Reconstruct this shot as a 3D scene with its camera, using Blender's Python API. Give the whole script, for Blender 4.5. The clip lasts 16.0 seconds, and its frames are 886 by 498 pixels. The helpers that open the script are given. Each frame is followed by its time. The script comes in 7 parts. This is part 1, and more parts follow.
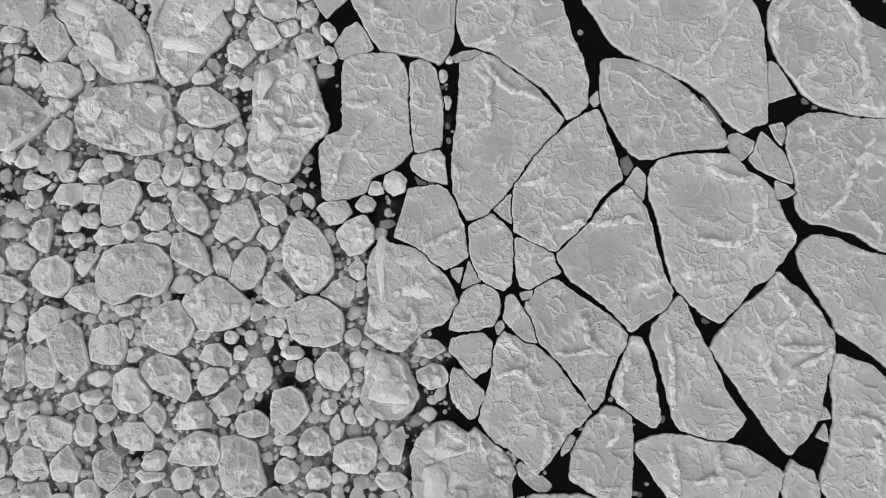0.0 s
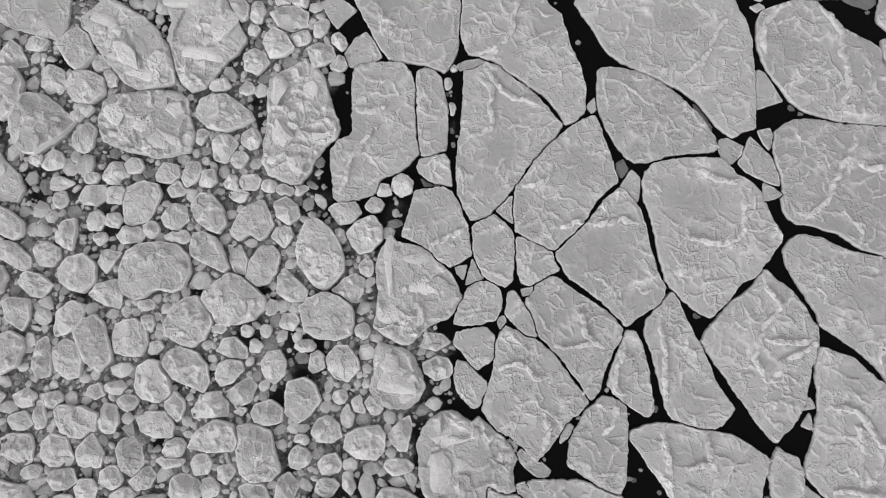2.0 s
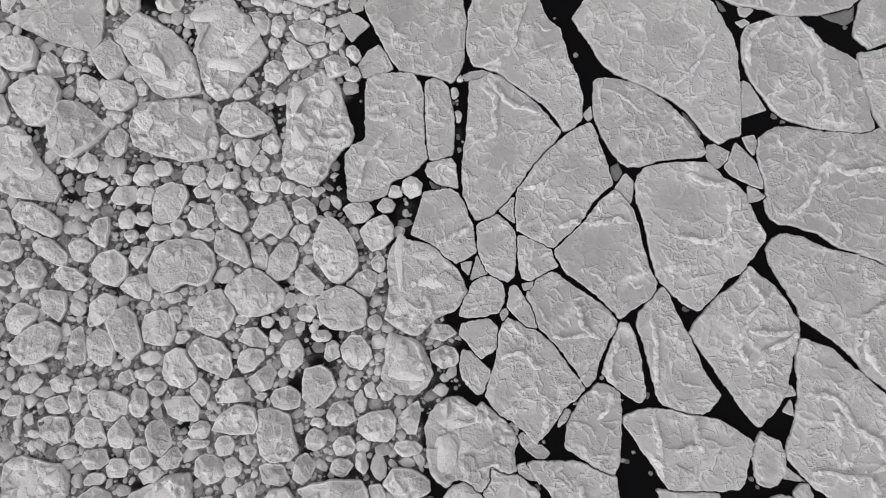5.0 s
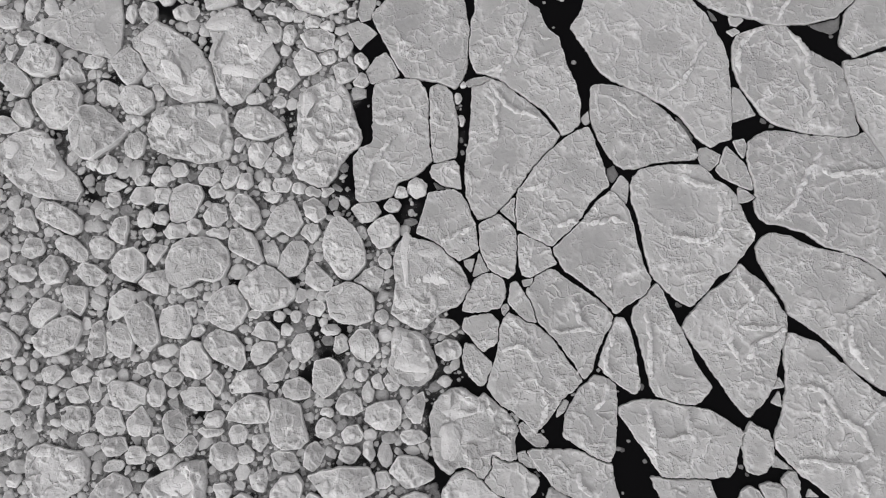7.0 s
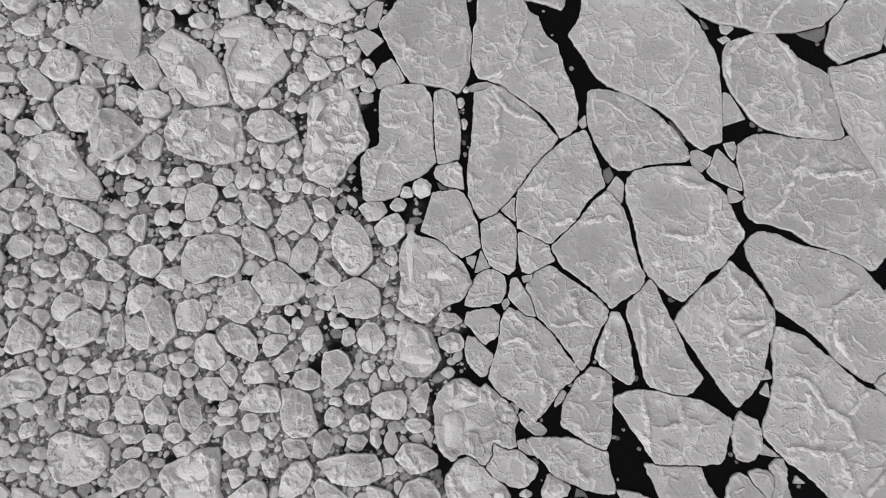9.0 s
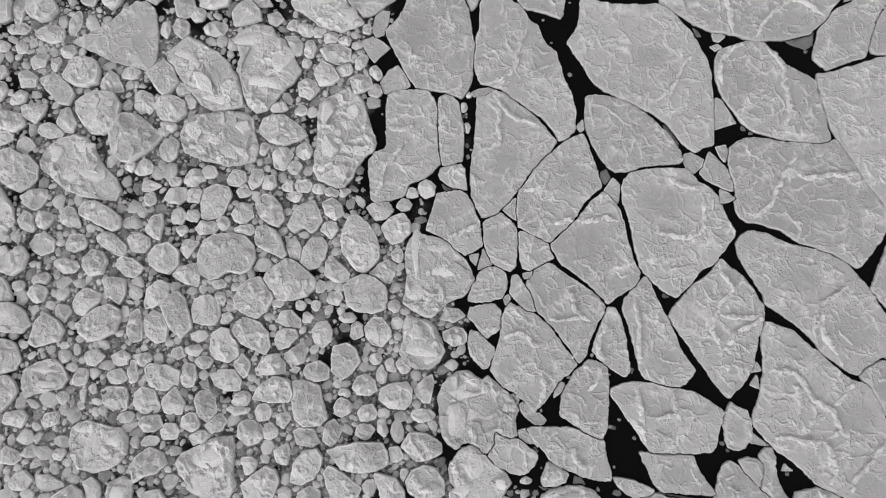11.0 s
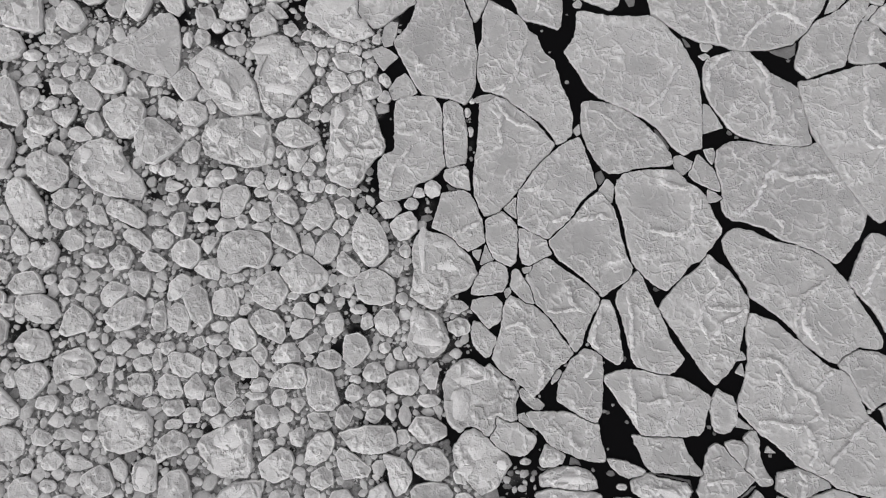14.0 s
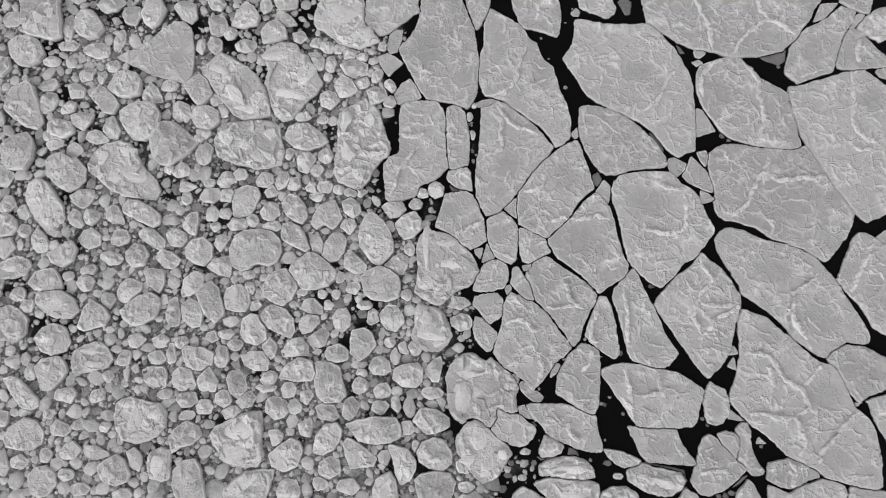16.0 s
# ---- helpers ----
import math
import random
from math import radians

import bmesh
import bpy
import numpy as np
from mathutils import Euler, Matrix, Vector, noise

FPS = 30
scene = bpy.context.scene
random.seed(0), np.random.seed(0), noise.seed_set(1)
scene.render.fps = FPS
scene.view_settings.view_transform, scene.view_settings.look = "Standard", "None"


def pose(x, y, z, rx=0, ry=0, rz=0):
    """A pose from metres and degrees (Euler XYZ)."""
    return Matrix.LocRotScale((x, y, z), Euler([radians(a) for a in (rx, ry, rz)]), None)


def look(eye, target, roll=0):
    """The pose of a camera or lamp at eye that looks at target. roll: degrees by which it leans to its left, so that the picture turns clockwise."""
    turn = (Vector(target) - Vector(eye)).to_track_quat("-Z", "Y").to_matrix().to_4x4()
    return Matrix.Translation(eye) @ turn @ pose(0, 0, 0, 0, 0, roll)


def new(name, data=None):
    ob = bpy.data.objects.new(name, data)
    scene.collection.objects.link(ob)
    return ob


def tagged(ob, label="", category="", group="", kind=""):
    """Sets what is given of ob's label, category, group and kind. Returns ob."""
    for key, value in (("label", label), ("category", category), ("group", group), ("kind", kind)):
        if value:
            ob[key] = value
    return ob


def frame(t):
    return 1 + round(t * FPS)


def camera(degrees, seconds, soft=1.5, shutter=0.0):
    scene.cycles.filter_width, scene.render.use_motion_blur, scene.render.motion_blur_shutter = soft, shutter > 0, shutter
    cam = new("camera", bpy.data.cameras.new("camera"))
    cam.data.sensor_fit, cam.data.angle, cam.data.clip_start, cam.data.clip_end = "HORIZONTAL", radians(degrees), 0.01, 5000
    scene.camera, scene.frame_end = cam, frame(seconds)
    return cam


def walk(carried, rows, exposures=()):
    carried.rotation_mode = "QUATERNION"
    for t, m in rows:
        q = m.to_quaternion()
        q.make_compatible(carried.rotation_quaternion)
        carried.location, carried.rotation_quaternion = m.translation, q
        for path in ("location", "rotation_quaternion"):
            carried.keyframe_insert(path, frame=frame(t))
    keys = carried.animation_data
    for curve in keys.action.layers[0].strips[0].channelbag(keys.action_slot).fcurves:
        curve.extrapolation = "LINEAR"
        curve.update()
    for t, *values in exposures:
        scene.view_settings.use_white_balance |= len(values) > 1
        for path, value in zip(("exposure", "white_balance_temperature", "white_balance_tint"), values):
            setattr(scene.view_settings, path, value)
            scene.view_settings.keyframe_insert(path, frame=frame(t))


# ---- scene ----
# A drone climbs straight up over broken sea ice and looks down on it.
cam = camera(72.0, 16.0, soft=1.2)
PATH = [
    (0, -0.090, 1.428, 44.130, 7.884, 0.782, -1.584),
    (0.5, -0.196, 1.288, 44.743, 7.876, 0.746, -1.570),
    (1, -0.293, 1.133, 45.341, 7.955, 0.731, -1.553),
    (1.5, -0.383, 0.964, 45.927, 8.034, 0.752, -1.532),
    (2, -0.466, 0.784, 46.504, 8.148, 0.754, -1.509),
    (2.5, -0.544, 0.594, 47.073, 8.270, 0.749, -1.483),
    (3, -0.618, 0.395, 47.638, 8.360, 0.815, -1.456),
    (3.5, -0.687, 0.188, 48.200, 8.465, 0.825, -1.427),
    (4, -0.754, -0.024, 48.760, 8.568, 0.836, -1.398),
    (6.5, -1.061, -1.142, 51.583, 9.103, 0.914, -1.252),
    (7, -1.120, -1.372, 52.159, 9.202, 0.930, -1.225),
    (7.5, -1.179, -1.603, 52.740, 9.272, 0.936, -1.198),
    (8, -1.238, -1.834, 53.326, 9.339, 0.942, -1.173),
    (8.5, -1.297, -2.067, 53.918, 9.446, 0.958, -1.150),
    (9, -1.357, -2.299, 54.514, 9.522, 0.968, -1.127),
    (11.5, -1.651, -3.481, 57.551, 9.997, 1.099, -1.033),
    (12, -1.707, -3.725, 58.163, 10.130, 1.124, -1.017),
    (12.5, -1.761, -3.973, 58.774, 10.226, 1.161, -1.001),
    (13, -1.813, -4.226, 59.381, 10.297, 1.181, -0.985),
    (13.5, -1.862, -4.486, 59.983, 10.278, 1.171, -0.969),
    (14, -1.907, -4.753, 60.578, 10.329, 1.171, -0.953),
    (14.5, -1.948, -5.029, 61.164, 10.421, 1.188, -0.935),
    (15, -1.983, -5.316, 61.738, 10.526, 1.234, -0.916),
    (15.5, -2.013, -5.616, 62.297, 10.702, 1.259, -0.896),
    (16, -2.034, -5.929, 62.839, 10.861, 1.312, -0.872),
]
walk(cam, [(t, pose(x, y, z, rx, ry, rz)) for t, x, y, z, rx, ry, rz in PATH])

# ---- light: overcast sky with a weak, wide sun low in the south ----
SUN_UP, SUN_FROM = radians(34), radians(218)
world = bpy.data.worlds.new("overcast")
world.use_nodes = True
scene.world = world
wn, wl = world.node_tree.nodes, world.node_tree.links
sky = wn.new("ShaderNodeTexSky")
sky.sky_type, sky.sun_disc = "NISHITA", False
sky.sun_elevation, sky.sun_rotation = SUN_UP, SUN_FROM
sky.air_density, sky.dust_density, sky.ozone_density = 1.0, 6.0, 1.0
grey = wn.new("ShaderNodeHueSaturation")
grey.inputs["Saturation"].default_value = 0.04
wl.new(sky.outputs[0], grey.inputs["Color"])
cloud = wn.new("ShaderNodeMix")  # an even cloud layer in front of most of the sky
cloud.data_type = "RGBA"
cloud.inputs[0].default_value = 0.38
cloud.inputs[7].default_value = (6.45, 6.1, 6.28, 1)
wl.new(grey.outputs[0], cloud.inputs[6])
wl.new(cloud.outputs[2], wn["Background"].inputs["Color"])
wn["Background"].inputs["Strength"].default_value = 0.1195
lamp = bpy.data.lights.new("sun", "SUN")
lamp.energy, lamp.angle, lamp.color = 0.43, radians(14), (1.0, 0.965, 0.975)
sun = new("sun", lamp)
sun.matrix_world = look((0, 0, 0), (-math.sin(SUN_FROM) * math.cos(SUN_UP), -math.cos(SUN_FROM) * math.cos(SUN_UP), -math.sin(SUN_UP)))
scene.view_settings.exposure = 0.0


# ---- materials ----
def ice_material(name, low, high, rough, patch, grain, crinkle, relief, gloss=0.3, swirl=0.2, crest_light=1.0):
    """Pale ice: base colour from low to high over patches of that size, with fine grain and crusted relief."""
    m = bpy.data.materials.new(name)
    m.use_nodes = True
    n, l = m.node_tree.nodes, m.node_tree.links
    bsdf = n["Principled BSDF"]
    bsdf.inputs["Roughness"].default_value = rough
    bsdf.inputs["Specular IOR Level"].default_value = gloss
    geo, info = n.new("ShaderNodeNewGeometry"), n.new("ShaderNodeObjectInfo")

    def noise_tex(scale, detail, roughness=0.55, warp=0.0):
        t = n.new("ShaderNodeTexNoise")
        for key, v in (("Scale", scale), ("Detail", detail), ("Roughness", roughness), ("Distortion", warp)):
            t.inputs[key].default_value = v
        l.new(geo.outputs["Position"], t.inputs["Vector"])
        return t.outputs["Fac"]

    def calc(op, a, b):
        t = n.new("ShaderNodeMath")
        t.operation = op
        for socket, v in zip(t.inputs, (a, b)):
            if isinstance(v, (int, float)):
                socket.default_value = v
            else:
                l.new(v, socket)
        return t.outputs[0]

    big = noise_tex(patch, 3.0, 0.5, 0.4)
    mid = noise_tex(patch * 6, 5.0, 0.65, 0.8)
    fine = noise_tex(grain, 4.0, 0.7)
    mix = calc("ADD", calc("MULTIPLY", big, 0.8), calc("MULTIPLY", mid, 0.5))
    mix = calc("ADD", mix, calc("MULTIPLY", calc("SUBTRACT", fine, 0.5), 0.5))
    mix = calc("ADD", mix, calc("MULTIPLY", calc("SUBTRACT", info.outputs["Random"], 0.5), 0.35))
    ramp = n.new("ShaderNodeValToRGB")
    ramp.color_ramp.elements[0].position, ramp.color_ramp.elements[1].position = 0.35, 0.85
    ramp.color_ramp.elements[0].color, ramp.color_ramp.elements[1].color = (*low, 1), (*high, 1)
    l.new(mix, ramp.inputs[0])
    # crust: rough patches that come and go, soft dents and grain
    def span(v, low_at, high_at):
        t = n.new("ShaderNodeMapRange")
        t.interpolation_type = "SMOOTHSTEP"
        t.inputs["From Min"].default_value, t.inputs["From Max"].default_value = low_at, high_at
        l.new(v, t.inputs["Value"])
        return t.outputs[0]

    def lips(v, at, wide):
        return span(calc("ABSOLUTE", calc("SUBTRACT", v, at), 0.0), wide, 0.0)

    def edges(scale, push):
        t = n.new("ShaderNodeTexVoronoi")
        t.voronoi_dimensions, t.feature = "2D", "DISTANCE_TO_EDGE"
        t.inputs["Scale"].default_value = scale
        l.new(push, t.inputs["Vector"])
        return t.outputs["Distance"]

    # plan position, shaken so that lines of crust run crooked
    shake = n.new("ShaderNodeTexNoise")
    for key, v in (("Scale", 0.8), ("Detail", 3.0), ("Roughness", 0.6)):
        shake.inputs[key].default_value = v
    l.new(geo.outputs["Position"], shake.inputs["Vector"])
    bent = n.new("ShaderNodeVectorMath")
    bent.operation = "MULTIPLY_ADD"
    l.new(shake.outputs["Color"], bent.inputs[0])
    bent.inputs[1].default_value = (1.5, 1.5, 1.5)
    l.new(geo.outputs["Position"], bent.inputs[2])
    bent = bent.outputs[0]
    broken = span(noise_tex(crinkle * 0.6, 4.0, 0.6), 0.50, 0.58)
    some = span(noise_tex(crinkle * 0.9, 2.0), 0.46, 0.56)
    other = span(noise_tex(crinkle * 1.4, 2.0, 0.5, 0.3), 0.47, 0.56)
    lip = calc("MULTIPLY", span(edges(crinkle * 0.7, bent), 0.085, 0.0), some)
    lip2 = calc("MULTIPLY", span(edges(crinkle * 1.5, bent), 0.11, 0.0), other)
    pimples = calc("MULTIPLY", span(noise_tex(4.6, 1.5, 0.5), 0.54, 0.72), calc("ADD", calc("MULTIPLY", broken, 0.75), 0.05))
    dents = noise_tex(crinkle * 3.0, 2.0, 0.5, 0.4)
    height = calc("ADD", calc("MULTIPLY", pimples, 0.55), calc("MULTIPLY", dents, 0.3))
    height = calc("ADD", height, calc("MULTIPLY", calc("ADD", lip, calc("MULTIPLY", lip2, 0.7)), 0.55))
    height = calc("ADD", height, calc("MULTIPLY", fine, 0.07))
    height = calc("ADD", height, calc("MULTIPLY", broken, 0.25))
    curl = noise_tex(1.9, 3.0, 0.55, 1.8)
    height = calc("ADD", height, calc("MULTIPLY", curl, swirl))
    # crusted crests and pimples paler than the sheet, painting in their lit edges
    crest = n.new("ShaderNodeAttribute")
    crest.attribute_name = "crust"
    pale = calc("ADD", calc("MULTIPLY", calc("ADD", lip, lip2), 0.38), crest.outputs["Fac"])
    pale = calc("MULTIPLY", calc("ADD", pale, calc("MULTIPLY", pimples, 0.16)), crest_light)
    top = n.new("ShaderNodeMix")
    top.data_type, top.clamp_factor = "RGBA", True
    l.new(pale, top.inputs[0])
    l.new(ramp.outputs[0], top.inputs[6])
    top.inputs[7].default_value = (0.76, 0.76, 0.76, 1)
    # wind-swept places: smooth, darker bare ice
    swept = n.new("ShaderNodeAttribute")
    swept.attribute_name = "bare"
    bare = span(calc("ADD", swept.outputs["Fac"], calc("MULTIPLY", calc("SUBTRACT", mid, 0.5), 0.7)), 0.15, 0.8)
    bare = calc("MULTIPLY", bare, 0.5)
    final = n.new("ShaderNodeMix")
    final.data_type = "RGBA"
    l.new(bare, final.inputs[0])
    l.new(top.outputs[2], final.inputs[6])
    final.inputs[7].default_value = (0.35, 0.35, 0.35, 1)
    l.new(final.outputs[2], bsdf.inputs["Base Color"])
    height = calc("MULTIPLY", height, calc("SUBTRACT", 1.0, bare))
    bump = n.new("ShaderNodeBump")
    bump.inputs["Strength"].default_value, bump.inputs["Distance"].default_value = 1.0, relief
    l.new(height, bump.inputs["Height"])
    l.new(bump.outputs[0], bsdf.inputs["Normal"])
    return m


FLOE = ice_material("snow_dusted_ice", (0.36, 0.36, 0.36), (0.495, 0.495, 0.495), 0.75, 0.16, 9.0, 0.55, 0.14)
BLOCK = ice_material("rubble_ice", (0.40, 0.40, 0.40), (0.60, 0.60, 0.60), 0.45, 0.5, 9.0, 0.5, 0.08, 0.45, 1.6)
HUMMOCK = ice_material("broken_white_ice", (0.40, 0.40, 0.40), (0.60, 0.60, 0.60), 0.5, 0.4, 9.0, 0.5, 0.085, 0.4, 1.7)
RIDGE = ice_material("ridge_snow", (0.56, 0.56, 0.56), (0.76, 0.76, 0.76), 0.7, 0.6, 8.0, 0.6, 0.06, 0.3, 1.2)
SWELL = ice_material("crushed_crust", (0.56, 0.56, 0.56), (0.70, 0.70, 0.70), 0.7, 0.6, 8.0, 0.6, 0.06, 0.3, 0.8)
# paler than the blocks: paints the bright outline along their edges
LIT_EDGE = ice_material("lit_edge", (0.60, 0.60, 0.60), (0.80, 0.80, 0.80), 0.7, 0.6, 8.0, 0.6, 0.06)
CREASE = ice_material("low_crust", (0.47, 0.47, 0.47), (0.60, 0.60, 0.60), 0.7, 0.6, 8.0, 0.6, 0.06, 0.3, 0.6)
# crushed edge ice, its paleness also painting in the bright outline
RIM = ice_material("lit_edge_crust", (0.46, 0.46, 0.46), (0.68, 0.68, 0.68), 0.7, 0.6, 8.0, 0.6, 0.06)
BRASH = ice_material("brash_ice", (0.34, 0.34, 0.34), (0.60, 0.60, 0.60), 0.45, 0.5, 7.0, 0.5, 0.045, 0.4, 1.5)
CRUMB = ice_material("wet_brash", (0.13, 0.13, 0.13), (0.36, 0.36, 0.36), 0.4, 0.6, 6.0, 1.2, 0.05, 0.3, 0.4, 0.2)
WET = ice_material("wet_grey_ice", (0.09, 0.09, 0.09), (0.22, 0.22, 0.22), 0.35, 0.6, 6.0, 0.7, 0.03, 0.3, 0.3, 0.0)

WATER = bpy.data.materials.new("cold_black_water")
WATER.use_nodes = True
b = WATER.node_tree.nodes["Principled BSDF"]
b.inputs["Base Color"].default_value = (0.003, 0.003, 0.0035, 1)
b.inputs["Roughness"].default_value, b.inputs["IOR"].default_value = 0.12, 1.33
b.inputs["Specular IOR Level"].default_value = 0.14
t = WATER.node_tree.nodes.new("ShaderNodeTexNoise")
t.inputs["Scale"].default_value, t.inputs["Detail"].default_value = 3.0, 4.0
g = WATER.node_tree.nodes.new("ShaderNodeNewGeometry")
WATER.node_tree.links.new(g.outputs["Position"], t.inputs["Vector"])
k = WATER.node_tree.nodes.new("ShaderNodeBump")
k.inputs["Strength"].default_value, k.inputs["Distance"].default_value = 0.15, 0.02
WATER.node_tree.links.new(t.outputs["Fac"], k.inputs["Height"])
WATER.node_tree.links.new(k.outputs[0], b.inputs["Normal"])


def slush_material():
    """Soaked ice mash: patchy grey film that thins out to nothing where its cover attribute falls."""
    m = bpy.data.materials.new("grey_slush")
    m.use_nodes = True
    n, l = m.node_tree.nodes, m.node_tree.links
    bsdf, out = n["Principled BSDF"], n["Material Output"]
    bsdf.inputs["Roughness"].default_value = 0.6
    geo, cover = n.new("ShaderNodeNewGeometry"), n.new("ShaderNodeAttribute")
    cover.attribute_name = "cover"
    tex = []
    for scale, detail in ((0.55, 4.0), (2.6, 5.0)):
        x = n.new("ShaderNodeTexNoise")
        x.inputs["Scale"].default_value, x.inputs["Detail"].default_value, x.inputs["Distortion"].default_value = scale, detail, 0.5
        l.new(geo.outputs["Position"], x.inputs["Vector"])
        tex.append(x.outputs["Fac"])
    ramp = n.new("ShaderNodeValToRGB")
    ramp.color_ramp.elements[0].position, ramp.color_ramp.elements[1].position = 0.36, 0.68
    ramp.color_ramp.elements[0].color, ramp.color_ramp.elements[1].color = (0.03, 0.03, 0.03, 1), (0.24, 0.24, 0.24, 1)
    l.new(tex[1], ramp.inputs[0])
    l.new(ramp.outputs[0], bsdf.inputs["Base Color"])
    add = n.new("ShaderNodeMath")
    add.operation = "ADD"
    l.new(tex[0], add.inputs[0])
    l.new(cover.outputs["Fac"], add.inputs[1])
    fade = n.new("ShaderNodeMapRange")
    fade.interpolation_type = "SMOOTHSTEP"
    fade.inputs["From Min"].default_value, fade.inputs["From Max"].default_value = 0.60, 1.30
    l.new(add.outputs[0], fade.inputs["Value"])
    clear, mixer = n.new("ShaderNodeBsdfTransparent"), n.new("ShaderNodeMixShader")
    l.new(fade.outputs[0], mixer.inputs[0])
    l.new(clear.outputs[0], mixer.inputs[1])
    l.new(bsdf.outputs[0], mixer.inputs[2])
    l.new(mixer.outputs[0], out.inputs["Surface"])
    bump = n.new("ShaderNodeBump")
    bump.inputs["Strength"].default_value, bump.inputs["Distance"].default_value = 0.8, 0.08
    l.new(tex[1], bump.inputs["Height"])
    l.new(bump.outputs[0], bsdf.inputs["Normal"])
    return m


SLUSH = slush_material()

from mathutils import geometry, kdtree

# ---- building ice ----
TAKEN = []  # plan outlines of all that is built, to keep the brash out of them


def mesh_object(name, verts, faces, material, at=(0, 0, 0), parent=None, smooth=True):
    me = bpy.data.meshes.new(name)
    sizes = np.array([len(f) for f in faces])
    corners = np.fromiter((i for f in faces for i in f), np.int32)
    me.vertices.add(len(verts))
    me.vertices.foreach_set("co", np.asarray(verts, np.float32).ravel())
    me.loops.add(len(corners))
    me.loops.foreach_set("vertex_index", corners)
    me.polygons.add(len(faces))
    me.polygons.foreach_set("loop_start", (np.cumsum(sizes) - sizes).astype(np.int32))
    me.update(calc_edges=True)
    me.polygons.foreach_set("use_smooth", [smooth] * len(faces))
    me.materials.append(material)
    me.update()
    if smooth:
        me.set_sharp_from_angle(angle=radians(48))
    ob = new(name, me)
    ob.location = at
    ob.parent = parent
    return ob


def rough_outline(corners, seg, jag, ease=0.07):
    """The corners' ring with corners worn off by up to ease metres, cut into short steps and broken a little."""
    c = np.array(corners, float)
    nxt = np.roll(c, -1, 0)
    d = nxt - c
    cut = np.minimum(0.3, ease / np.maximum(np.hypot(*d.T), 1e-6))[:, None]
    ring = np.stack([c + cut * d, nxt - cut * d], 1).reshape(-1, 2)
    pts = []
    for a, b2 in zip(ring, np.roll(ring, -1, 0)):
        d = b2 - a
        length = np.hypot(*d)
        side = np.array((-d[1], d[0])) / max(length, 1e-6)
        many = max(1, round(length / seg))
        for i in range(many):
            p = a + d * i / many
            w = noise.noise((p[0] * 0.9, p[1] * 0.9, 3.1)) + 0.7 * noise.noise((p[0] * 2.7, p[1] * 2.7, 7.7)) + 0.7 * noise.noise((p[0] * 6.3, p[1] * 6.3, 1.7))
            pts.append(p + side * jag * w)
    return np.array(pts)


def inside(ring, pts):
    x, y = pts[:, 0], pts[:, 1]
    odd = np.zeros(len(pts), bool)
    for (x0, y0), (x1, y1) in zip(ring, np.roll(ring, -1, 0)):
        if y0 != y1:
            odd ^= ((y0 > y) != (y1 > y)) & (x < (x1 - x0) * (y - y0) / (y1 - y0) + x0)
    return odd


def edge_distance(ring, pts):
    """How far each point lies from the ring."""
    dense = []
    for a, b2 in zip(ring, np.roll(ring, -1, 0)):
        many = max(1, int(np.hypot(*(b2 - a)) / 0.05))
        dense.append(a + (b2 - a) * (np.arange(many) / many)[:, None])
    dense = np.concatenate(dense)
    tree = kdtree.KDTree(len(dense))
    for i, p in enumerate(dense.tolist()):
        tree.insert((p[0], p[1], 0), i)
    tree.balance()
    find = tree.find
    return np.array([find((x, y, 0))[2] for x, y in pts.tolist()])


def clear_of_others(ring, least=0.13):
    """The ring drawn in wherever it would touch a piece that lies there already, so that a crack stays open."""
    lo, hi = ring.min(0) - 0.3, ring.max(0) + 0.3
    close = [o for o in TAKEN if (o.max(0) > lo).all() and (o.min(0) < hi).all()]
    for _ in range(7):
        touch = np.zeros(len(ring), bool)
        for o in close:
            maybe = np.flatnonzero(((ring > o.min(0) - 0.2) & (ring < o.max(0) + 0.2)).all(1))
            if len(maybe):
                touch[maybe] |= inside(o, ring[maybe])
                if not touch[maybe].all():
                    d = np.hypot(*(ring[maybe][:, None] - o[None]).transpose(2, 0, 1)).min(1)
                    touch[maybe] |= d < least + 0.04
        if not touch.any():
            break
        side = np.roll(ring, -1, 0) - np.roll(ring, 1, 0)
        normal = np.stack([side[:, 1], -side[:, 0]], 1) / np.maximum(np.hypot(*side.T), 1e-6)[:, None]
        ring = ring - 0.035 * normal * touch[:, None]
    return ring


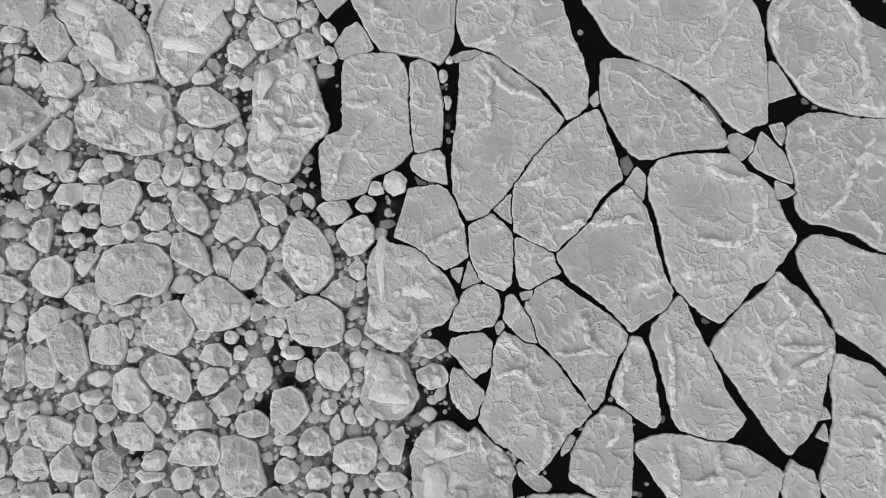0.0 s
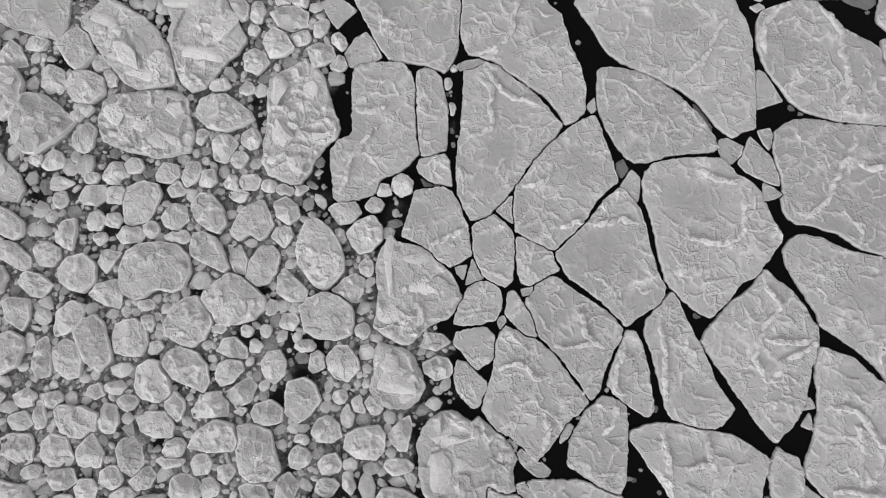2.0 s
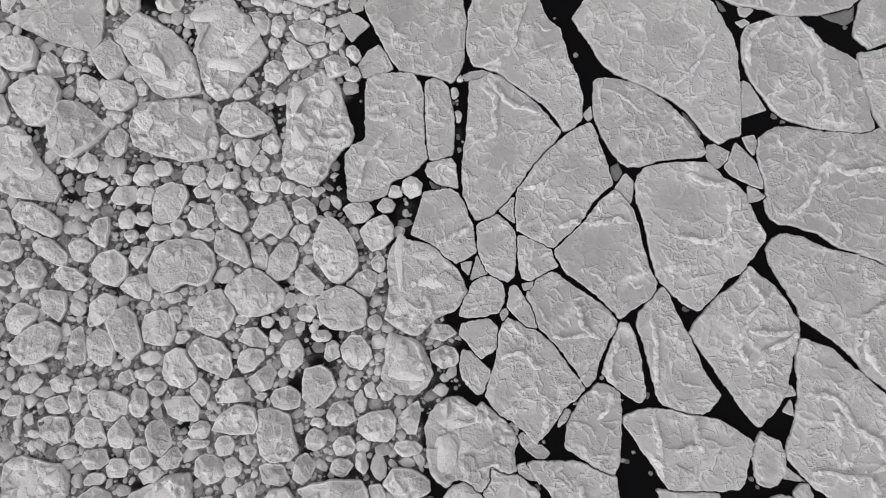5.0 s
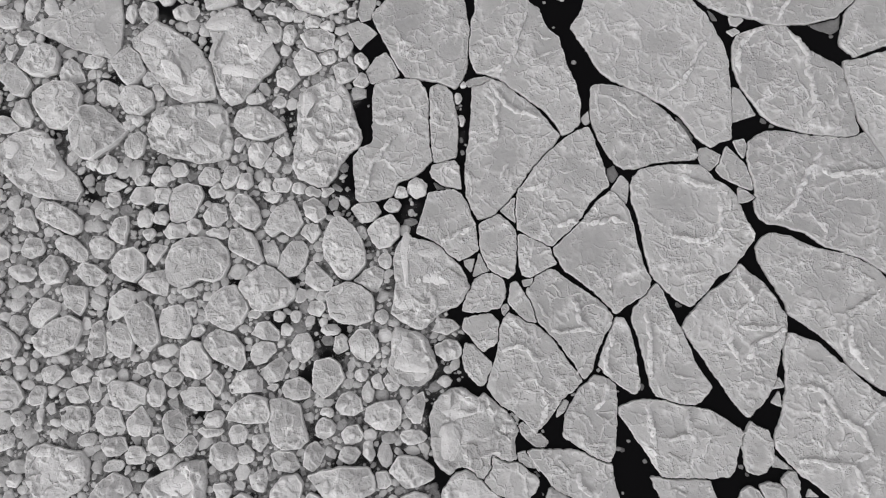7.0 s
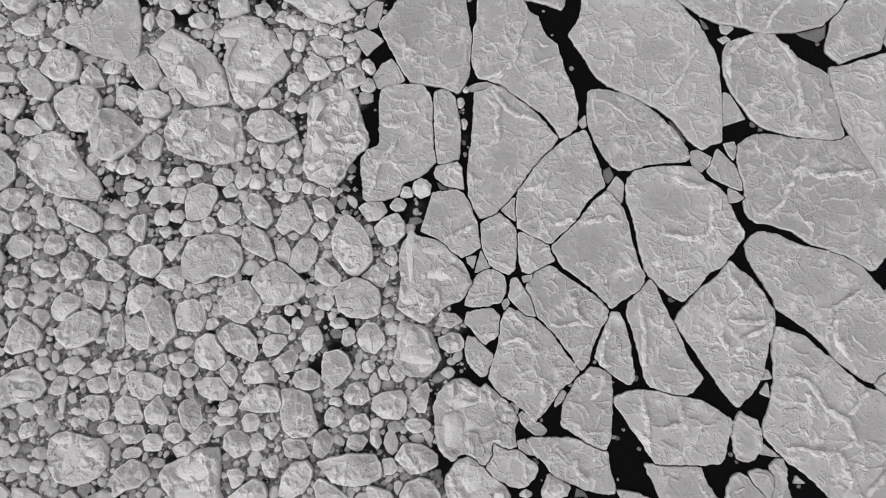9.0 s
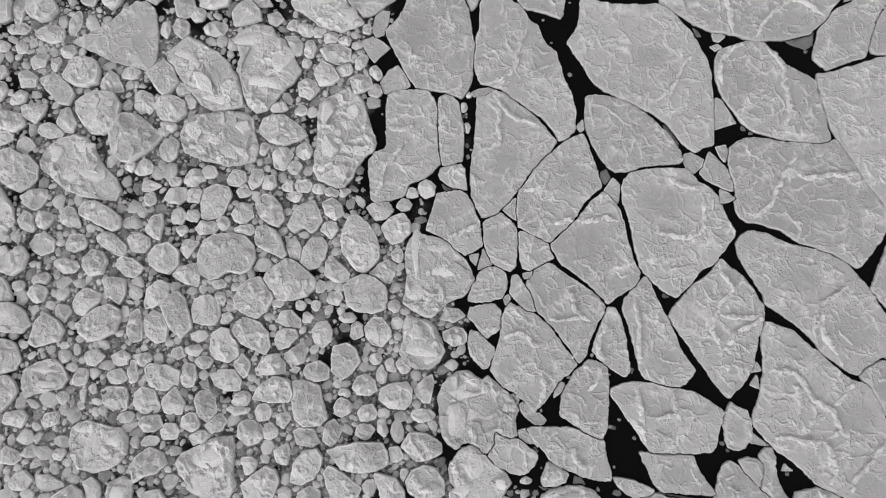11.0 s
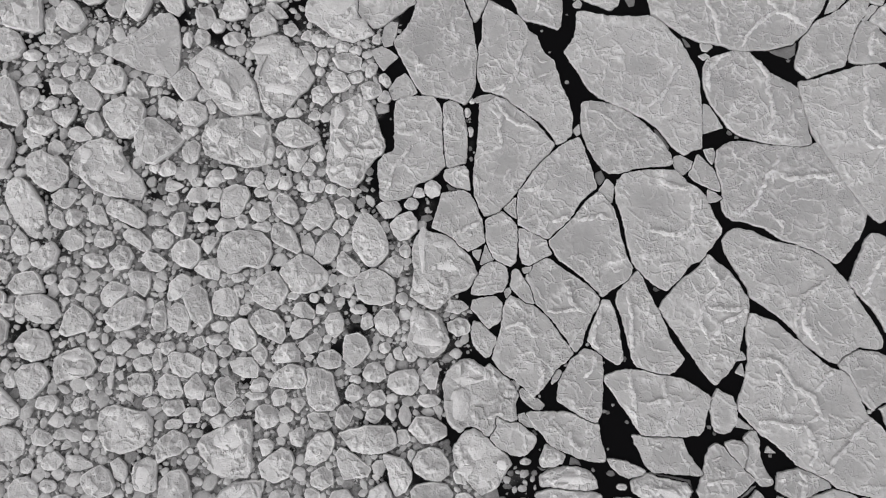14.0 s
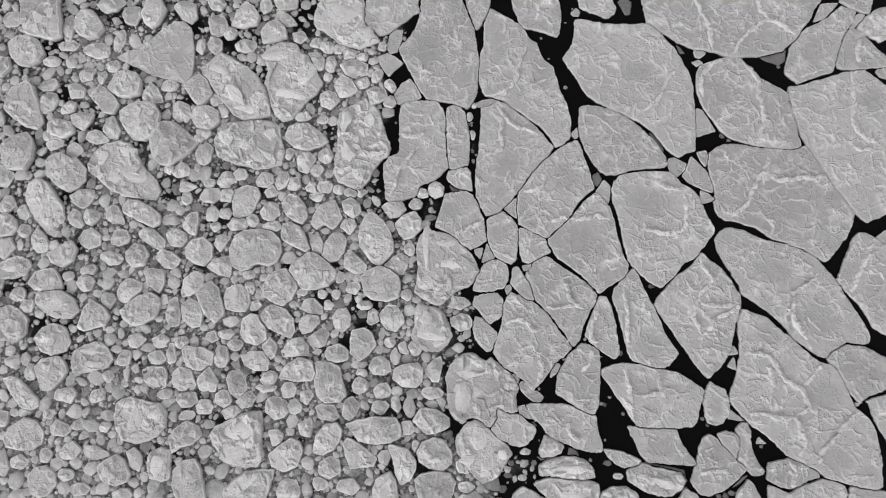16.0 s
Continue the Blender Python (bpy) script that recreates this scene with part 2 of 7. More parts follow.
def slab(name, corners, material, height, step, seg, jag, depth=0.5, ease=0.07, body="slab", rim=None, lip=(0.16, 0.05), crust=None, bare=(), grow=0.0):
    """One thing of ice: a body with a relief top over a broken outline, a worn edge and sides that go under water, and
    along its edge a rim of crushed ice whose paler colour paints in the bright outline, lip = (width, height).
    height(x, y, d) is the top at a place d from the edge."""
    ring = rough_outline(corners, seg, jag, ease)
    if np.sum(ring[:, 0] * np.roll(ring[:, 1], -1) - np.roll(ring[:, 0], -1) * ring[:, 1]) < 0:
        ring = ring[::-1].copy()
    if grow:
        side = np.roll(ring, -1, 0) - np.roll(ring, 1, 0)
        ring = ring + grow * np.stack([side[:, 1], -side[:, 0]], 1) / np.maximum(np.hypot(*side.T), 1e-6)[:, None]
    ring = clear_of_others(ring)
    TAKEN.append(ring)
    (x0, y0), (x1, y1) = ring.min(0), ring.max(0)
    gx, gy = np.meshgrid(np.arange(x0, x1, step), np.arange(y0, y1, step))
    gx[::2] += step / 2
    pts = np.stack([gx.ravel(), gy.ravel()], 1) + np.random.uniform(-0.2, 0.2, (gx.size, 2)) * step
    pts = pts[inside(ring, pts)]
    if len(pts):
        pts = pts[edge_distance(ring, pts) > 0.45 * step]
    flat = np.concatenate([ring, pts]) if len(pts) else ring
    n = len(ring)
    co, _, tris, *_ = geometry.delaunay_2d_cdt([Vector(p) for p in flat], [(i, (i + 1) % n) for i in range(n)], [list(range(n))], 1, 1e-5)
    co = np.array([(v[0], v[1]) for v in co])
    z = [height(p[0], p[1], d) for p, d in zip(co, edge_distance(ring, co))]
    mid = ring.mean(0)
    verts = [(p[0] - mid[0], p[1] - mid[1], h) for p, h in zip(co, z)]
    tri = np.array(tris)
    e1, e2 = co[tri[:, 1]] - co[tri[:, 0]], co[tri[:, 2]] - co[tri[:, 0]]
    turned = e1[:, 0] * e2[:, 1] < e1[:, 1] * e2[:, 0]
    tri[turned] = tri[turned][:, ::-1]
    faces = tri.tolist()
    low = np.roll(ring, -1, 0) - np.roll(ring, 1, 0)
    out = np.stack([low[:, 1], -low[:, 0]], 1)
    out /= np.maximum(np.hypot(*out.T), 1e-6)[:, None]
    last = list(range(n))
    for push, drop in ((0.03, 0.5), (0.04, 1.0), (-0.1, None)):
        base = len(verts)
        for i in range(n):
            p = ring[i] + out[i] * push - mid
            verts.append((p[0], p[1], -depth if drop is None else z[i] * (1 - drop) - 0.04 * drop))
        faces += [[last[i], base + i, base + (i + 1) % n, last[(i + 1) % n]] for i in range(n)]
        last = [base + i for i in range(n)]
    faces.append(last[::-1])
    if rim is None:
        ob = mesh_object(name, verts, faces, material, (mid[0], mid[1], 0))
        return ob, mid
    thing = new(name)
    thing.location, thing.empty_display_size = (mid[0], mid[1], 0), 0.3
    core = mesh_object(body, verts, faces, material, parent=thing)
    if bare:
        layer = core.data.attributes.new("bare", "FLOAT", "POINT")
        layer.data.foreach_set("value", [max(max(0.0, 1.25 - math.hypot((p[0] - x) / a, (p[1] - y) / b2)) for x, y, a, b2 in bare) for p in co] + [0.0] * (len(verts) - len(co)))
    if crust:
        layer = core.data.attributes.new("crust", "FLOAT", "POINT")
        layer.data.foreach_set("value", [crust(*p) for p in co] + [0.0] * (len(verts) - len(co)))
    # the rim: crest just inside the edge, broken here and there
    wide, tall = lip
    verts = []
    for i in range(n):
        x, y = ring[i]
        k2 = max(0.0, min(1.3, 0.5 + 1.5 * noise.noise((x * 0.8, y * 0.8, 17)) + 0.9 * noise.noise((x * 3.7, y * 3.7, 3))))
        for inset, up in ((-0.045, -0.55), (-0.01, 0.7), (0.4, 1.0), (1.0, 0.0)):
            q = ring[i] - out[i] * inset * (wide * (0.5 + 0.6 * k2) if inset > 0 else 1)
            edge = height(q[0], q[1], max(0.0, inset) * wide) if inset > 0 else z[i]
            verts.append((q[0] - mid[0], q[1] - mid[1], edge + (tall * k2 * up - 0.012 if up >= 0 else up * z[i])))
    faces = [(i * 4 + j, (i + 1) % n * 4 + j, (i + 1) % n * 4 + j + 1, i * 4 + j + 1) for i in range(n) for j in range(3)]
    mesh_object("edge_rim", verts, faces, rim, parent=thing)
    return thing, mid


def crease(v, wide):
    """A thin wall along the line where v is nought."""
    return max(0.0, 1 - abs(v) / wide)


def sheet(x, y):
    """Relief of a flat sheet: slow swells, lapped plates and thin crooked walls of crust. Gives the height and how
    strongly lit crests are painted there.
    """
    wx = x + 0.9 * noise.noise((x * 0.45, y * 0.45, 11)) + 0.25 * noise.noise((x * 1.9, y * 1.9, 12)) + 0.09 * noise.noise((x * 5.2, y * 5.2, 13))
    wy = y + 0.9 * noise.noise((x * 0.45, y * 0.45, 23)) + 0.25 * noise.noise((x * 1.9, y * 1.9, 24)) + 0.09 * noise.noise((x * 5.2, y * 5.2, 25))
    near, at = noise.voronoi((wx * 0.42, wy * 0.42, 3.3))
    near2, at2 = noise.voronoi((wx * 0.95, wy * 0.95, 8.1))
    here = max(0.0, min(1.0, 0.55 + 2.2 * noise.noise((x * 0.33, y * 0.33, 71))))
    there = max(0.0, min(1.0, 0.30 + 2.4 * noise.noise((x * 0.5, y * 0.5, 91))))
    gap = max(0.0, min(1.0, 0.7 + 2.0 * noise.noise((wx * 0.9, wy * 0.9, 37))))
    wall, small = here * gap * crease(near[1] - near[0], 0.13), there * crease(near2[1] - near2[0], 0.22)
    step = 0.07 * here * (math.sin(91.7 * at[0][0] + 47.3 * at[0][1]) * 0.5) + 0.05 * there * (math.sin(63.7 * at2[0][0] + 87.3 * at2[0][1]) * 0.5)
    z = 0.34 + 0.04 * noise.noise((x * 0.16, y * 0.16, 2)) + 0.11 * wall + 0.09 * small + step + 0.02 * noise.noise((wx * 1.6, wy * 1.6, 5)) + 0.006 * noise.noise((x * 5.6, y * 5.6, 1))
    return z, 0.6 * wall + 0.5 * small


def sheet_top(x, y):
    return sheet(x, y)[0]


def shard(r, at, x, y, z, tall, lean=0.3, squash=(0.55, 0.95), turn=None, sides=(5, 5, 6, 7)):
    """Corners and faces of one broken piece: a skewed prism with a few sides and a leaning, bevelled top."""
    n = r.choice(sides)
    turn = r.uniform(0, math.tau) if turn is None else turn
    sq, gx, gy = r.uniform(*squash), r.uniform(-lean, lean), r.uniform(-lean, lean)
    corners = [(math.tau * (i + r.uniform(-0.3, 0.3)) / n, r.uniform(0.8, 1.15)) for i in range(n)]
    ct, st = math.cos(turn), math.sin(turn)
    verts = []
    for scale, level in ((0.9, -0.5), (1.0, 0.45), (r.uniform(0.6, 0.82), 1.0)):
        for a, k2 in corners:
            u, v = at * k2 * scale * math.cos(a), at * k2 * scale * math.sin(a) * sq
            px, py = u * ct - v * st, u * st + v * ct
            verts.append((x + px, y + py, z + tall * level + (gx * px + gy * py if level > 0 else 0)))
    faces = [(k * n + i, k * n + (i + 1) % n, (k + 1) * n + (i + 1) % n, (k + 1) * n + i) for k in range(2) for i in range(n)]
    return verts, faces + [tuple(range(2 * n, 3 * n))]


def ridge(line, parent, mid, wide, tall, seed, material):
    """A low wall of crushed ice along a line: a swell of snow with broken shards heaped on it, tapering off at its ends."""
    p = np.array(line, float)
    for _ in range(2):
        p = np.concatenate([p[:1], np.stack([0.75 * p[:-1] + 0.25 * p[1:], 0.25 * p[:-1] + 0.75 * p[1:]], 1).reshape(-1, 2), p[-1:]])
    run = np.concatenate([[0], np.cumsum(np.hypot(*np.diff(p, axis=0).T))])
    count = max(8, int(run[-1] / 0.075))
    s = np.linspace(0, run[-1], count)
    c = np.stack([np.interp(s, run, p[:, 0]), np.interp(s, run, p[:, 1])], 1)
    for i, (x, y) in enumerate(c.copy()):
        c[i] += 0.07 * noise.noise_vector((x * 0.8, y * 0.8, seed)).xy
        c[i] += 0.17 * noise.noise_vector((x * 1.6, y * 1.6, seed + 5)).xy + 0.09 * noise.noise_vector((x * 4.5, y * 4.5, seed + 9)).xy
    d = np.gradient(c, axis=0)
    side = np.stack([-d[:, 1], d[:, 0]], 1) / np.maximum(np.hypot(*d.T), 1e-6)[:, None]
    r = random.Random(round(p[0][0] * 77 + p[0][1] * 31))
    verts, faces = [], []
    prof = ((-1.0, -0.25), (-0.82, 0.7), (-0.6, 1.0), (0.55, 0.92), (0.8, 0.65), (1.0, -0.25))
    k6 = len(prof)
    for i in range(count):
        x, y = c[i]
        taper = min(1.0, 6 * min(i, count - 1 - i) / count + 0.1)
        w = wide * (0.8 + 0.55 * noise.noise((x * 1.7, y * 1.7, seed + 1))) * (0.5 + 0.5 * taper)
        h = tall * taper * max(0.6, 0.9 + 0.6 * noise.noise((x * 1.3, y * 1.3, seed + 2)))
        for j, (u, v) in enumerate(prof):
            q = c[i] + side[i] * (u * w + 0.09 * noise.noise((x * 4, y * 4, seed + j)))
            rag = 1 + 0.4 * noise.noise((q[0] * 4.5, q[1] * 4.5, seed + 0.4 * j))
            verts.append((q[0] - mid[0], q[1] - mid[1], sheet_top(q[0], q[1]) + h * v * rag - 0.02))
    for i in range(count - 1):
        for j in range(k6 - 1):
            a = i * k6 + j
            faces.append((a, a + k6, a + k6 + 1, a + 1))
    for i in range(2, count - 2):
        x, y = c[i]
        if noise.noise((x * 0.9, y * 0.9, seed + 3)) < 0.0 or r.random() < 0.75:
            continue
        q = c[i] + side[i] * r.gauss(0, 0.3) * wide
        at = wide * r.uniform(0.2, 0.5)
        v, f = shard(r, at, q[0] - mid[0], q[1] - mid[1], sheet_top(q[0], q[1]), tall * r.uniform(0.5, 1.2), 0.5)
        faces += [tuple(k2 + len(verts) for k2 in fc) for fc in f]
        verts += v
    return mesh_object("pressure_ridge", verts, faces, material, parent=parent)


def size_of(corners):
    c = np.array(corners)
    return float(np.sqrt(0.5 * abs(np.sum(c[:, 0] * np.roll(c[:, 1], -1) - np.roll(c[:, 0], -1) * c[:, 1]))))


def floe(corners, *lines, bare=(), label=""):
    """A flat plate of the broken sheet; lines are its main ridges, each (strong, (x, y), ...); bare its wind-swept spots, each (x, y, a, b)."""
    size = size_of(corners)
    # how strongly the paler, lit-looking crests are painted at each place
    worn = {}

    def top(x, y, d):
        z, crust = sheet(x, y)
        calm = min(0.8, max([0.0] + [1.2 * (1.15 - math.hypot((x - cx) / a, (y - cy) / b2)) for cx, cy, a, b2 in bare]))
        worn[x, y] = crust * (1 - calm)
        return z + (0.33 - z) * 0.8 * calm - 0.03 * math.exp(-d / 0.08)

    ob, mid = slab("ice_floe", corners, FLOE, top, 0.095, 0.14, 0.095, rim=RIM, lip=(0.065, 0.04), bare=bare, grow=0.015, crust=lambda x, y: worn[x, y])
    for i, (strong, *line) in enumerate(lines):
        ridge(line, ob, mid, 0.28 if strong else 0.15, 0.33 if strong else 0.14, 40.0 + i, SWELL if strong else CREASE)
    if not label:
        label = ("large flat grey sea-ice floe crossed by raised pressure ridges" if size > 6 else "flat grey ice floe with low crushed ridges across it") if lines else (
            "flat pale grey ice floe with a crusted, lightly crinkled top" if size > 3 else "small flat pale ice floe wedged between larger floes")
    return tagged(ob, label, "ice floe", "floes of the broken sheet")


def plate(corners, label="small angular plate of pale ice adrift in black water"):
    """A small splinter of sheet ice."""
    ob, _ = slab("ice_plate", corners, FLOE, lambda x, y, d: 0.16 + 0.07 * noise.noise((x * 1.5, y * 1.5, 4)) + 0.03 * noise.noise((x * 5, y * 5, 4)), 0.11, 0.2, 0.05,
                 ease=0.05, rim=RIM, lip=(0.10, 0.03))
    return tagged(ob, label, "ice plate", "splinters in the leads")


def drowned(corners):
    """A wet grey piece, barely awash."""
    ob, _ = slab("awash_ice", corners, WET, lambda x, y, d: 0.03 + 0.04 * min(1, d / 0.3), 0.14, 0.25, 0.05)
    return tagged(ob, "dark wet slab of grey ice lying awash in the lead", "ice slab")


SEED = [0]


def shape_word(corners):
    """Long, squat or angular, from the outline itself."""
    c = np.array(corners) - np.mean(corners, 0)
    w = np.linalg.eigvalsh(c.T @ c)
    return "long narrow" if w[1] > 4.5 * w[0] else "angular" if len(corners) <= 6 else "rounded"


def block(corners, label=""):
    """A worn block of the rubble field: a broad flattish top with a few facets and quick shoulders."""
    SEED[0] += 1
    seed, c = SEED[0], np.array(corners)
    size, mid = size_of(corners), c.mean(0)
    reach = 0.5 * size
    r = random.Random(seed)
    tall = 0.22 + 0.32 * reach * r.uniform(0.7, 1.2)
    steep = (0.2, 0.6) if size < 2.3 else (0.06, 0.3)
    spin = r.uniform(0, math.tau)
    count = r.choice((3, 4, 5))
    planes = [(spin + math.tau * (i + r.uniform(-0.3, 0.3)) / count, r.uniform(*steep), tall * r.uniform(0.9, 1.3)) for i in range(count)]
    tilt = (r.uniform(-0.09, 0.09), r.uniform(-0.09, 0.09))
    bumpy = r.uniform(-0.25, 0.2)
    worn = {}

    def top(x, y, d):
        u = min(1.0, d / (0.10 * reach + 0.10))
        dome = tall * (0.84 + 0.2 * u) + 0.1
        dx, dy = x - mid[0], y - mid[1]
        wx, wy = x + 0.14 * noise.noise((x * 1.6, y * 1.6, seed)), y + 0.14 * noise.noise((x * 1.6, y * 1.6, seed + 4))
        cut = min(h - s2 * ((wx - mid[0]) * math.cos(a) + (wy - mid[1]) * math.sin(a)) for a, s2, h in planes)
        patch = max(0.0, min(1.0, bumpy + 0.5 + 2.0 * noise.noise((wx * 0.7, wy * 0.7, seed + 0.5))))
        knob = max(0.0, min(1.0, (noise.noise((wx * 1.9, wy * 1.9, seed + 7.5)) - 0.02) / 0.22)) * patch
        near, at = noise.voronoi((wx * 1.1, wy * 1.1, seed + 0.3))
        shelf = math.sin(91.7 * at[0][0] + 47.3 * at[0][1])
        edge = math.exp(-(d / 0.10) ** 2) * max(0.0, min(1.0, 0.65 + 1.4 * noise.noise((x * 1.1, y * 1.1, seed + 2))))
        fold = crease(near[1] - near[0], 0.14) * patch
        # edges, folds and knobs tinted paler: bright outline and highlights put into the colour
        worn[x, y] = 0.7 * edge + 0.4 * fold + 0.55 * knob
        crust = 0.04 * fold + 0.06 * shelf + 0.17 * knob + 0.03 * noise.noise((x * 3.4, y * 3.4, seed)) * patch + 0.012 * noise.noise((x * 8.2, y * 8.2, seed))
        return max(0.08, min(dome, cut + 0.10) + crust * min(1, d / 0.2) + tilt[0] * dx + tilt[1] * dy)

    ob, _ = slab("ice_block", corners, BLOCK, top, 0.085, 0.15, 0.07, ease=0.09, body="core", rim=LIT_EDGE, lip=(0.085, 0.045),
                 crust=lambda x, y: worn[x, y])
    # splinters frozen onto the top
    ring, mid2 = TAKEN[-1], np.array(ob.location.xy)
    for i in range(0 if size < 2.6 else min(6, int(size * size * 0.3))):
        a, w = reach * r.uniform(0.1, 0.3), r.uniform(0, math.tau)
        p = mid2 + reach * math.sqrt(r.random()) * np.array((math.cos(w), math.sin(w)))
        d = edge_distance(ring, p[None])[0]
        if not inside(ring, p[None])[0] or d < a * 0.8:
            continue
        v, f = shard(r, a, 0, 0, 0, r.uniform(0.03, 0.05 + 0.25 * a), 0.3, (0.35, 0.8))
        mesh_object("frozen_chunk", v, f, RIM if i % 2 else BLOCK, (p[0] - mid2[0], p[1] - mid2[1], top(p[0], p[1], d) - 0.01), ob, smooth=False)
    if not label:
        label = ("large " if size > 3 else "small " if size < 1.5 else "") + shape_word(corners) + " pale block of rubble ice set in slush"
    return tagged(ob, label, "ice block", "blocks of the rubble field")


def pebble(x, y, a, b2, turn):
    """A small worn block, given by its half-length and half-width."""
    r = random.Random(round(x * 97 + y * 13))
    n = r.choice((5, 6, 6, 7, 8))
    pts = []
    for i in range(n):
        w = math.tau * (i + r.uniform(-0.3, 0.3)) / n
        k2 = r.uniform(0.98, 1.2)
        u, v = a * k2 * math.cos(w), b2 * k2 * math.sin(w)
        pts.append((x + u * math.cos(turn) - v * math.sin(turn), y + u * math.sin(turn) + v * math.cos(turn)))
    if max(a, b2) < 0.42:
        ob, _ = slab("ice_crumb", pts, WET, lambda x2, y2, d: 0.04 + 0.05 * noise.noise((x2 * 5, y2 * 5, 4)), 0.1, 0.1, 0.07, ease=0.03)
        return tagged(ob, "small wet crumb of grey ice adrift in a lead", "ice crumb", "crumbs in the leads")
    return block(pts)


def lump_mesh(name, x, y, a, b2, tall, seed, parent, material, cuts, at, turn=0.0):
    """A chunk frozen onto a hummock: a worn ball with a few planes struck off."""
    r = random.Random(seed)
    bm = bmesh.new()
    bmesh.ops.create_icosphere(bm, subdivisions=3, radius=1)
    for _ in range(cuts):
        nrm = Vector((r.gauss(0, 1), r.gauss(0, 1), r.gauss(0.3, 0.7))).normalized()
        d = r.uniform(0.4, 0.75)
        for v in bm.verts:
            over = v.co.dot(nrm) - d
            if over > 0:
                v.co -= nrm * over
    for v in bm.verts:
        k2 = 1 + 0.2 * noise.noise(v.co * 1.6 + Vector((x, y, 0))) + 0.12 * noise.noise(v.co * 3.7 + Vector((x, y, 0))) + 0.06 * noise.noise(v.co * 9)
        u, w = v.co.x * a * k2, v.co.y * b2 * k2
        v.co = Vector((u * math.cos(turn) - w * math.sin(turn), u * math.sin(turn) + w * math.cos(turn), v.co.z * tall * k2))
    me = bpy.data.meshes.new(name)
    bm.to_mesh(me)
    bm.free()
    me.polygons.foreach_set("use_smooth", [True] * len(me.polygons))
    me.set_sharp_from_angle(angle=radians(30))
    me.materials.append(material)
    lump = new(name, me)
    lump.parent, lump.location = parent, at
    return lump


def hummock(corners, *lumps, chunks=(), bare=(), label="big bright hummock of broken, refrozen ice with a craggy top"):
    """A floe of refrozen rubble: uneven, with broken slabs frozen into its top. lumps: (x, y, a, b) of large round blocks on it; chunks:
    (x, y, a, b, turn) of broken slabs; bare: smooth spots."""
    SEED[0] += 1
    seed, size = SEED[0], size_of(corners)
    r = random.Random(seed)

    def top(x, y, d):
        wx, wy = x + 0.7 * noise.noise((x * 0.6, y * 0.6, seed)), y + 0.7 * noise.noise((x * 0.6, y * 0.6, seed + 9))
        near, at = noise.voronoi((wx * 0.62, wy * 0.62, seed + 0.3))
        shelf = math.sin(91.7 * at[0][0] + 47.3 * at[0][1])
        patch = max(0.0, min(1.0, 0.5 + 2.4 * noise.noise((wx * 0.45, wy * 0.45, seed + 0.5))))
        knob = max(0.0, min(1.0, (noise.noise((wx * 1.5, wy * 1.5, seed + 7.5)) - 0.05) / 0.2)) * patch
        fold = crease(near[1] - near[0], 0.10) * patch
        edge = math.exp(-(d / 0.10) ** 2) * max(0.0, min(1.0, 0.6 + 1.4 * noise.noise((x * 1.1, y * 1.1, seed + 2))))
        # edge, folds and knobs again tinted paler to paint in light
        worn[x, y] = 0.55 * edge + 0.45 * fold + 0.65 * knob
        crag = 0.13 * shelf + 0.11 * fold + 0.24 * knob + 0.05 * noise.noise((wx * 0.9, wy * 0.9, seed)) + patch * (0.09 * noise.noise((x * 3.1, y * 3.1, seed)) + 0.045 * noise.noise((x * 6.1, y * 6.1, seed)))
        u = min(1.0, d / 0.2)
        return max(0.1, 0.34 + (0.05 + crag) * u)

    worn = {}
    ob, mid = slab("ice_hummock", corners, HUMMOCK, top, 0.10, 0.18, 0.10, body="core", rim=RIM, lip=(0.12, 0.04), bare=bare, crust=lambda x, y: worn[x, y])
    for i, (x, y, a, b2) in enumerate(lumps):
        lump_mesh("round_block", x, y, a * 1.05, b2 * 1.05, 0.42, seed + i, ob, RIDGE, 3, (x - mid[0], y - mid[1], top(x, y, 1.0) + 0.02))
    ring = TAKEN[-1]
    lo, hi = ring.min(0), ring.max(0)
    for i, (x, y, a, b2, turn) in enumerate(chunks):
        lump_mesh("frozen_slab", x, y, a * 1.1, b2 * 1.1, r.uniform(0.2, 0.3), seed * 9 + i, ob, RIDGE, 6, (x - mid[0], y - mid[1], top(x, y, 1.0) - 0.05), turn)
    for i in range(min(14 if chunks else 22, max(4, int(size * size * 0.5)))):
        p = np.array([[r.uniform(lo[0], hi[0]), r.uniform(lo[1], hi[1])]])
        a = r.uniform(0.15, 0.4 if chunks else 0.2 + 0.12 * min(size, 5)) * r.uniform(0.6, 1.0)
        if not inside(ring, p)[0] or edge_distance(ring, p)[0] < a + 0.05:
            continue
        x, y = p[0]
        v, f = shard(r, a, 0, 0, 0, r.uniform(0.06, 0.16), 0.3, (0.4, 0.85))
        mesh_object("frozen_chunk", v, f, RIDGE if i % 3 else BLOCK, (x - mid[0], y - mid[1], top(x, y, 1.0)), ob, smooth=False)
    return tagged(ob, label, "ice hummock", "hummocks of refrozen ice")


# ---- the sea ----
sea = mesh_object("water", [(-2500, -2500, 0), (2500, -2500, 0), (2500, 2500, 0), (-2500, 2500, 0)], [(0, 1, 2, 3)], WATER)
tagged(sea, "still black sea water between the floes", "water", kind="structure")

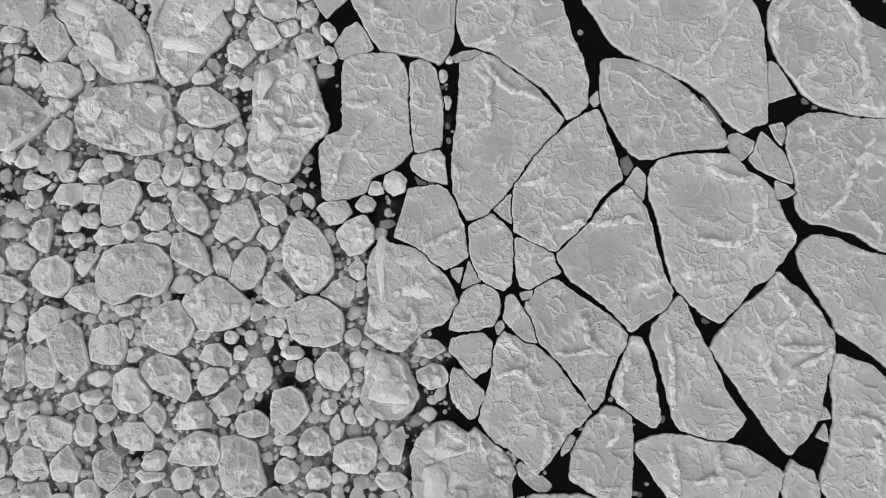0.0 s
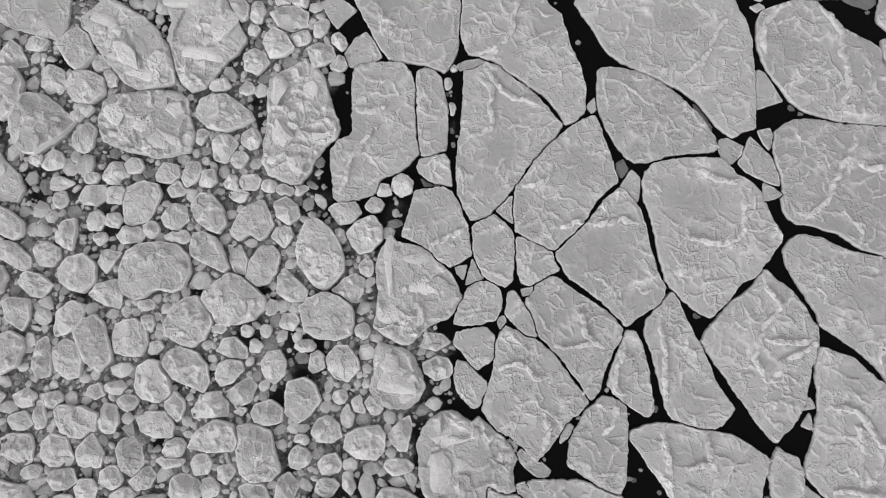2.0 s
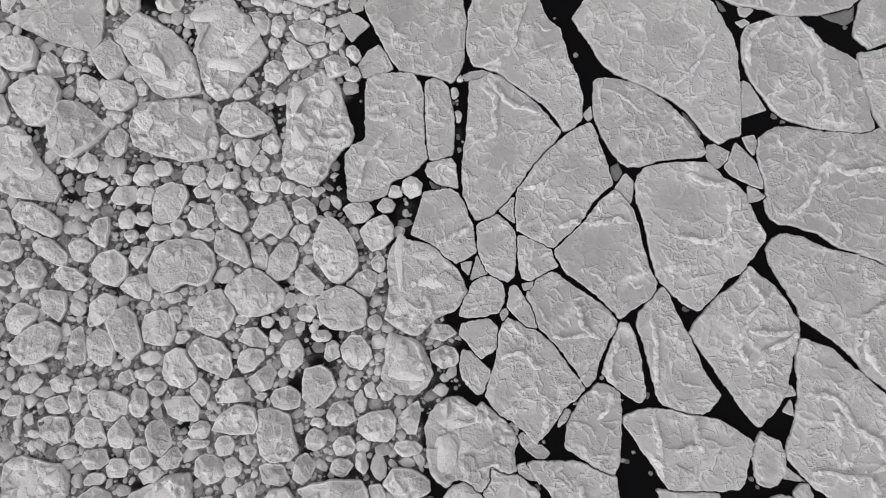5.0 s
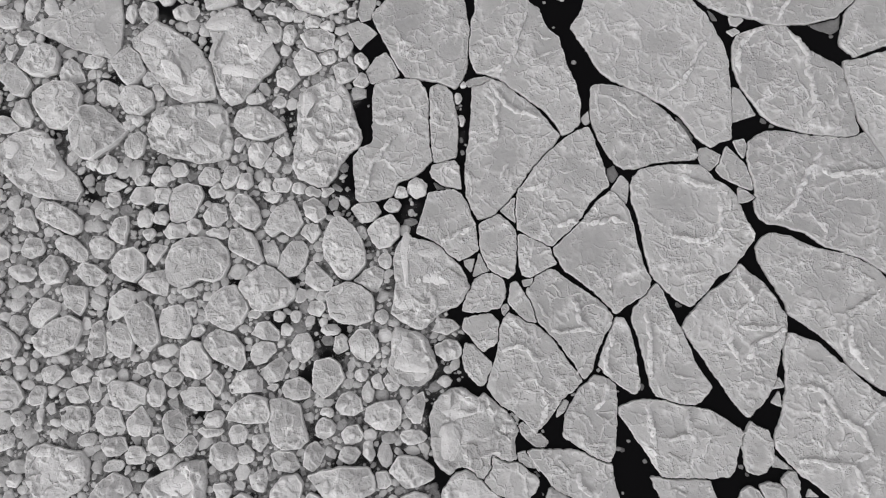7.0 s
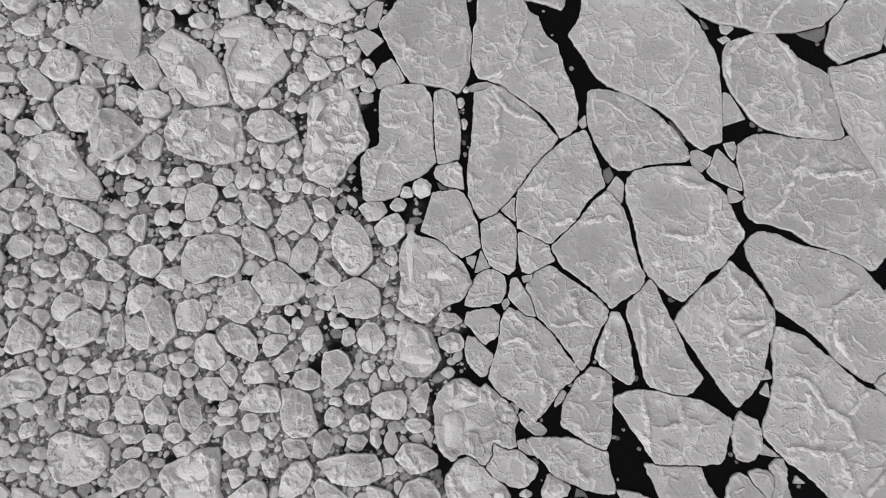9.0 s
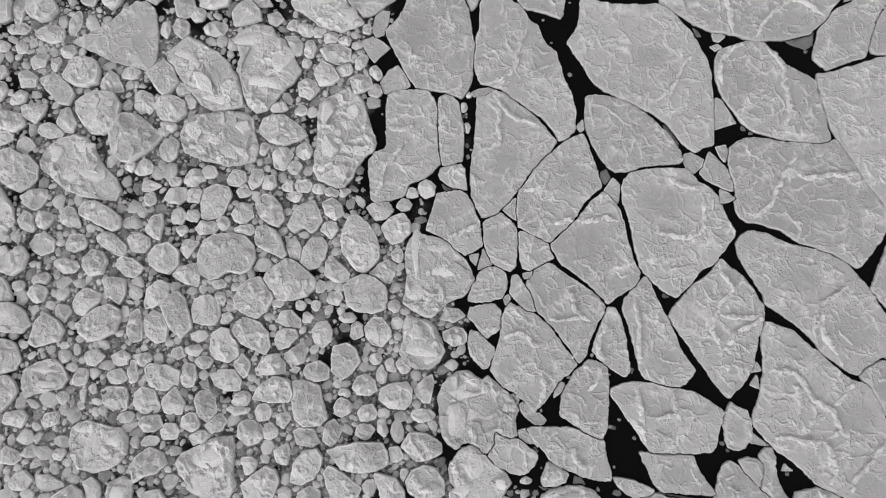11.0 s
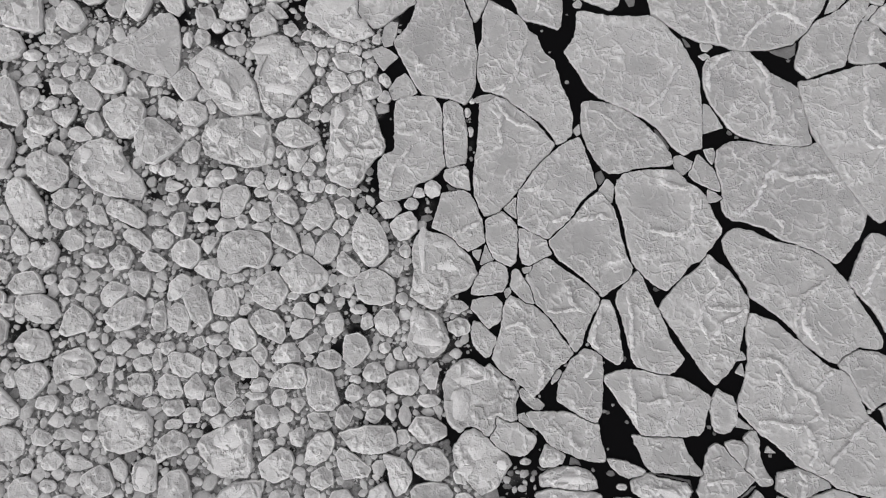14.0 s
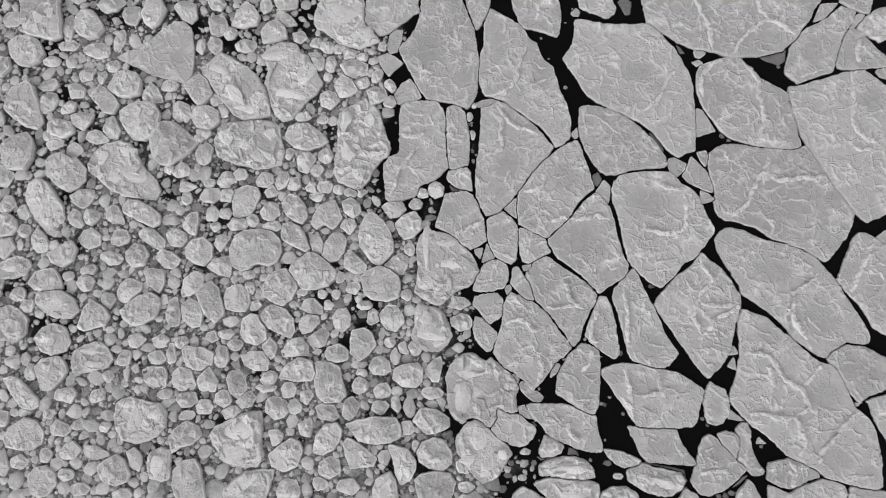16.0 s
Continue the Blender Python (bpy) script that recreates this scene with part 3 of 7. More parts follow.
# ---- the broken sheet: floes, plates and hummocks ----
floe([(-11.46, 36.03), (-11.69, 32.56), (-10.53, 31.12), (-10.01, 30.76), (-8.85, 31.07), (-6.43, 32.95), (-5.46, 33.57), (-5.77, 34.43), (-5.25, 35.84)])
floe([(-5.21, 35.84), (-5.57, 32.74), (-6.02, 31.22), (-6.79, 30.14), (-7.81, 29.06), (-7.30, 27.60), (-5.45, 23.85), (-4.83, 23.03), (-3.59, 22.66), (-2.04, 22.43), (-0.32, 21.72), (0.20, 22.38), (0.66, 23.36), (1.01, 27.38), (0.54, 31.17), (-1.02, 35.72)],
     (0, (-5.71, 27.91), (-5.09, 26.53), (-4.16, 25.83)),
     (0, (-3.16, 30.58), (-1.90, 30.20), (-1.29, 29.15)),
     (0, (-4.49, 24.50), (-2.63, 24.12)),
     bare=[(-4.44, 29.24, 1.89, 2.52)])
floe([(-0.41, 35.55), (-0.06, 33.97), (0.52, 31.99), (0.90, 31.13), (1.44, 31.82), (2.04, 32.85), (2.40, 34.04), (2.56, 35.46)])
floe([(2.49, 33.64), (5.60, 31.59), (6.09, 31.02), (6.67, 29.76), (7.52, 29.19), (7.79, 28.09), (8.18, 27.20), (9.13, 26.29), (9.84, 23.14), (10.45, 21.80), (10.73, 20.16), (10.64, 18.54), (10.62, 18.20), (9.75, 17.26), (9.03, 17.12), (8.52, 18.10), (7.75, 19.20), (6.71, 20.10), (5.66, 20.89), (4.66, 21.69), (3.60, 22.54), (2.57, 23.02), (1.64, 23.21), (1.08, 24.35), (0.98, 25.36), (1.03, 27.05), (1.73, 29.75), (1.78, 31.48), (2.13, 32.86)],
     (1, (6.53, 29.05), (5.94, 27.64), (5.20, 26.24), (5.31, 25.11), (4.76, 24.29), (3.96, 23.87), (3.42, 23.32), (2.11, 23.25)),
     (0, (5.52, 23.82), (6.32, 24.13), (7.11, 24.33), (8.44, 24.85), (9.35, 25.28)),
     (0, (3.08, 28.86), (4.16, 29.52), (5.24, 30.06)),
     (0, (7.23, 27.03), (7.72, 26.17), (8.51, 26.31)),
     (0, (6.51, 22.57), (7.25, 21.72), (8.01, 21.43)),
     bare=[(7.96, 25.51, 1.55, 1.86)])
floe([(4.89, 35.39), (5.14, 33.67), (5.71, 31.84), (6.20, 31.26), (9.74, 30.05), (10.09, 30.33), (10.41, 32.96), (10.01, 35.24)],
     (1, (7.72, 34.09), (7.99, 33.03), (7.50, 32.00)))
floe([(12.33, 35.16), (12.62, 33.58), (13.66, 32.85), (14.59, 32.54), (15.51, 32.10), (16.32, 32.64), (16.49, 33.34), (16.17, 34.20), (16.03, 35.05)])
plate([(11.56, 32.93), (12.13, 33.50), (12.57, 33.04), (12.34, 32.46), (11.68, 32.62)])
drowned([(16.85, 34.17), (17.58, 34.71), (18.36, 34.12), (18.12, 32.60), (17.61, 32.47)])
floe([(19.43, 35.09), (19.90, 31.42), (23.07, 28.99), (24.56, 28.27), (26.08, 27.96), (28.75, 26.94), (31.84, 27.05), (34.37, 27.59), (36.08, 29.04), (36.83, 30.11), (37.70, 31.11), (38.35, 32.26), (39.25, 33.49), (39.62, 34.47)],
     (0, (20.82, 31.82), (22.08, 31.92), (23.30, 31.54)),
     (0, (23.58, 31.19), (24.73, 30.13)),
     (0, (27.76, 32.45), (28.83, 30.69)),
     (0, (37.20, 33.21), (35.79, 31.87), (34.74, 30.86)),
     (1, (25.33, 34.62), (25.89, 32.50), (26.42, 31.45), (26.66, 30.07), (26.77, 28.70), (26.81, 27.82)),
     (1, (29.10, 27.28), (29.51, 28.29), (30.58, 29.62), (32.27, 30.94), (33.24, 31.25), (34.70, 30.52), (35.55, 29.82), (36.10, 29.32)),
     (1, (32.31, 34.05), (32.46, 32.66), (33.26, 31.46)),
     (0, (26.89, 33.17), (28.02, 31.89), (28.92, 31.59)))
drowned([(31.82, 26.94), (34.34, 27.48), (34.88, 27.87), (34.65, 26.46), (33.85, 25.95), (32.69, 26.45)])
floe([(11.90, 31.96), (12.67, 31.94), (13.60, 31.64), (15.46, 31.31), (17.02, 31.19), (19.53, 31.19), (21.02, 30.25), (22.70, 27.95), (23.89, 25.42), (24.20, 24.08), (24.20, 20.80), (23.79, 16.30), (22.85, 16.00), (22.09, 15.58), (21.21, 16.16), (20.40, 17.30), (19.49, 18.56), (18.49, 19.50), (17.21, 20.25), (14.98, 21.40), (13.62, 22.16), (12.75, 23.04), (12.07, 24.06), (11.75, 24.86), (10.33, 27.33), (11.41, 28.80), (11.71, 29.81)],
     (1, (23.06, 26.45), (22.27, 25.18), (21.43, 24.48), (21.19, 23.49), (20.58, 22.45), (19.64, 21.65), (18.65, 20.91)),
     (0, (11.41, 26.62), (12.49, 27.22), (13.30, 27.53), (13.61, 28.26), (14.19, 29.10), (15.26, 29.36)),
     (0, (14.29, 26.54), (14.75, 25.68), (14.42, 24.57), (14.10, 23.74)),
     (0, (15.67, 27.63), (16.76, 28.17), (17.59, 28.71)),
     (0, (16.82, 25.34), (16.11, 24.97), (16.14, 23.96), (16.25, 22.57)),
     (0, (19.04, 23.88), (19.69, 24.14), (19.89, 24.69)),
     (0, (19.83, 27.22), (20.29, 26.36), (21.04, 26.06)),
     (0, (17.70, 26.72), (18.77, 26.97), (19.36, 27.81)),
     (0, (22.09, 23.24), (22.82, 22.66), (23.61, 22.92)),
     bare=[(18.47, 25.56, 2.15, 1.54)])
floe([(11.92, 21.45), (12.68, 21.70), (13.60, 21.61), (14.51, 21.39), (16.86, 20.15), (17.73, 19.48), (19.67, 17.25), (20.61, 15.57), (20.79, 14.80), (20.52, 14.48), (18.24, 14.47), (17.04, 14.31), (14.97, 13.79), (14.18, 13.81), (13.55, 14.33), (13.00, 15.10), (12.14, 16.77), (11.71, 17.87), (11.67, 19.16), (11.74, 20.46)],
     (0, (12.22, 20.98), (12.25, 19.67), (12.38, 18.59)),
     (0, (13.12, 20.47), (14.36, 19.89), (15.08, 19.06), (16.04, 18.22)),
     (0, (16.98, 17.12), (16.75, 16.06), (16.82, 15.00)),
     (0, (13.69, 17.48), (14.93, 16.91), (15.72, 17.32)))
plate([(20.98, 15.45), (21.61, 15.57), (22.83, 14.90), (22.52, 14.12), (21.74, 13.50), (21.14, 13.84), (20.79, 14.68)])
plate([(24.50, 21.14), (25.00, 20.86), (25.63, 19.80), (26.22, 18.47), (24.20, 17.87), (24.22, 19.50)])
plate([(24.03, 16.13), (24.97, 16.25), (25.17, 15.65), (24.81, 14.56), (24.40, 15.02)])
plate([(23.40, 15.66), (24.78, 14.10), (25.20, 12.84), (25.31, 11.70), (24.54, 11.89), (23.69, 12.34), (22.84, 12.86), (22.30, 13.52)])
plate([(24.06, 11.89), (24.81, 11.45), (25.43, 10.97), (24.54, 10.54), (23.92, 10.50)])
floe([(25.27, 26.06), (27.82, 26.87), (29.06, 26.90), (29.78, 26.68), (31.55, 24.36), (33.82, 22.98), (34.19, 22.51), (34.38, 21.52), (34.52, 20.22), (34.76, 19.24), (35.02, 16.48), (33.90, 16.25), (30.67, 16.64), (28.07, 17.47), (27.50, 17.80), (26.78, 18.46), (25.39, 20.89), (24.99, 21.88), (24.68, 23.07), (24.71, 24.07), (24.94, 25.19)],
     (1, (27.77, 26.65), (26.51, 26.12), (25.73, 25.58), (25.27, 24.54), (25.00, 23.43), (25.15, 22.32)),
     (1, (29.92, 26.36), (30.58, 25.33), (31.09, 24.37), (31.41, 23.53), (31.25, 22.15), (31.38, 21.05), (31.51, 19.96), (31.28, 18.89), (30.75, 17.83)),
     (0, (29.91, 21.64), (28.80, 20.85), (27.66, 19.80)),
     (0, (27.13, 19.54), (28.09, 18.97), (29.04, 18.41)),
     (0, (26.38, 24.78), (27.18, 25.04), (28.02, 25.57)),
     (0, (32.68, 21.29), (33.35, 20.45), (32.96, 19.38)),
     (0, (29.28, 20.57), (29.96, 19.84), (29.61, 18.93)),
     bare=[(27.37, 22.35, 1.52, 1.52)])
floe([(41.49, 32.75), (42.96, 32.01), (42.48, 30.77), (41.63, 29.97), (41.12, 28.97), (40.51, 27.63), (39.54, 24.98), (37.33, 24.37), (35.59, 23.69), (34.39, 24.93), (34.65, 26.13), (35.45, 28.13), (36.40, 29.33), (37.44, 30.26), (38.74, 30.77), (40.08, 31.55)],
     (0, (39.19, 29.37), (38.71, 28.03), (39.18, 27.01)),
     (0, (35.78, 24.23), (37.40, 25.05), (39.28, 25.47)),
     bare=[(37.70, 27.38, 1.53, 2.14)])
plate([(39.36, 33.17), (41.28, 33.24), (40.54, 32.40), (39.47, 31.39), (38.27, 31.02)])
floe([(41.44, 33.43), (42.41, 32.69), (43.86, 31.95), (44.47, 31.80), (45.01, 33.33), (44.19, 34.20), (42.00, 34.27)])
floe([(41.70, 29.86), (42.66, 29.97), (43.47, 29.13), (44.23, 28.02), (45.53, 26.50), (45.62, 25.48), (41.06, 25.13), (40.18, 25.43), (40.06, 25.98)],
     (1, (42.79, 28.73), (42.38, 27.59), (42.51, 25.91)))
hummock([(42.82, 30.08), (44.07, 31.44), (45.44, 32.30), (47.19, 32.59), (46.67, 29.14), (45.18, 28.36), (44.05, 29.07)],
        chunks=[(44.75, 30.44, 1.10, 0.92, -0.00)])
plate([(42.64, 31.34), (43.35, 31.88), (44.03, 31.63), (43.40, 30.73), (42.70, 30.20), (42.10, 30.08)])
plate([(44.15, 24.87), (45.26, 25.73), (46.16, 25.83), (45.85, 23.81), (44.56, 24.31)])
floe([(34.50, 23.29), (36.28, 23.45), (37.56, 23.94), (41.02, 24.84), (42.87, 24.99), (43.42, 24.57), (44.89, 23.09), (46.25, 22.52), (44.25, 9.46), (40.84, 8.08), (39.95, 8.83), (37.56, 12.67), (36.66, 14.75), (35.24, 17.62), (34.56, 21.83)],
     (0, (34.96, 22.48), (36.51, 22.77), (37.97, 22.40), (38.74, 21.40)),
     (0, (38.36, 18.51), (38.74, 16.91), (38.32, 15.97)),
     (0, (41.09, 14.65), (41.16, 13.10)),
     (0, (42.10, 19.70), (43.25, 19.35), (43.82, 18.38)),
     (1, (41.50, 24.81), (41.46, 23.62), (41.15, 22.32), (41.39, 21.01), (40.79, 19.73), (40.78, 18.77), (41.49, 17.48), (42.28, 16.83), (43.80, 17.04)),
     (1, (40.32, 16.37), (41.26, 15.84), (42.47, 16.06)),
     (0, (34.44, 20.73), (36.26, 20.82), (37.33, 19.82), (38.80, 19.59)),
     (0, (42.17, 16.07), (41.67, 14.64), (40.66, 13.73)),
     (0, (39.55, 18.48), (38.23, 17.56), (37.38, 17.90)),
     bare=[(43.28, 21.61, 1.50, 1.80)])
floe([(25.39, 15.97), (26.18, 16.59), (27.11, 16.89), (28.31, 16.86), (30.94, 16.36), (33.88, 16.10), (35.42, 16.50), (36.03, 15.60), (38.54, 11.01), (39.27, 9.96), (39.63, 9.15), (39.32, 8.24), (38.38, 6.46), (37.73, 5.88), (36.50, 4.42), (35.97, 4.02), (34.01, 5.35), (33.19, 5.72), (30.97, 6.48), (29.37, 7.72), (28.26, 8.16), (27.13, 8.48), (26.27, 8.62), (25.72, 9.00), (25.37, 9.75), (25.35, 10.67), (25.50, 11.59), (25.29, 12.52), (25.18, 13.77), (25.12, 15.02)],
     (1, (31.49, 15.52), (31.10, 14.37), (30.20, 13.09), (29.31, 11.81), (28.95, 10.79), (28.09, 9.79), (26.86, 8.90)),
     (1, (31.23, 13.32), (32.15, 12.67), (33.67, 12.84), (35.18, 12.96), (37.18, 13.07)),
     (0, (25.68, 12.84), (26.71, 13.17), (27.40, 13.94), (27.40, 14.89)),
     (0, (32.13, 10.46), (33.89, 10.67), (35.83, 10.36)),
     (0, (28.32, 11.84), (28.70, 10.80)),
     (0, (29.79, 9.49), (30.65, 8.45), (31.05, 7.69)),
     (0, (28.34, 14.34), (29.02, 13.64), (29.18, 12.85)),
     (0, (33.50, 7.63), (34.69, 7.35), (35.77, 8.08)),
     bare=[(33.09, 9.59, 2.91, 1.45)])
floe([(25.55, 7.34), (26.18, 7.76), (27.05, 7.68), (28.18, 7.30), (29.27, 6.67), (30.10, 6.36), (32.64, 5.83), (34.53, 4.79), (35.30, 4.06), (36.51, 2.40), (37.93, -0.51), (38.96, -2.35), (39.26, -3.37), (39.25, -4.22), (38.65, -4.39), (37.02, -4.14), (35.11, -5.11), (34.70, -5.66), (34.05, -5.43), (31.75, -3.71), (31.32, -2.76), (30.82, -2.23), (29.98, -1.31), (29.11, -0.58), (28.00, 0.22), (27.11, 0.91), (26.98, 1.68), (25.07, 5.54), (25.07, 6.63)],
     (1, (35.07, 2.88), (34.22, 1.92), (32.93, 1.22), (31.89, 0.66), (31.52, -0.43), (31.13, -1.62), (31.30, -2.19)),
     (1, (32.38, 0.75), (31.87, -0.68), (31.81, -1.87), (32.41, -2.83), (32.99, -3.79)),
     (0, (27.19, 3.79), (27.83, 3.04), (27.51, 2.31)),
     (0, (30.21, 4.71), (31.22, 4.19), (32.12, 4.42)),
     (0, (27.94, 1.82), (29.06, 1.06), (30.05, 1.28)),
     (0, (34.00, 0.23), (34.86, -0.51), (36.07, -0.39)),
     (0, (33.12, 4.64), (33.97, 3.74), (34.67, 3.52)),
     (0, (33.27, -1.67), (33.91, -2.25), (34.50, -3.11)),
     bare=[(30.59, 3.08, 2.29, 1.71), (34.55, -1.60, 2.25, 1.97)])
floe([(15.02, 13.07), (15.53, 13.57), (16.46, 13.86), (17.97, 14.08), (20.82, 13.95), (21.39, 13.49), (21.96, 12.61), (23.36, 11.77), (23.88, 10.90), (24.18, 9.79), (24.89, 7.95), (24.94, 7.34), (23.03, 4.98), (22.41, 4.51), (21.62, 4.12), (20.23, 2.68), (19.10, 1.70), (17.86, 2.25), (16.26, 4.05), (15.90, 4.65), (15.56, 6.45), (15.31, 8.74), (14.81, 10.89), (14.71, 12.14)],
     (1, (18.94, 13.11), (19.89, 12.46), (21.10, 12.02), (22.20, 12.04)),
     (1, (22.25, 11.47), (22.33, 10.18), (22.21, 8.91), (21.96, 7.80), (21.18, 7.41), (20.18, 7.19), (18.72, 7.47), (17.66, 7.80)),
     (0, (22.37, 9.52), (23.13, 9.70), (23.80, 9.99)),
     (0, (22.26, 8.40), (23.32, 8.12), (24.35, 8.55)),
     (0, (18.13, 9.26), (19.32, 8.72), (20.38, 9.46)),
     (0, (15.50, 12.16), (16.14, 11.36), (16.57, 11.71)),
     (0, (15.70, 10.09), (16.39, 9.30), (17.42, 8.52)),
     (0, (18.60, 5.97), (18.62, 4.48), (18.68, 3.49), (18.98, 2.40)),
     (0, (18.61, 4.38), (19.94, 4.45), (21.18, 4.67)),
     (0, (21.06, 6.01), (21.35, 4.91)),
     (0, (16.46, 7.02), (16.88, 6.01), (17.57, 5.39)),
     bare=[(18.55, 10.82, 2.65, 1.77)])
floe([(10.92, 17.59), (11.37, 17.71), (12.39, 14.38), (12.81, 12.36), (10.99, 10.78), (10.21, 9.57), (9.27, 8.56), (7.72, 7.19), (7.12, 7.32), (4.69, 8.65), (4.72, 11.12), (4.94, 12.05), (6.53, 14.20), (7.48, 15.25), (8.74, 16.37), (9.99, 17.23)],
     (1, (7.40, 14.08), (7.72, 13.29), (7.33, 12.62), (6.30, 12.13), (5.35, 12.15)),
     (0, (5.98, 10.43), (6.69, 9.54), (7.14, 8.66)),
     (1, (8.14, 8.63), (8.91, 9.13), (9.92, 9.36)),
     (0, (8.41, 13.90), (9.39, 13.46), (10.17, 13.86)),
     bare=[(9.82, 13.80, 1.50, 2.09)])
floe([(12.87, 11.82), (13.40, 11.50), (14.06, 10.68), (14.43, 9.93), (15.33, 5.15), (15.89, 3.95), (15.66, 3.23), (14.31, 2.20), (12.73, 1.23), (10.99, 3.14), (9.32, 4.53), (8.64, 4.96), (7.77, 6.36), (7.80, 6.97), (10.27, 9.17), (11.86, 11.10)],
     (1, (10.64, 8.88), (11.64, 9.01), (12.66, 9.34), (13.40, 9.17), (14.28, 9.00)),
     (0, (10.18, 5.16), (11.13, 4.64), (11.84, 4.13), (12.13, 3.39), (12.57, 2.54)),
     (0, (13.29, 7.60), (13.98, 6.83), (14.70, 6.56)),
     (0, (13.55, 4.10), (14.25, 3.59), (15.01, 3.96)),
     bare=[(11.21, 6.72, 2.22, 1.87)])
floe([(1.18, 21.73), (1.91, 21.82), (2.96, 22.29), (3.89, 22.09), (5.15, 21.01), (7.04, 19.38), (7.67, 18.55), (8.66, 16.97), (8.15, 16.03), (7.40, 15.42), (5.75, 13.57), (4.24, 11.55), (2.81, 10.09), (2.02, 9.74), (1.29, 9.63), (0.83, 10.57), (0.45, 11.82), (0.30, 13.07), (0.34, 14.65), (0.69, 16.54), (0.92, 18.46)],
     (1, (1.89, 21.16), (2.71, 20.92), (3.31, 20.19), (3.38, 19.37), (3.00, 18.73), (3.32, 17.75), (3.19, 16.95), (2.26, 16.44), (1.12, 16.10)),
     (1, (2.95, 21.84), (4.07, 19.90), (5.08, 19.33), (6.35, 18.97), (7.25, 18.51)),
     (0, (4.47, 16.76), (4.99, 17.17), (5.75, 16.83), (6.53, 17.13)),
     (0, (0.56, 14.10), (0.77, 12.78), (0.89, 11.48)),
     (0, (4.13, 14.54), (3.59, 13.76), (3.16, 13.09)),
     bare=[(3.87, 15.20, 1.81, 2.11)])
floe([(-7.63, 22.27), (-6.68, 22.58), (-4.20, 22.72), (-3.57, 22.37), (-3.08, 21.69), (-2.85, 20.83), (-2.89, 17.91), (-2.64, 15.02), (-3.38, 14.21), (-4.30, 13.60), (-5.21, 13.37), (-5.69, 12.88), (-6.12, 11.96), (-7.33, 11.48), (-8.84, 11.39), (-9.34, 11.72), (-9.59, 15.51), (-8.86, 16.27), (-7.95, 16.63), (-7.76, 17.70), (-7.82, 20.95)],
     (0, (-6.69, 21.58), (-5.46, 20.89), (-4.53, 21.19)),
     (0, (-6.42, 14.80), (-5.20, 15.09), (-4.28, 15.70)),
     (1, (-7.62, 18.79), (-6.39, 18.51), (-5.47, 18.61), (-4.86, 19.25)),
     (1, (-5.48, 17.65), (-6.71, 16.39), (-7.93, 14.83), (-8.24, 13.27), (-8.84, 11.84)),
     bare=[(-7.50, 17.24, 1.34, 2.08)])
floe([(-2.56, 21.81), (-1.86, 22.07), (-1.11, 21.78), (-0.69, 21.30), (-0.26, 18.49), (-0.29, 16.88), (-0.46, 15.28), (-1.26, 14.98), (-2.49, 14.88), (-2.67, 15.34), (-2.58, 17.26), (-2.71, 20.49)])
floe([(-2.62, 14.54), (-1.58, 14.83), (-0.59, 14.94), (-0.23, 14.35), (-0.05, 12.32), (-1.92, 12.92), (-2.52, 13.44), (-2.82, 13.96)])
floe([(-2.96, 12.10), (-0.72, 12.31), (-0.12, 11.85), (0.46, 10.91), (0.85, 9.67), (1.06, 8.74), (1.24, 6.91), (0.33, 6.31), (-0.45, 6.03), (-1.27, 6.65), (-1.85, 7.39), (-2.61, 7.88), (-4.09, 8.53), (-3.35, 10.68)],
     (1, (-1.84, 7.28), (-1.41, 8.18), (0.08, 8.45), (0.99, 9.17)),
     bare=[(-2.26, 10.34, 1.19, 1.07)])
floe([(1.39, 9.17), (3.10, 10.00), (4.26, 8.87), (4.54, 8.37), (4.55, 7.15), (4.35, 4.87), (3.79, 4.39), (2.91, 4.77), (2.22, 5.26), (1.77, 6.00), (1.50, 6.91)],
     (0, (1.79, 6.00), (2.65, 5.51), (3.81, 5.07)),
     bare=[(2.73, 7.79, 1.06, 1.06)])
plate([(3.26, 10.34), (4.02, 11.28), (4.66, 11.45), (4.57, 9.25), (3.96, 9.69)])
floe([(4.80, 8.19), (5.69, 8.05), (6.56, 7.61), (7.25, 7.11), (7.89, 5.58), (5.54, 4.42), (4.95, 4.62), (4.62, 6.85)])
floe([(0.84, 4.36), (1.75, 4.83), (2.64, 4.81), (3.33, 4.19), (3.47, 3.29), (3.27, 2.53), (2.84, 1.94), (1.66, 1.61), (0.49, 1.57), (-0.22, 1.77), (0.03, 2.60)],
     (0, (0.21, 2.00), (1.68, 2.45), (2.84, 2.42)))
plate([(1.33, 6.64), (1.81, 6.02), (2.26, 5.09), (1.64, 4.78), (0.73, 4.63), (1.04, 5.73)])
plate([(-0.00, 6.06), (0.93, 6.16), (0.74, 5.54), (0.59, 5.04), (0.10, 5.54)])
hummock([(-5.59, 7.68), (-4.80, 8.16), (-2.29, 7.62), (-0.84, 5.96), (-0.26, 5.46), (0.58, 3.64), (0.08, 2.75), (-0.64, 2.17), (-2.11, 1.61), (-3.29, 0.47), (-3.89, 0.18), (-4.77, 0.49), (-5.64, 1.09), (-6.23, 1.70), (-5.92, 4.36), (-6.08, 5.86), (-5.90, 7.07)],
        chunks=[(-4.99, 6.14, 2.13, 0.71, -1.57), (-2.91, 6.82, 1.06, 0.71, -0.00), (-4.73, 2.56, 1.17, 0.70, 0.35), (-2.36, 4.59, 1.17, 1.06, -0.00)])
floe([(3.93, 3.89), (4.36, 4.07), (4.93, 3.28), (5.47, 2.38), (5.97, 0.60), (5.20, 0.73), (3.97, 1.92), (3.69, 2.40)])
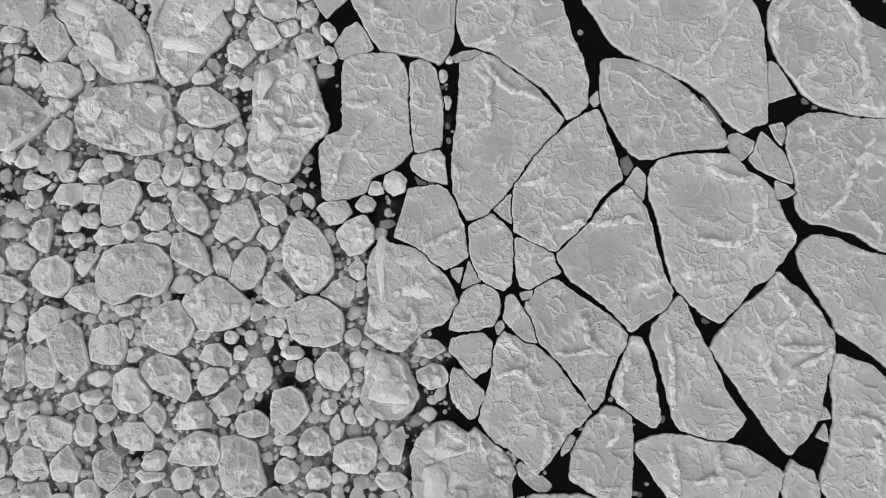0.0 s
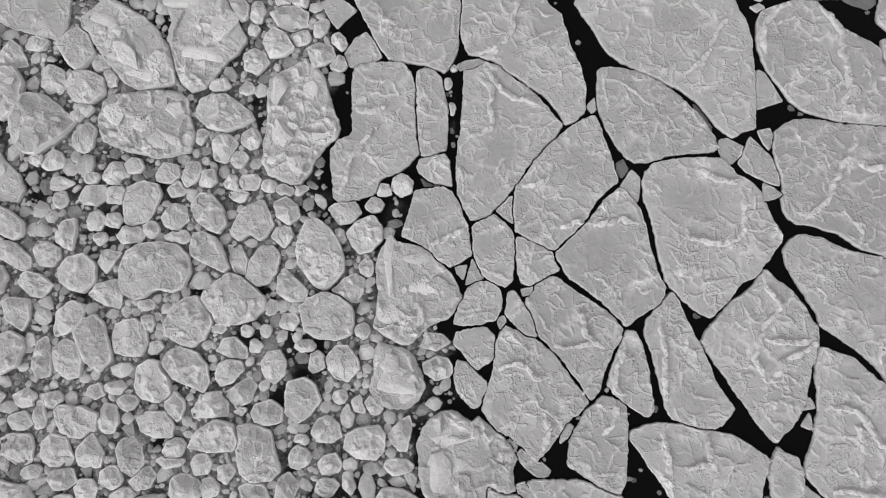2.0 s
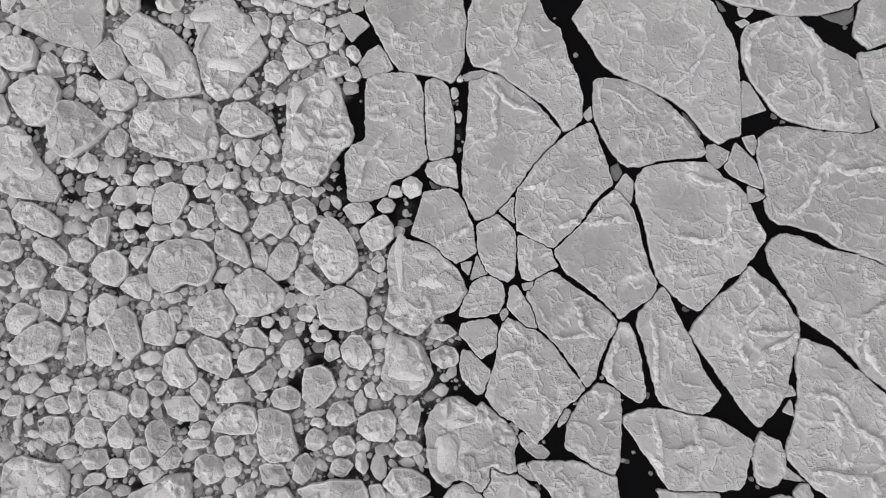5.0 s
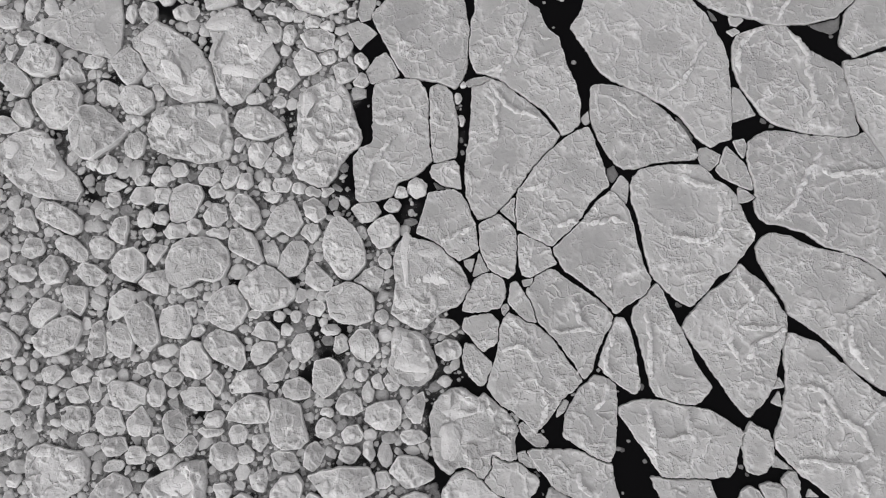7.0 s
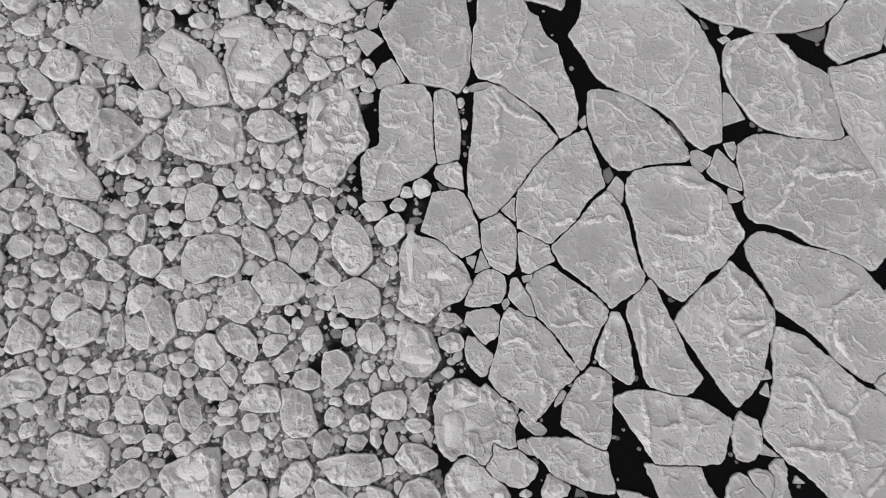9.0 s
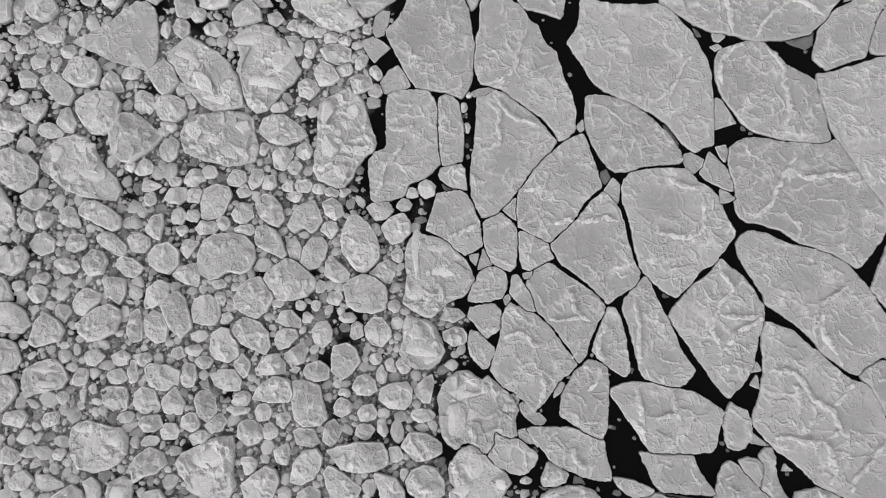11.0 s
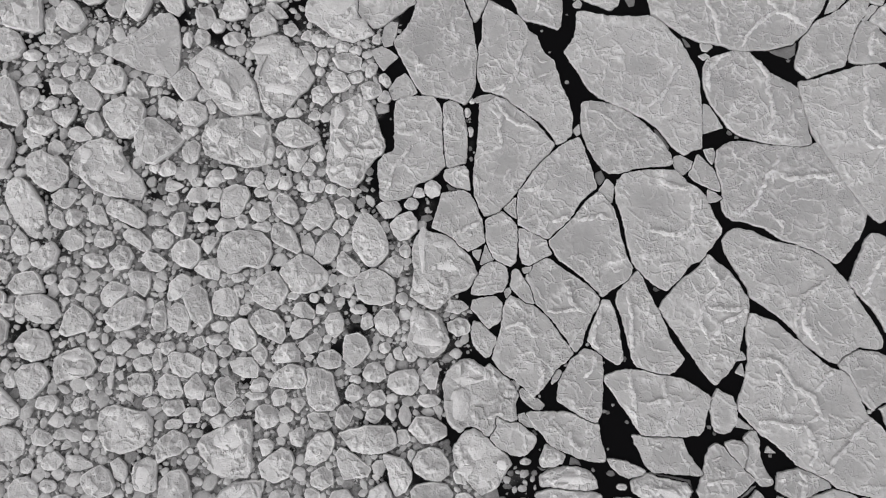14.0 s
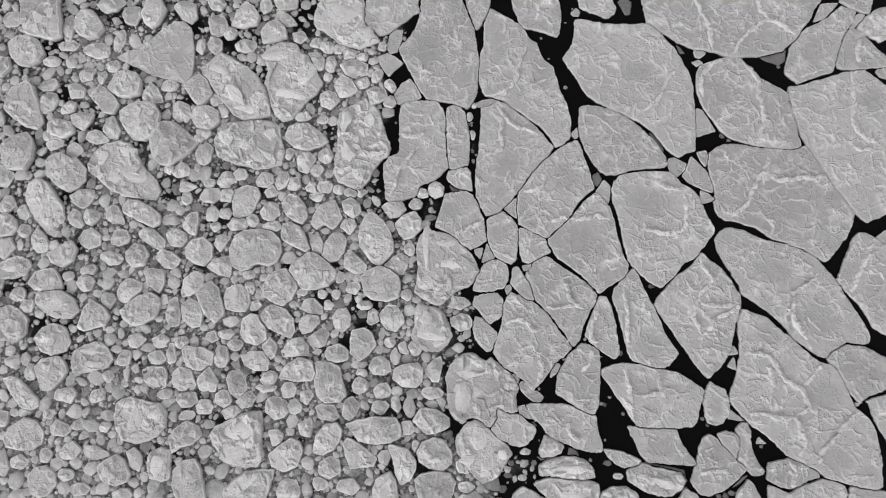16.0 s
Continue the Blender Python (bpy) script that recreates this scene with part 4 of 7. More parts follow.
plate([(4.92, 4.17), (5.85, 4.40), (5.71, 3.82), (5.09, 3.65)])
plate([(2.97, 1.96), (3.72, 2.32), (3.90, 1.93), (3.26, 1.22)])
floe([(6.42, 4.85), (7.15, 5.20), (7.90, 4.83), (11.25, 2.29), (11.96, 1.57), (12.39, 0.97), (12.17, 0.21), (11.03, -1.67), (10.41, -3.47), (9.74, -4.12), (9.22, -3.21), (8.55, -2.30), (8.02, -1.43), (7.33, -0.55), (6.13, 0.68), (5.55, 2.37), (5.17, 3.09), (5.50, 3.86)],
     (1, (9.06, 2.62), (9.59, 1.73), (9.44, 0.76), (10.13, 0.16), (11.07, -0.34)),
     (1, (7.21, -0.16), (8.41, -0.33), (9.39, -0.11), (10.13, 0.16)),
     (0, (9.58, 1.48), (10.73, 2.04), (11.68, 1.63)),
     (0, (8.89, -0.44), (8.60, -1.39), (8.78, -2.49)),
     (0, (6.35, 2.29), (6.65, 1.30), (7.24, 0.56)),
     (0, (7.15, 3.74), (7.88, 3.48), (8.08, 2.74)),
     (0, (9.71, -3.08), (9.19, -3.78)))
floe([(3.68, 1.55), (4.26, 1.13), (5.83, 0.40), (7.13, -0.83), (7.81, -1.76), (8.34, -2.58), (9.01, -3.49), (9.54, -4.35), (8.73, -5.13), (7.68, -5.79), (6.76, -7.22), (5.57, -8.42), (3.66, -6.63), (2.82, -6.17), (2.27, -5.60), (1.73, -4.74), (1.81, -3.89), (2.30, -3.04), (2.83, -0.77), (2.86, 0.10), (3.24, 0.97)],
     (1, (3.03, -1.71), (4.01, -1.35), (4.97, -1.46), (5.42, -2.14), (5.79, -2.62), (6.62, -2.35)),
     (0, (5.04, 0.12), (5.25, -0.60), (5.12, -1.42)),
     (0, (7.11, -2.17), (6.59, -3.02)),
     (1, (6.24, -5.36), (6.68, -6.07), (6.41, -6.76), (5.93, -7.77)),
     (0, (5.57, -4.32), (6.50, -4.90), (7.33, -5.48)),
     (0, (3.70, -2.96), (4.15, -3.91), (4.85, -4.40)),
     (0, (3.76, -5.31), (4.31, -5.79), (5.03, -5.71)),
     bare=[(3.18, -4.48, 1.02, 1.02)])
floe([(-0.12, 1.03), (1.06, 1.31), (2.24, 1.40), (2.69, 0.80), (2.90, 0.09), (2.75, -0.78), (2.15, -1.35), (1.44, -1.74), (0.86, -1.15), (0.31, -0.34), (-0.26, 0.14)])
floe([(-0.05, -0.99), (0.71, -1.29), (2.34, -2.99), (2.08, -3.62), (1.49, -4.35), (1.01, -4.58), (0.33, -3.99), (-0.12, -3.30), (-0.32, -2.15)])
floe([(12.70, 0.81), (13.29, 0.79), (13.70, -0.09), (13.92, -1.13), (14.12, -2.39), (14.28, -4.94), (13.89, -5.50), (13.22, -5.21), (11.98, -4.18), (11.29, -3.49), (10.97, -3.02), (12.23, -0.06)],
     (1, (12.51, 0.11), (12.13, -1.23), (11.52, -2.41), (11.51, -3.35), (12.34, -3.89)),
     (0, (12.46, -1.33), (13.19, -1.15)))
floe([(16.25, 3.67), (16.68, 3.06), (17.63, 0.42), (17.99, -0.16), (18.47, -1.32), (19.15, -3.32), (20.14, -5.02), (19.80, -5.59), (19.19, -6.14), (18.43, -6.41), (17.48, -6.28), (16.66, -5.94), (15.67, -5.70), (15.20, -4.95), (14.56, -1.26), (14.01, 0.77), (14.23, 1.53)],
     (1, (15.06, 1.36), (15.25, 0.63), (15.42, -0.34), (15.32, -1.77), (15.11, -3.19), (15.26, -4.37)),
     (0, (15.55, 1.35), (16.51, 1.24), (17.11, 0.84)),
     (0, (16.31, -1.31), (16.99, -1.80), (17.64, -2.77)),
     (0, (16.84, -3.70), (17.76, -4.18), (18.94, -4.30)),
     bare=[(17.37, -4.14, 1.69, 1.69)])
floe([(23.33, 5.30), (24.13, 4.39), (25.46, 3.31), (25.95, 2.48), (26.42, 1.42), (26.91, 0.71), (26.81, -0.33), (26.00, -2.60), (25.51, -4.56), (24.21, -6.38), (22.97, -7.47), (22.44, -7.02), (21.59, -5.89), (21.22, -5.05), (19.13, -1.80), (18.24, -0.18), (18.59, 0.69), (20.79, 2.81), (21.70, 3.38), (22.63, 4.13)],
     (1, (23.25, 4.87), (23.30, 3.88), (23.70, 2.98), (24.26, 2.77), (23.84, 1.90), (23.04, 1.19), (22.56, 0.24), (22.13, -0.72), (21.84, -1.28), (22.24, -2.15), (22.62, -3.11), (23.18, -3.21)),
     (1, (22.91, -0.11), (24.34, -0.24), (25.52, -0.45), (26.26, -0.32)),
     (1, (26.63, -0.38), (25.70, -1.03), (24.47, -1.39), (23.79, -1.94), (23.36, -2.88)),
     (0, (23.73, -2.51), (24.79, -2.91), (25.42, -3.63)),
     (0, (21.49, 2.69), (21.66, 1.95), (22.19, 1.36), (22.64, 1.06)),
     (0, (22.30, 3.55), (23.21, 3.98)),
     (0, (24.37, 2.38), (24.89, 2.76), (25.56, 3.09)),
     (0, (20.29, -2.44), (21.94, -2.71)),
     (0, (23.18, -3.21), (23.76, -3.60), (23.57, -4.07), (24.64, -4.32)),
     (0, (23.36, -4.30), (24.11, -4.87), (24.52, -5.44)))
floe([(10.59, -3.90), (12.17, -4.32), (12.25, -4.90), (12.28, -6.30), (11.99, -9.05), (11.82, -10.03), (11.43, -10.79), (9.94, -10.23), (8.49, -9.12), (7.78, -8.72), (8.03, -7.06), (8.47, -6.23), (9.39, -4.84), (9.98, -4.46)],
     (1, (11.78, -4.44), (11.28, -5.46), (11.05, -6.15), (10.45, -6.65)),
     (0, (8.53, -7.03), (9.03, -6.63), (9.70, -7.29), (10.12, -8.21)),
     (0, (10.43, -6.93), (11.35, -7.45), (11.88, -8.02)),
     (0, (9.36, -9.11), (10.28, -9.49), (11.23, -9.24)))
plate([(7.50, -6.21), (7.94, -5.70), (8.52, -6.12), (8.21, -6.53), (7.74, -6.92), (7.29, -7.24)])
floe([(12.40, -6.56), (13.27, -6.18), (14.42, -5.92), (17.21, -6.24), (18.58, -6.65), (19.68, -6.83), (20.49, -7.23), (22.06, -8.35), (22.37, -8.75), (21.31, -11.78), (20.88, -12.15), (19.49, -12.19), (16.47, -12.10), (15.54, -11.92), (14.15, -9.63), (13.63, -8.97), (13.14, -7.98), (12.20, -6.85)],
     (0, (13.99, -6.97), (14.80, -7.36), (14.62, -8.34), (15.51, -9.00), (16.61, -9.02)),
     (1, (18.15, -6.80), (18.01, -7.90), (17.94, -8.81), (17.12, -9.03), (16.22, -9.15)),
     (0, (18.03, -8.27), (19.28, -8.47), (19.71, -8.94), (20.64, -9.00), (21.19, -8.19)),
     (0, (19.68, -9.21), (19.69, -10.21)),
     (1, (14.84, -6.18), (14.90, -7.38), (15.03, -8.76), (15.18, -9.90)),
     (0, (16.14, -10.14), (16.99, -10.61), (17.63, -11.30)),
     bare=[(13.78, -7.15, 1.12, 0.84), (16.51, -8.01, 1.39, 1.00)])
floe([(14.64, -12.04), (18.65, -12.35), (19.37, -12.53), (19.90, -13.97), (20.96, -15.57), (20.55, -15.74), (16.48, -15.43), (15.95, -15.10), (15.61, -14.46), (15.40, -13.67), (14.91, -12.87)],
     (0, (16.14, -12.87), (17.47, -13.42)),
     (0, (18.84, -13.44), (19.56, -14.50)),
     bare=[(17.70, -13.95, 1.64, 1.09)])
floe([(12.18, -14.14), (13.83, -14.41), (15.70, -15.24), (15.12, -15.62), (14.00, -15.87), (13.20, -15.49), (12.57, -14.96)])
hummock([(14.21, -16.26), (14.81, -15.73), (15.83, -15.48), (16.73, -15.86), (19.41, -16.41), (19.90, -17.12), (19.29, -17.91), (18.41, -18.57), (17.05, -18.56), (14.95, -17.60), (14.27, -17.07)],
        chunks=[(16.89, -17.19, 1.84, 0.60, -0.26), (15.30, -16.65, 0.76, 0.49, -0.00)])
drowned([(15.94, -15.40), (19.80, -16.18), (19.94, -17.01), (19.14, -16.28), (16.99, -15.94)])
hummock([(11.82, -18.04), (12.78, -17.63), (13.88, -17.64), (14.95, -18.07), (15.40, -19.25), (11.31, -19.20)])
floe([(4.76, -9.92), (5.23, -9.69), (6.63, -9.82), (8.02, -9.79), (9.13, -9.96), (11.59, -11.03), (11.75, -12.81), (12.03, -13.62), (11.92, -14.42), (11.36, -14.42), (9.45, -14.03), (7.02, -12.88), (6.49, -12.33)],
     (1, (9.00, -11.37), (8.73, -12.04), (9.14, -12.93), (9.81, -13.43)),
     (0, (11.54, -11.86), (10.84, -12.52), (10.28, -13.27)),
     (0, (7.17, -10.43), (7.84, -11.12), (8.27, -11.80)))
hummock([(6.46, -12.83), (7.05, -12.73), (7.76, -13.17), (8.29, -13.83), (7.91, -14.49), (7.23, -14.80), (6.10, -14.79), (5.83, -14.34)],
        chunks=[(7.15, -13.93, 0.66, 0.61, -0.00)])
hummock([(5.79, -15.48), (6.64, -15.11), (8.04, -14.76), (9.42, -14.88), (10.50, -15.32), (11.02, -15.96), (11.13, -16.78), (9.84, -16.93), (5.75, -16.46)],
        chunks=[(8.54, -15.79, 1.75, 0.49, -0.05)])
hummock([(5.45, -17.03), (6.84, -16.78), (10.65, -17.09), (11.47, -17.37), (11.53, -18.31), (11.46, -19.21), (7.27, -19.17), (5.68, -17.91), (5.21, -17.37)],
        chunks=[(8.69, -18.03, 1.96, 0.60, -0.05)])
drowned([(8.80, -13.95), (9.45, -14.12), (9.74, -14.81), (8.60, -14.69)])
floe([(23.10, -7.82), (23.63, -8.21), (24.38, -8.55), (24.64, -9.33), (24.71, -10.20), (24.45, -11.12), (23.94, -11.82), (23.24, -12.02), (22.54, -11.80), (22.33, -11.09), (22.20, -9.46), (22.56, -8.64)],
     bare=[(23.41, -10.29, 0.83, 1.10)])
floe([(26.90, -0.71), (28.40, -1.19), (29.37, -1.67), (30.88, -3.22), (31.49, -3.68), (33.07, -5.38), (33.98, -6.06), (34.94, -6.35), (35.65, -6.91), (36.83, -10.36), (38.14, -11.82), (38.45, -12.73), (38.65, -13.95), (38.73, -15.26), (38.44, -17.85), (37.75, -18.11), (36.71, -17.94), (35.67, -17.72), (33.35, -17.03), (32.63, -16.35), (29.84, -14.91), (28.88, -13.84), (27.55, -12.61), (26.88, -12.23), (25.17, -10.22), (24.80, -9.50), (25.60, -7.70), (26.34, -5.40), (26.49, -4.01), (26.35, -3.16), (26.50, -1.74)],
     (1, (36.89, -10.97), (35.67, -11.96), (34.59, -13.15), (33.79, -13.92), (33.15, -14.69), (32.59, -15.72)),
     (0, (32.34, -12.60), (33.67, -12.77), (35.06, -12.47), (36.43, -12.28)),
     (1, (31.57, -12.32), (31.53, -13.89), (30.96, -15.03)),
     (0, (34.97, -17.03), (36.33, -16.79), (37.36, -17.06), (37.80, -16.56)),
     (0, (32.18, -13.90), (32.58, -14.95)),
     (0, (33.19, -10.22), (34.21, -10.77), (34.66, -11.41)),
     (0, (36.50, -13.70), (37.20, -14.49), (37.75, -14.34)),
     (1, (28.73, -6.37), (29.18, -7.20), (29.30, -8.56)),
     (1, (26.66, -5.30), (27.17, -4.98), (28.10, -5.09), (28.99, -5.57), (29.64, -6.05), (29.88, -6.84), (30.38, -7.68), (31.01, -8.24), (31.90, -8.62), (32.25, -9.53), (32.36, -10.43), (31.84, -10.87), (31.11, -11.18)),
     (1, (26.63, -11.01), (27.68, -10.80), (28.55, -11.26), (29.92, -11.38), (31.01, -11.22)),
     (0, (29.27, -7.20), (29.25, -8.57), (28.74, -9.69), (28.83, -10.82)),
     (1, (32.16, -8.39), (32.72, -7.72), (33.52, -6.91), (34.17, -6.28)),
     (1, (31.17, -11.40), (31.32, -12.43), (31.04, -13.53)),
     (0, (31.67, -12.21), (33.01, -12.50)),
     (0, (29.87, -9.94), (30.42, -9.27), (31.14, -9.06)),
     (0, (26.62, -7.83), (27.58, -7.62), (28.23, -8.09)),
     (0, (26.67, -9.43), (27.55, -9.90), (28.29, -9.55)),
     (0, (28.71, -3.93), (29.34, -4.65), (30.03, -4.80)),
     (0, (27.93, -2.50), (28.79, -3.23), (29.76, -3.11)),
     bare=[(34.10, -9.36, 2.19, 1.92), (34.40, -15.21, 2.15, 1.62)])
floe([(34.82, -5.81), (35.48, -5.08), (36.38, -4.59), (37.08, -4.44), (38.88, -4.74), (40.15, -5.60), (41.84, -6.18), (41.50, -8.39), (39.07, -9.18), (37.30, -9.96), (36.72, -9.30), (36.27, -8.58), (35.64, -6.77), (35.14, -6.38)],
     (0, (36.19, -6.11), (37.57, -6.13)),
     bare=[(37.77, -6.68, 2.21, 1.38)])
floe([(38.11, -9.95), (41.40, -9.01), (40.59, -14.25), (39.69, -13.98), (38.67, -11.68), (38.34, -10.23)],
     (0, (39.29, -11.31), (39.99, -12.12)))
floe([(39.69, 6.94), (40.39, 6.93), (41.09, 6.55), (41.85, 5.83), (42.63, 5.34), (43.70, 4.84), (42.29, -4.28), (41.25, -3.70), (39.88, -2.72), (39.56, -1.81), (38.58, -0.09), (37.94, 0.61), (36.89, 2.09), (39.21, 6.47)],
     (0, (40.35, 3.48), (41.53, 3.75), (42.62, 3.44)),
     (1, (41.06, 6.42), (40.60, 5.24), (39.98, 4.08), (39.24, 2.92), (38.68, 1.77), (37.98, 0.80)),
     (0, (39.53, 1.75), (40.90, 1.44), (42.36, 1.70)))
plate([(41.49, 6.41), (42.47, 7.13), (43.96, 7.58), (43.64, 5.51), (42.28, 5.77)])
hummock([(-3.10, -6.72), (-2.69, -5.77), (-2.10, -5.16), (-1.11, -4.72), (-0.12, -4.79), (0.44, -5.31), (0.92, -5.48), (1.39, -5.15), (3.01, -6.52), (3.67, -7.31), (4.09, -8.16), (3.78, -8.82), (3.88, -10.47), (3.18, -10.58), (1.93, -10.02), (1.71, -10.38), (1.75, -11.08), (1.09, -11.90), (0.79, -11.84), (0.25, -11.24), (-0.52, -11.02), (-1.18, -11.12), (-1.64, -11.55), (-2.33, -11.15), (-2.77, -10.54), (-3.04, -9.38)],
        chunks=[(-1.14, -6.54, 1.59, 1.25, -0.00), (-1.71, -9.18, 1.52, 1.24, -1.40), (-0.34, -8.59, 0.79, 0.68, -0.00)],
     bare=[(1.93, -7.80, 1.41, 1.41)])
floe([(1.97, -10.03), (3.19, -10.64), (3.97, -10.82), (5.27, -11.75), (5.64, -12.31), (5.33, -13.01), (4.69, -13.60), (3.84, -13.80), (3.13, -13.58), (2.31, -13.14), (1.55, -12.54), (1.11, -11.98), (1.75, -11.18), (1.77, -10.42)])
hummock([(-1.97, -12.51), (-1.56, -11.88), (-1.10, -11.39), (-0.29, -11.18), (0.33, -11.57), (1.46, -12.55), (2.23, -12.99), (2.77, -13.64), (3.24, -14.52), (2.66, -15.11), (2.25, -15.89), (1.68, -16.52), (1.00, -16.93), (0.26, -17.19), (-0.56, -16.65), (-1.21, -15.85), (-2.17, -14.25), (-2.38, -13.44), (-2.14, -12.62)],
        chunks=[(-0.17, -12.77, 1.33, 0.89, -1.22), (-1.05, -14.78, 0.99, 0.77, -0.00), (0.58, -15.59, 1.21, 0.99, -0.00), (2.27, -14.45, 0.55, 0.50, -0.00)])
plate([(4.48, -7.37), (5.22, -7.71), (6.52, -9.13), (6.09, -9.64), (5.51, -9.53), (4.69, -8.85), (4.03, -8.11)])
plate([(3.35, -6.81), (4.13, -6.70), (4.35, -7.18), (3.91, -7.75), (3.51, -7.18)])
plate([(3.80, -10.00), (4.67, -9.84), (5.39, -10.46), (5.75, -11.25), (4.89, -11.15), (4.05, -10.69)])
floe([(21.85, -13.20), (22.61, -12.94), (23.13, -13.27), (24.43, -14.97), (25.67, -16.14), (25.04, -16.93), (23.59, -17.95), (22.84, -18.35), (21.90, -18.60), (21.09, -18.43), (20.61, -17.75), (20.40, -17.12), (20.87, -16.08), (21.50, -13.99)],
     (0, (21.16, -16.36), (22.52, -16.17), (23.84, -16.39)),
     (0, (22.08, -15.08), (23.14, -15.35)),
     (0, (22.01, -14.53), (22.88, -14.02)),
     (0, (21.47, -17.39), (23.09, -17.41)),
     (1, (21.18, -16.51), (22.67, -16.21), (24.00, -16.39)),
     bare=[(23.10, -14.55, 1.09, 1.36)])
floe([(23.36, -12.85), (24.12, -12.58), (24.92, -12.81), (25.33, -13.19), (25.24, -14.05), (24.87, -15.00), (24.66, -15.27), (23.60, -13.77)],
     (0, (23.74, -12.96), (24.80, -12.98), (25.17, -13.78), (24.89, -14.66)))
floe([(25.14, -12.62), (25.35, -12.18), (25.84, -11.81), (26.29, -11.82), (26.49, -12.58), (26.39, -13.53), (26.49, -14.58), (26.91, -15.63), (27.42, -16.43), (27.11, -16.70), (26.39, -16.79), (25.26, -15.63), (25.04, -15.09), (25.42, -14.04), (25.51, -13.26)])
floe([(27.96, -15.64), (29.81, -15.24), (30.87, -15.41), (31.75, -15.78), (32.53, -16.47), (32.57, -17.01), (31.45, -17.27), (29.63, -18.07), (28.95, -17.85), (27.58, -17.11)],
     (1, (29.75, -16.20), (30.19, -16.98), (29.81, -17.89)),
     (1, (29.95, -15.41), (30.36, -16.46), (29.88, -17.74)))
floe([(27.73, -17.70), (29.69, -18.44), (30.55, -17.89), (32.79, -17.24), (33.85, -17.36), (34.87, -17.78), (35.07, -18.31), (34.63, -19.55), (27.52, -19.47)],
     (0, (32.77, -17.36), (32.92, -18.29), (33.62, -19.06)))
floe([(35.53, -17.89), (36.93, -18.21), (38.25, -18.33), (39.95, -18.46), (39.77, -19.60), (34.97, -19.55)])
floe([(25.82, -17.06), (26.31, -17.69), (26.74, -18.63), (26.91, -19.46), (24.32, -19.43), (24.77, -18.19)])
floe([(19.80, -17.92), (20.84, -18.51), (21.14, -19.40), (18.58, -19.37)])
plate([(25.80, -4.36), (26.19, -5.13), (25.12, -5.29)])
plate([(25.69, -5.47), (25.84, -6.80), (25.00, -6.39)])
plate([(24.76, -10.55), (25.39, -11.10), (26.16, -11.68), (24.38, -11.39)])
plate([(27.32, -13.25), (28.00, -13.83), (26.97, -13.82)])
plate([(37.11, -10.03), (37.60, -9.93), (37.37, -10.40), (37.00, -10.44)])
hummock([(3.10, -18.21), (4.08, -17.53), (5.17, -17.96), (6.24, -18.76), (6.03, -19.41), (2.90, -19.37)])
plate([(0.63, 22.35), (1.31, 22.66), (2.35, 22.74), (3.08, 22.50), (2.65, 22.13), (1.71, 21.99), (0.82, 21.90)])
plate([(12.97, 11.98), (13.97, 13.24), (14.55, 12.58), (14.49, 11.52), (14.23, 10.70)])
plate([(10.71, 18.55), (11.45, 19.20), (11.66, 18.19), (11.13, 17.93)])
plate([(24.73, 28.31), (25.78, 27.87), (26.07, 27.57), (25.38, 27.02), (24.88, 27.18)])
plate([(24.44, 26.54), (25.24, 26.81), (25.65, 26.37), (24.97, 26.02)])
drowned([(22.93, 28.74), (23.51, 28.25), (23.77, 27.64), (23.27, 27.65)])
drowned([(19.15, 18.53), (19.62, 18.39), (20.36, 17.09), (20.53, 16.20), (19.98, 16.85), (19.40, 17.82)])
drowned([(12.82, 13.86), (13.44, 14.16), (13.74, 13.34), (13.22, 12.60), (12.77, 12.99)])
drowned([(-2.51, 13.08), (-1.73, 12.81), (-1.02, 12.42), (-2.22, 12.38)])
drowned([(24.28, -17.89), (25.46, -16.87), (25.91, -16.77), (25.07, -17.54)])
drowned([(18.86, -18.24), (19.68, -17.53), (20.17, -18.05)])
drowned([(5.57, -14.76), (7.48, -14.99), (6.20, -15.34)])
pebble(26.92, 17.96, 0.30, 0.24, -0.00)
pebble(27.59, 17.43, 0.24, 0.18, -0.00)
pebble(28.17, 17.80, 0.18, 0.18, -0.00)
pebble(-0.16, 20.76, 0.31, 0.50, -0.00)
pebble(0.09, 18.67, 0.31, 0.56, -0.00)
pebble(0.05, 16.87, 0.18, 0.25, -0.00)
pebble(0.14, 15.73, 0.18, 0.25, -0.00)
pebble(-0.31, 19.91, 0.18, 0.19, -0.00)
pebble(13.46, -7.69, 0.34, 0.17, -0.00)
pebble(12.53, -9.92, 0.22, 0.17, -0.00)
pebble(22.04, -11.40, 0.22, 0.17, -0.00)
pebble(14.35, -10.87, 0.17, 0.11, -0.00)
pebble(12.44, -15.47, 0.33, 0.22, -0.00)
pebble(13.40, -16.68, 0.49, 0.28, -0.00)
pebble(24.23, -18.40, 0.32, 0.22, -0.00)
pebble(23.61, -18.60, 0.27, 0.22, -0.00)
pebble(22.96, -18.69, 0.21, 0.16, -0.00)
pebble(4.49, -14.32, 0.50, 0.28, -0.00)
pebble(5.27, -15.38, 0.27, 0.22, -0.00)
pebble(2.75, -16.51, 0.38, 0.22, -0.00)
pebble(4.11, -16.73, 0.44, 0.22, -0.00)
pebble(2.16, -17.70, 0.38, 0.33, -0.00)
pebble(3.07, -15.36, 0.28, 0.22, -0.00)
pebble(5.42, -11.77, 0.28, 0.28, -0.00)
pebble(19.68, 17.56, 0.30, 0.25, -0.00)
pebble(13.07, 13.10, 0.30, 0.24, -0.00)
pebble(20.32, 16.59, 0.24, 0.18, -0.00)
pebble(3.37, -6.99, 0.28, 0.23, -0.00)
pebble(19.54, 1.54, 0.23, 0.18, -0.00)
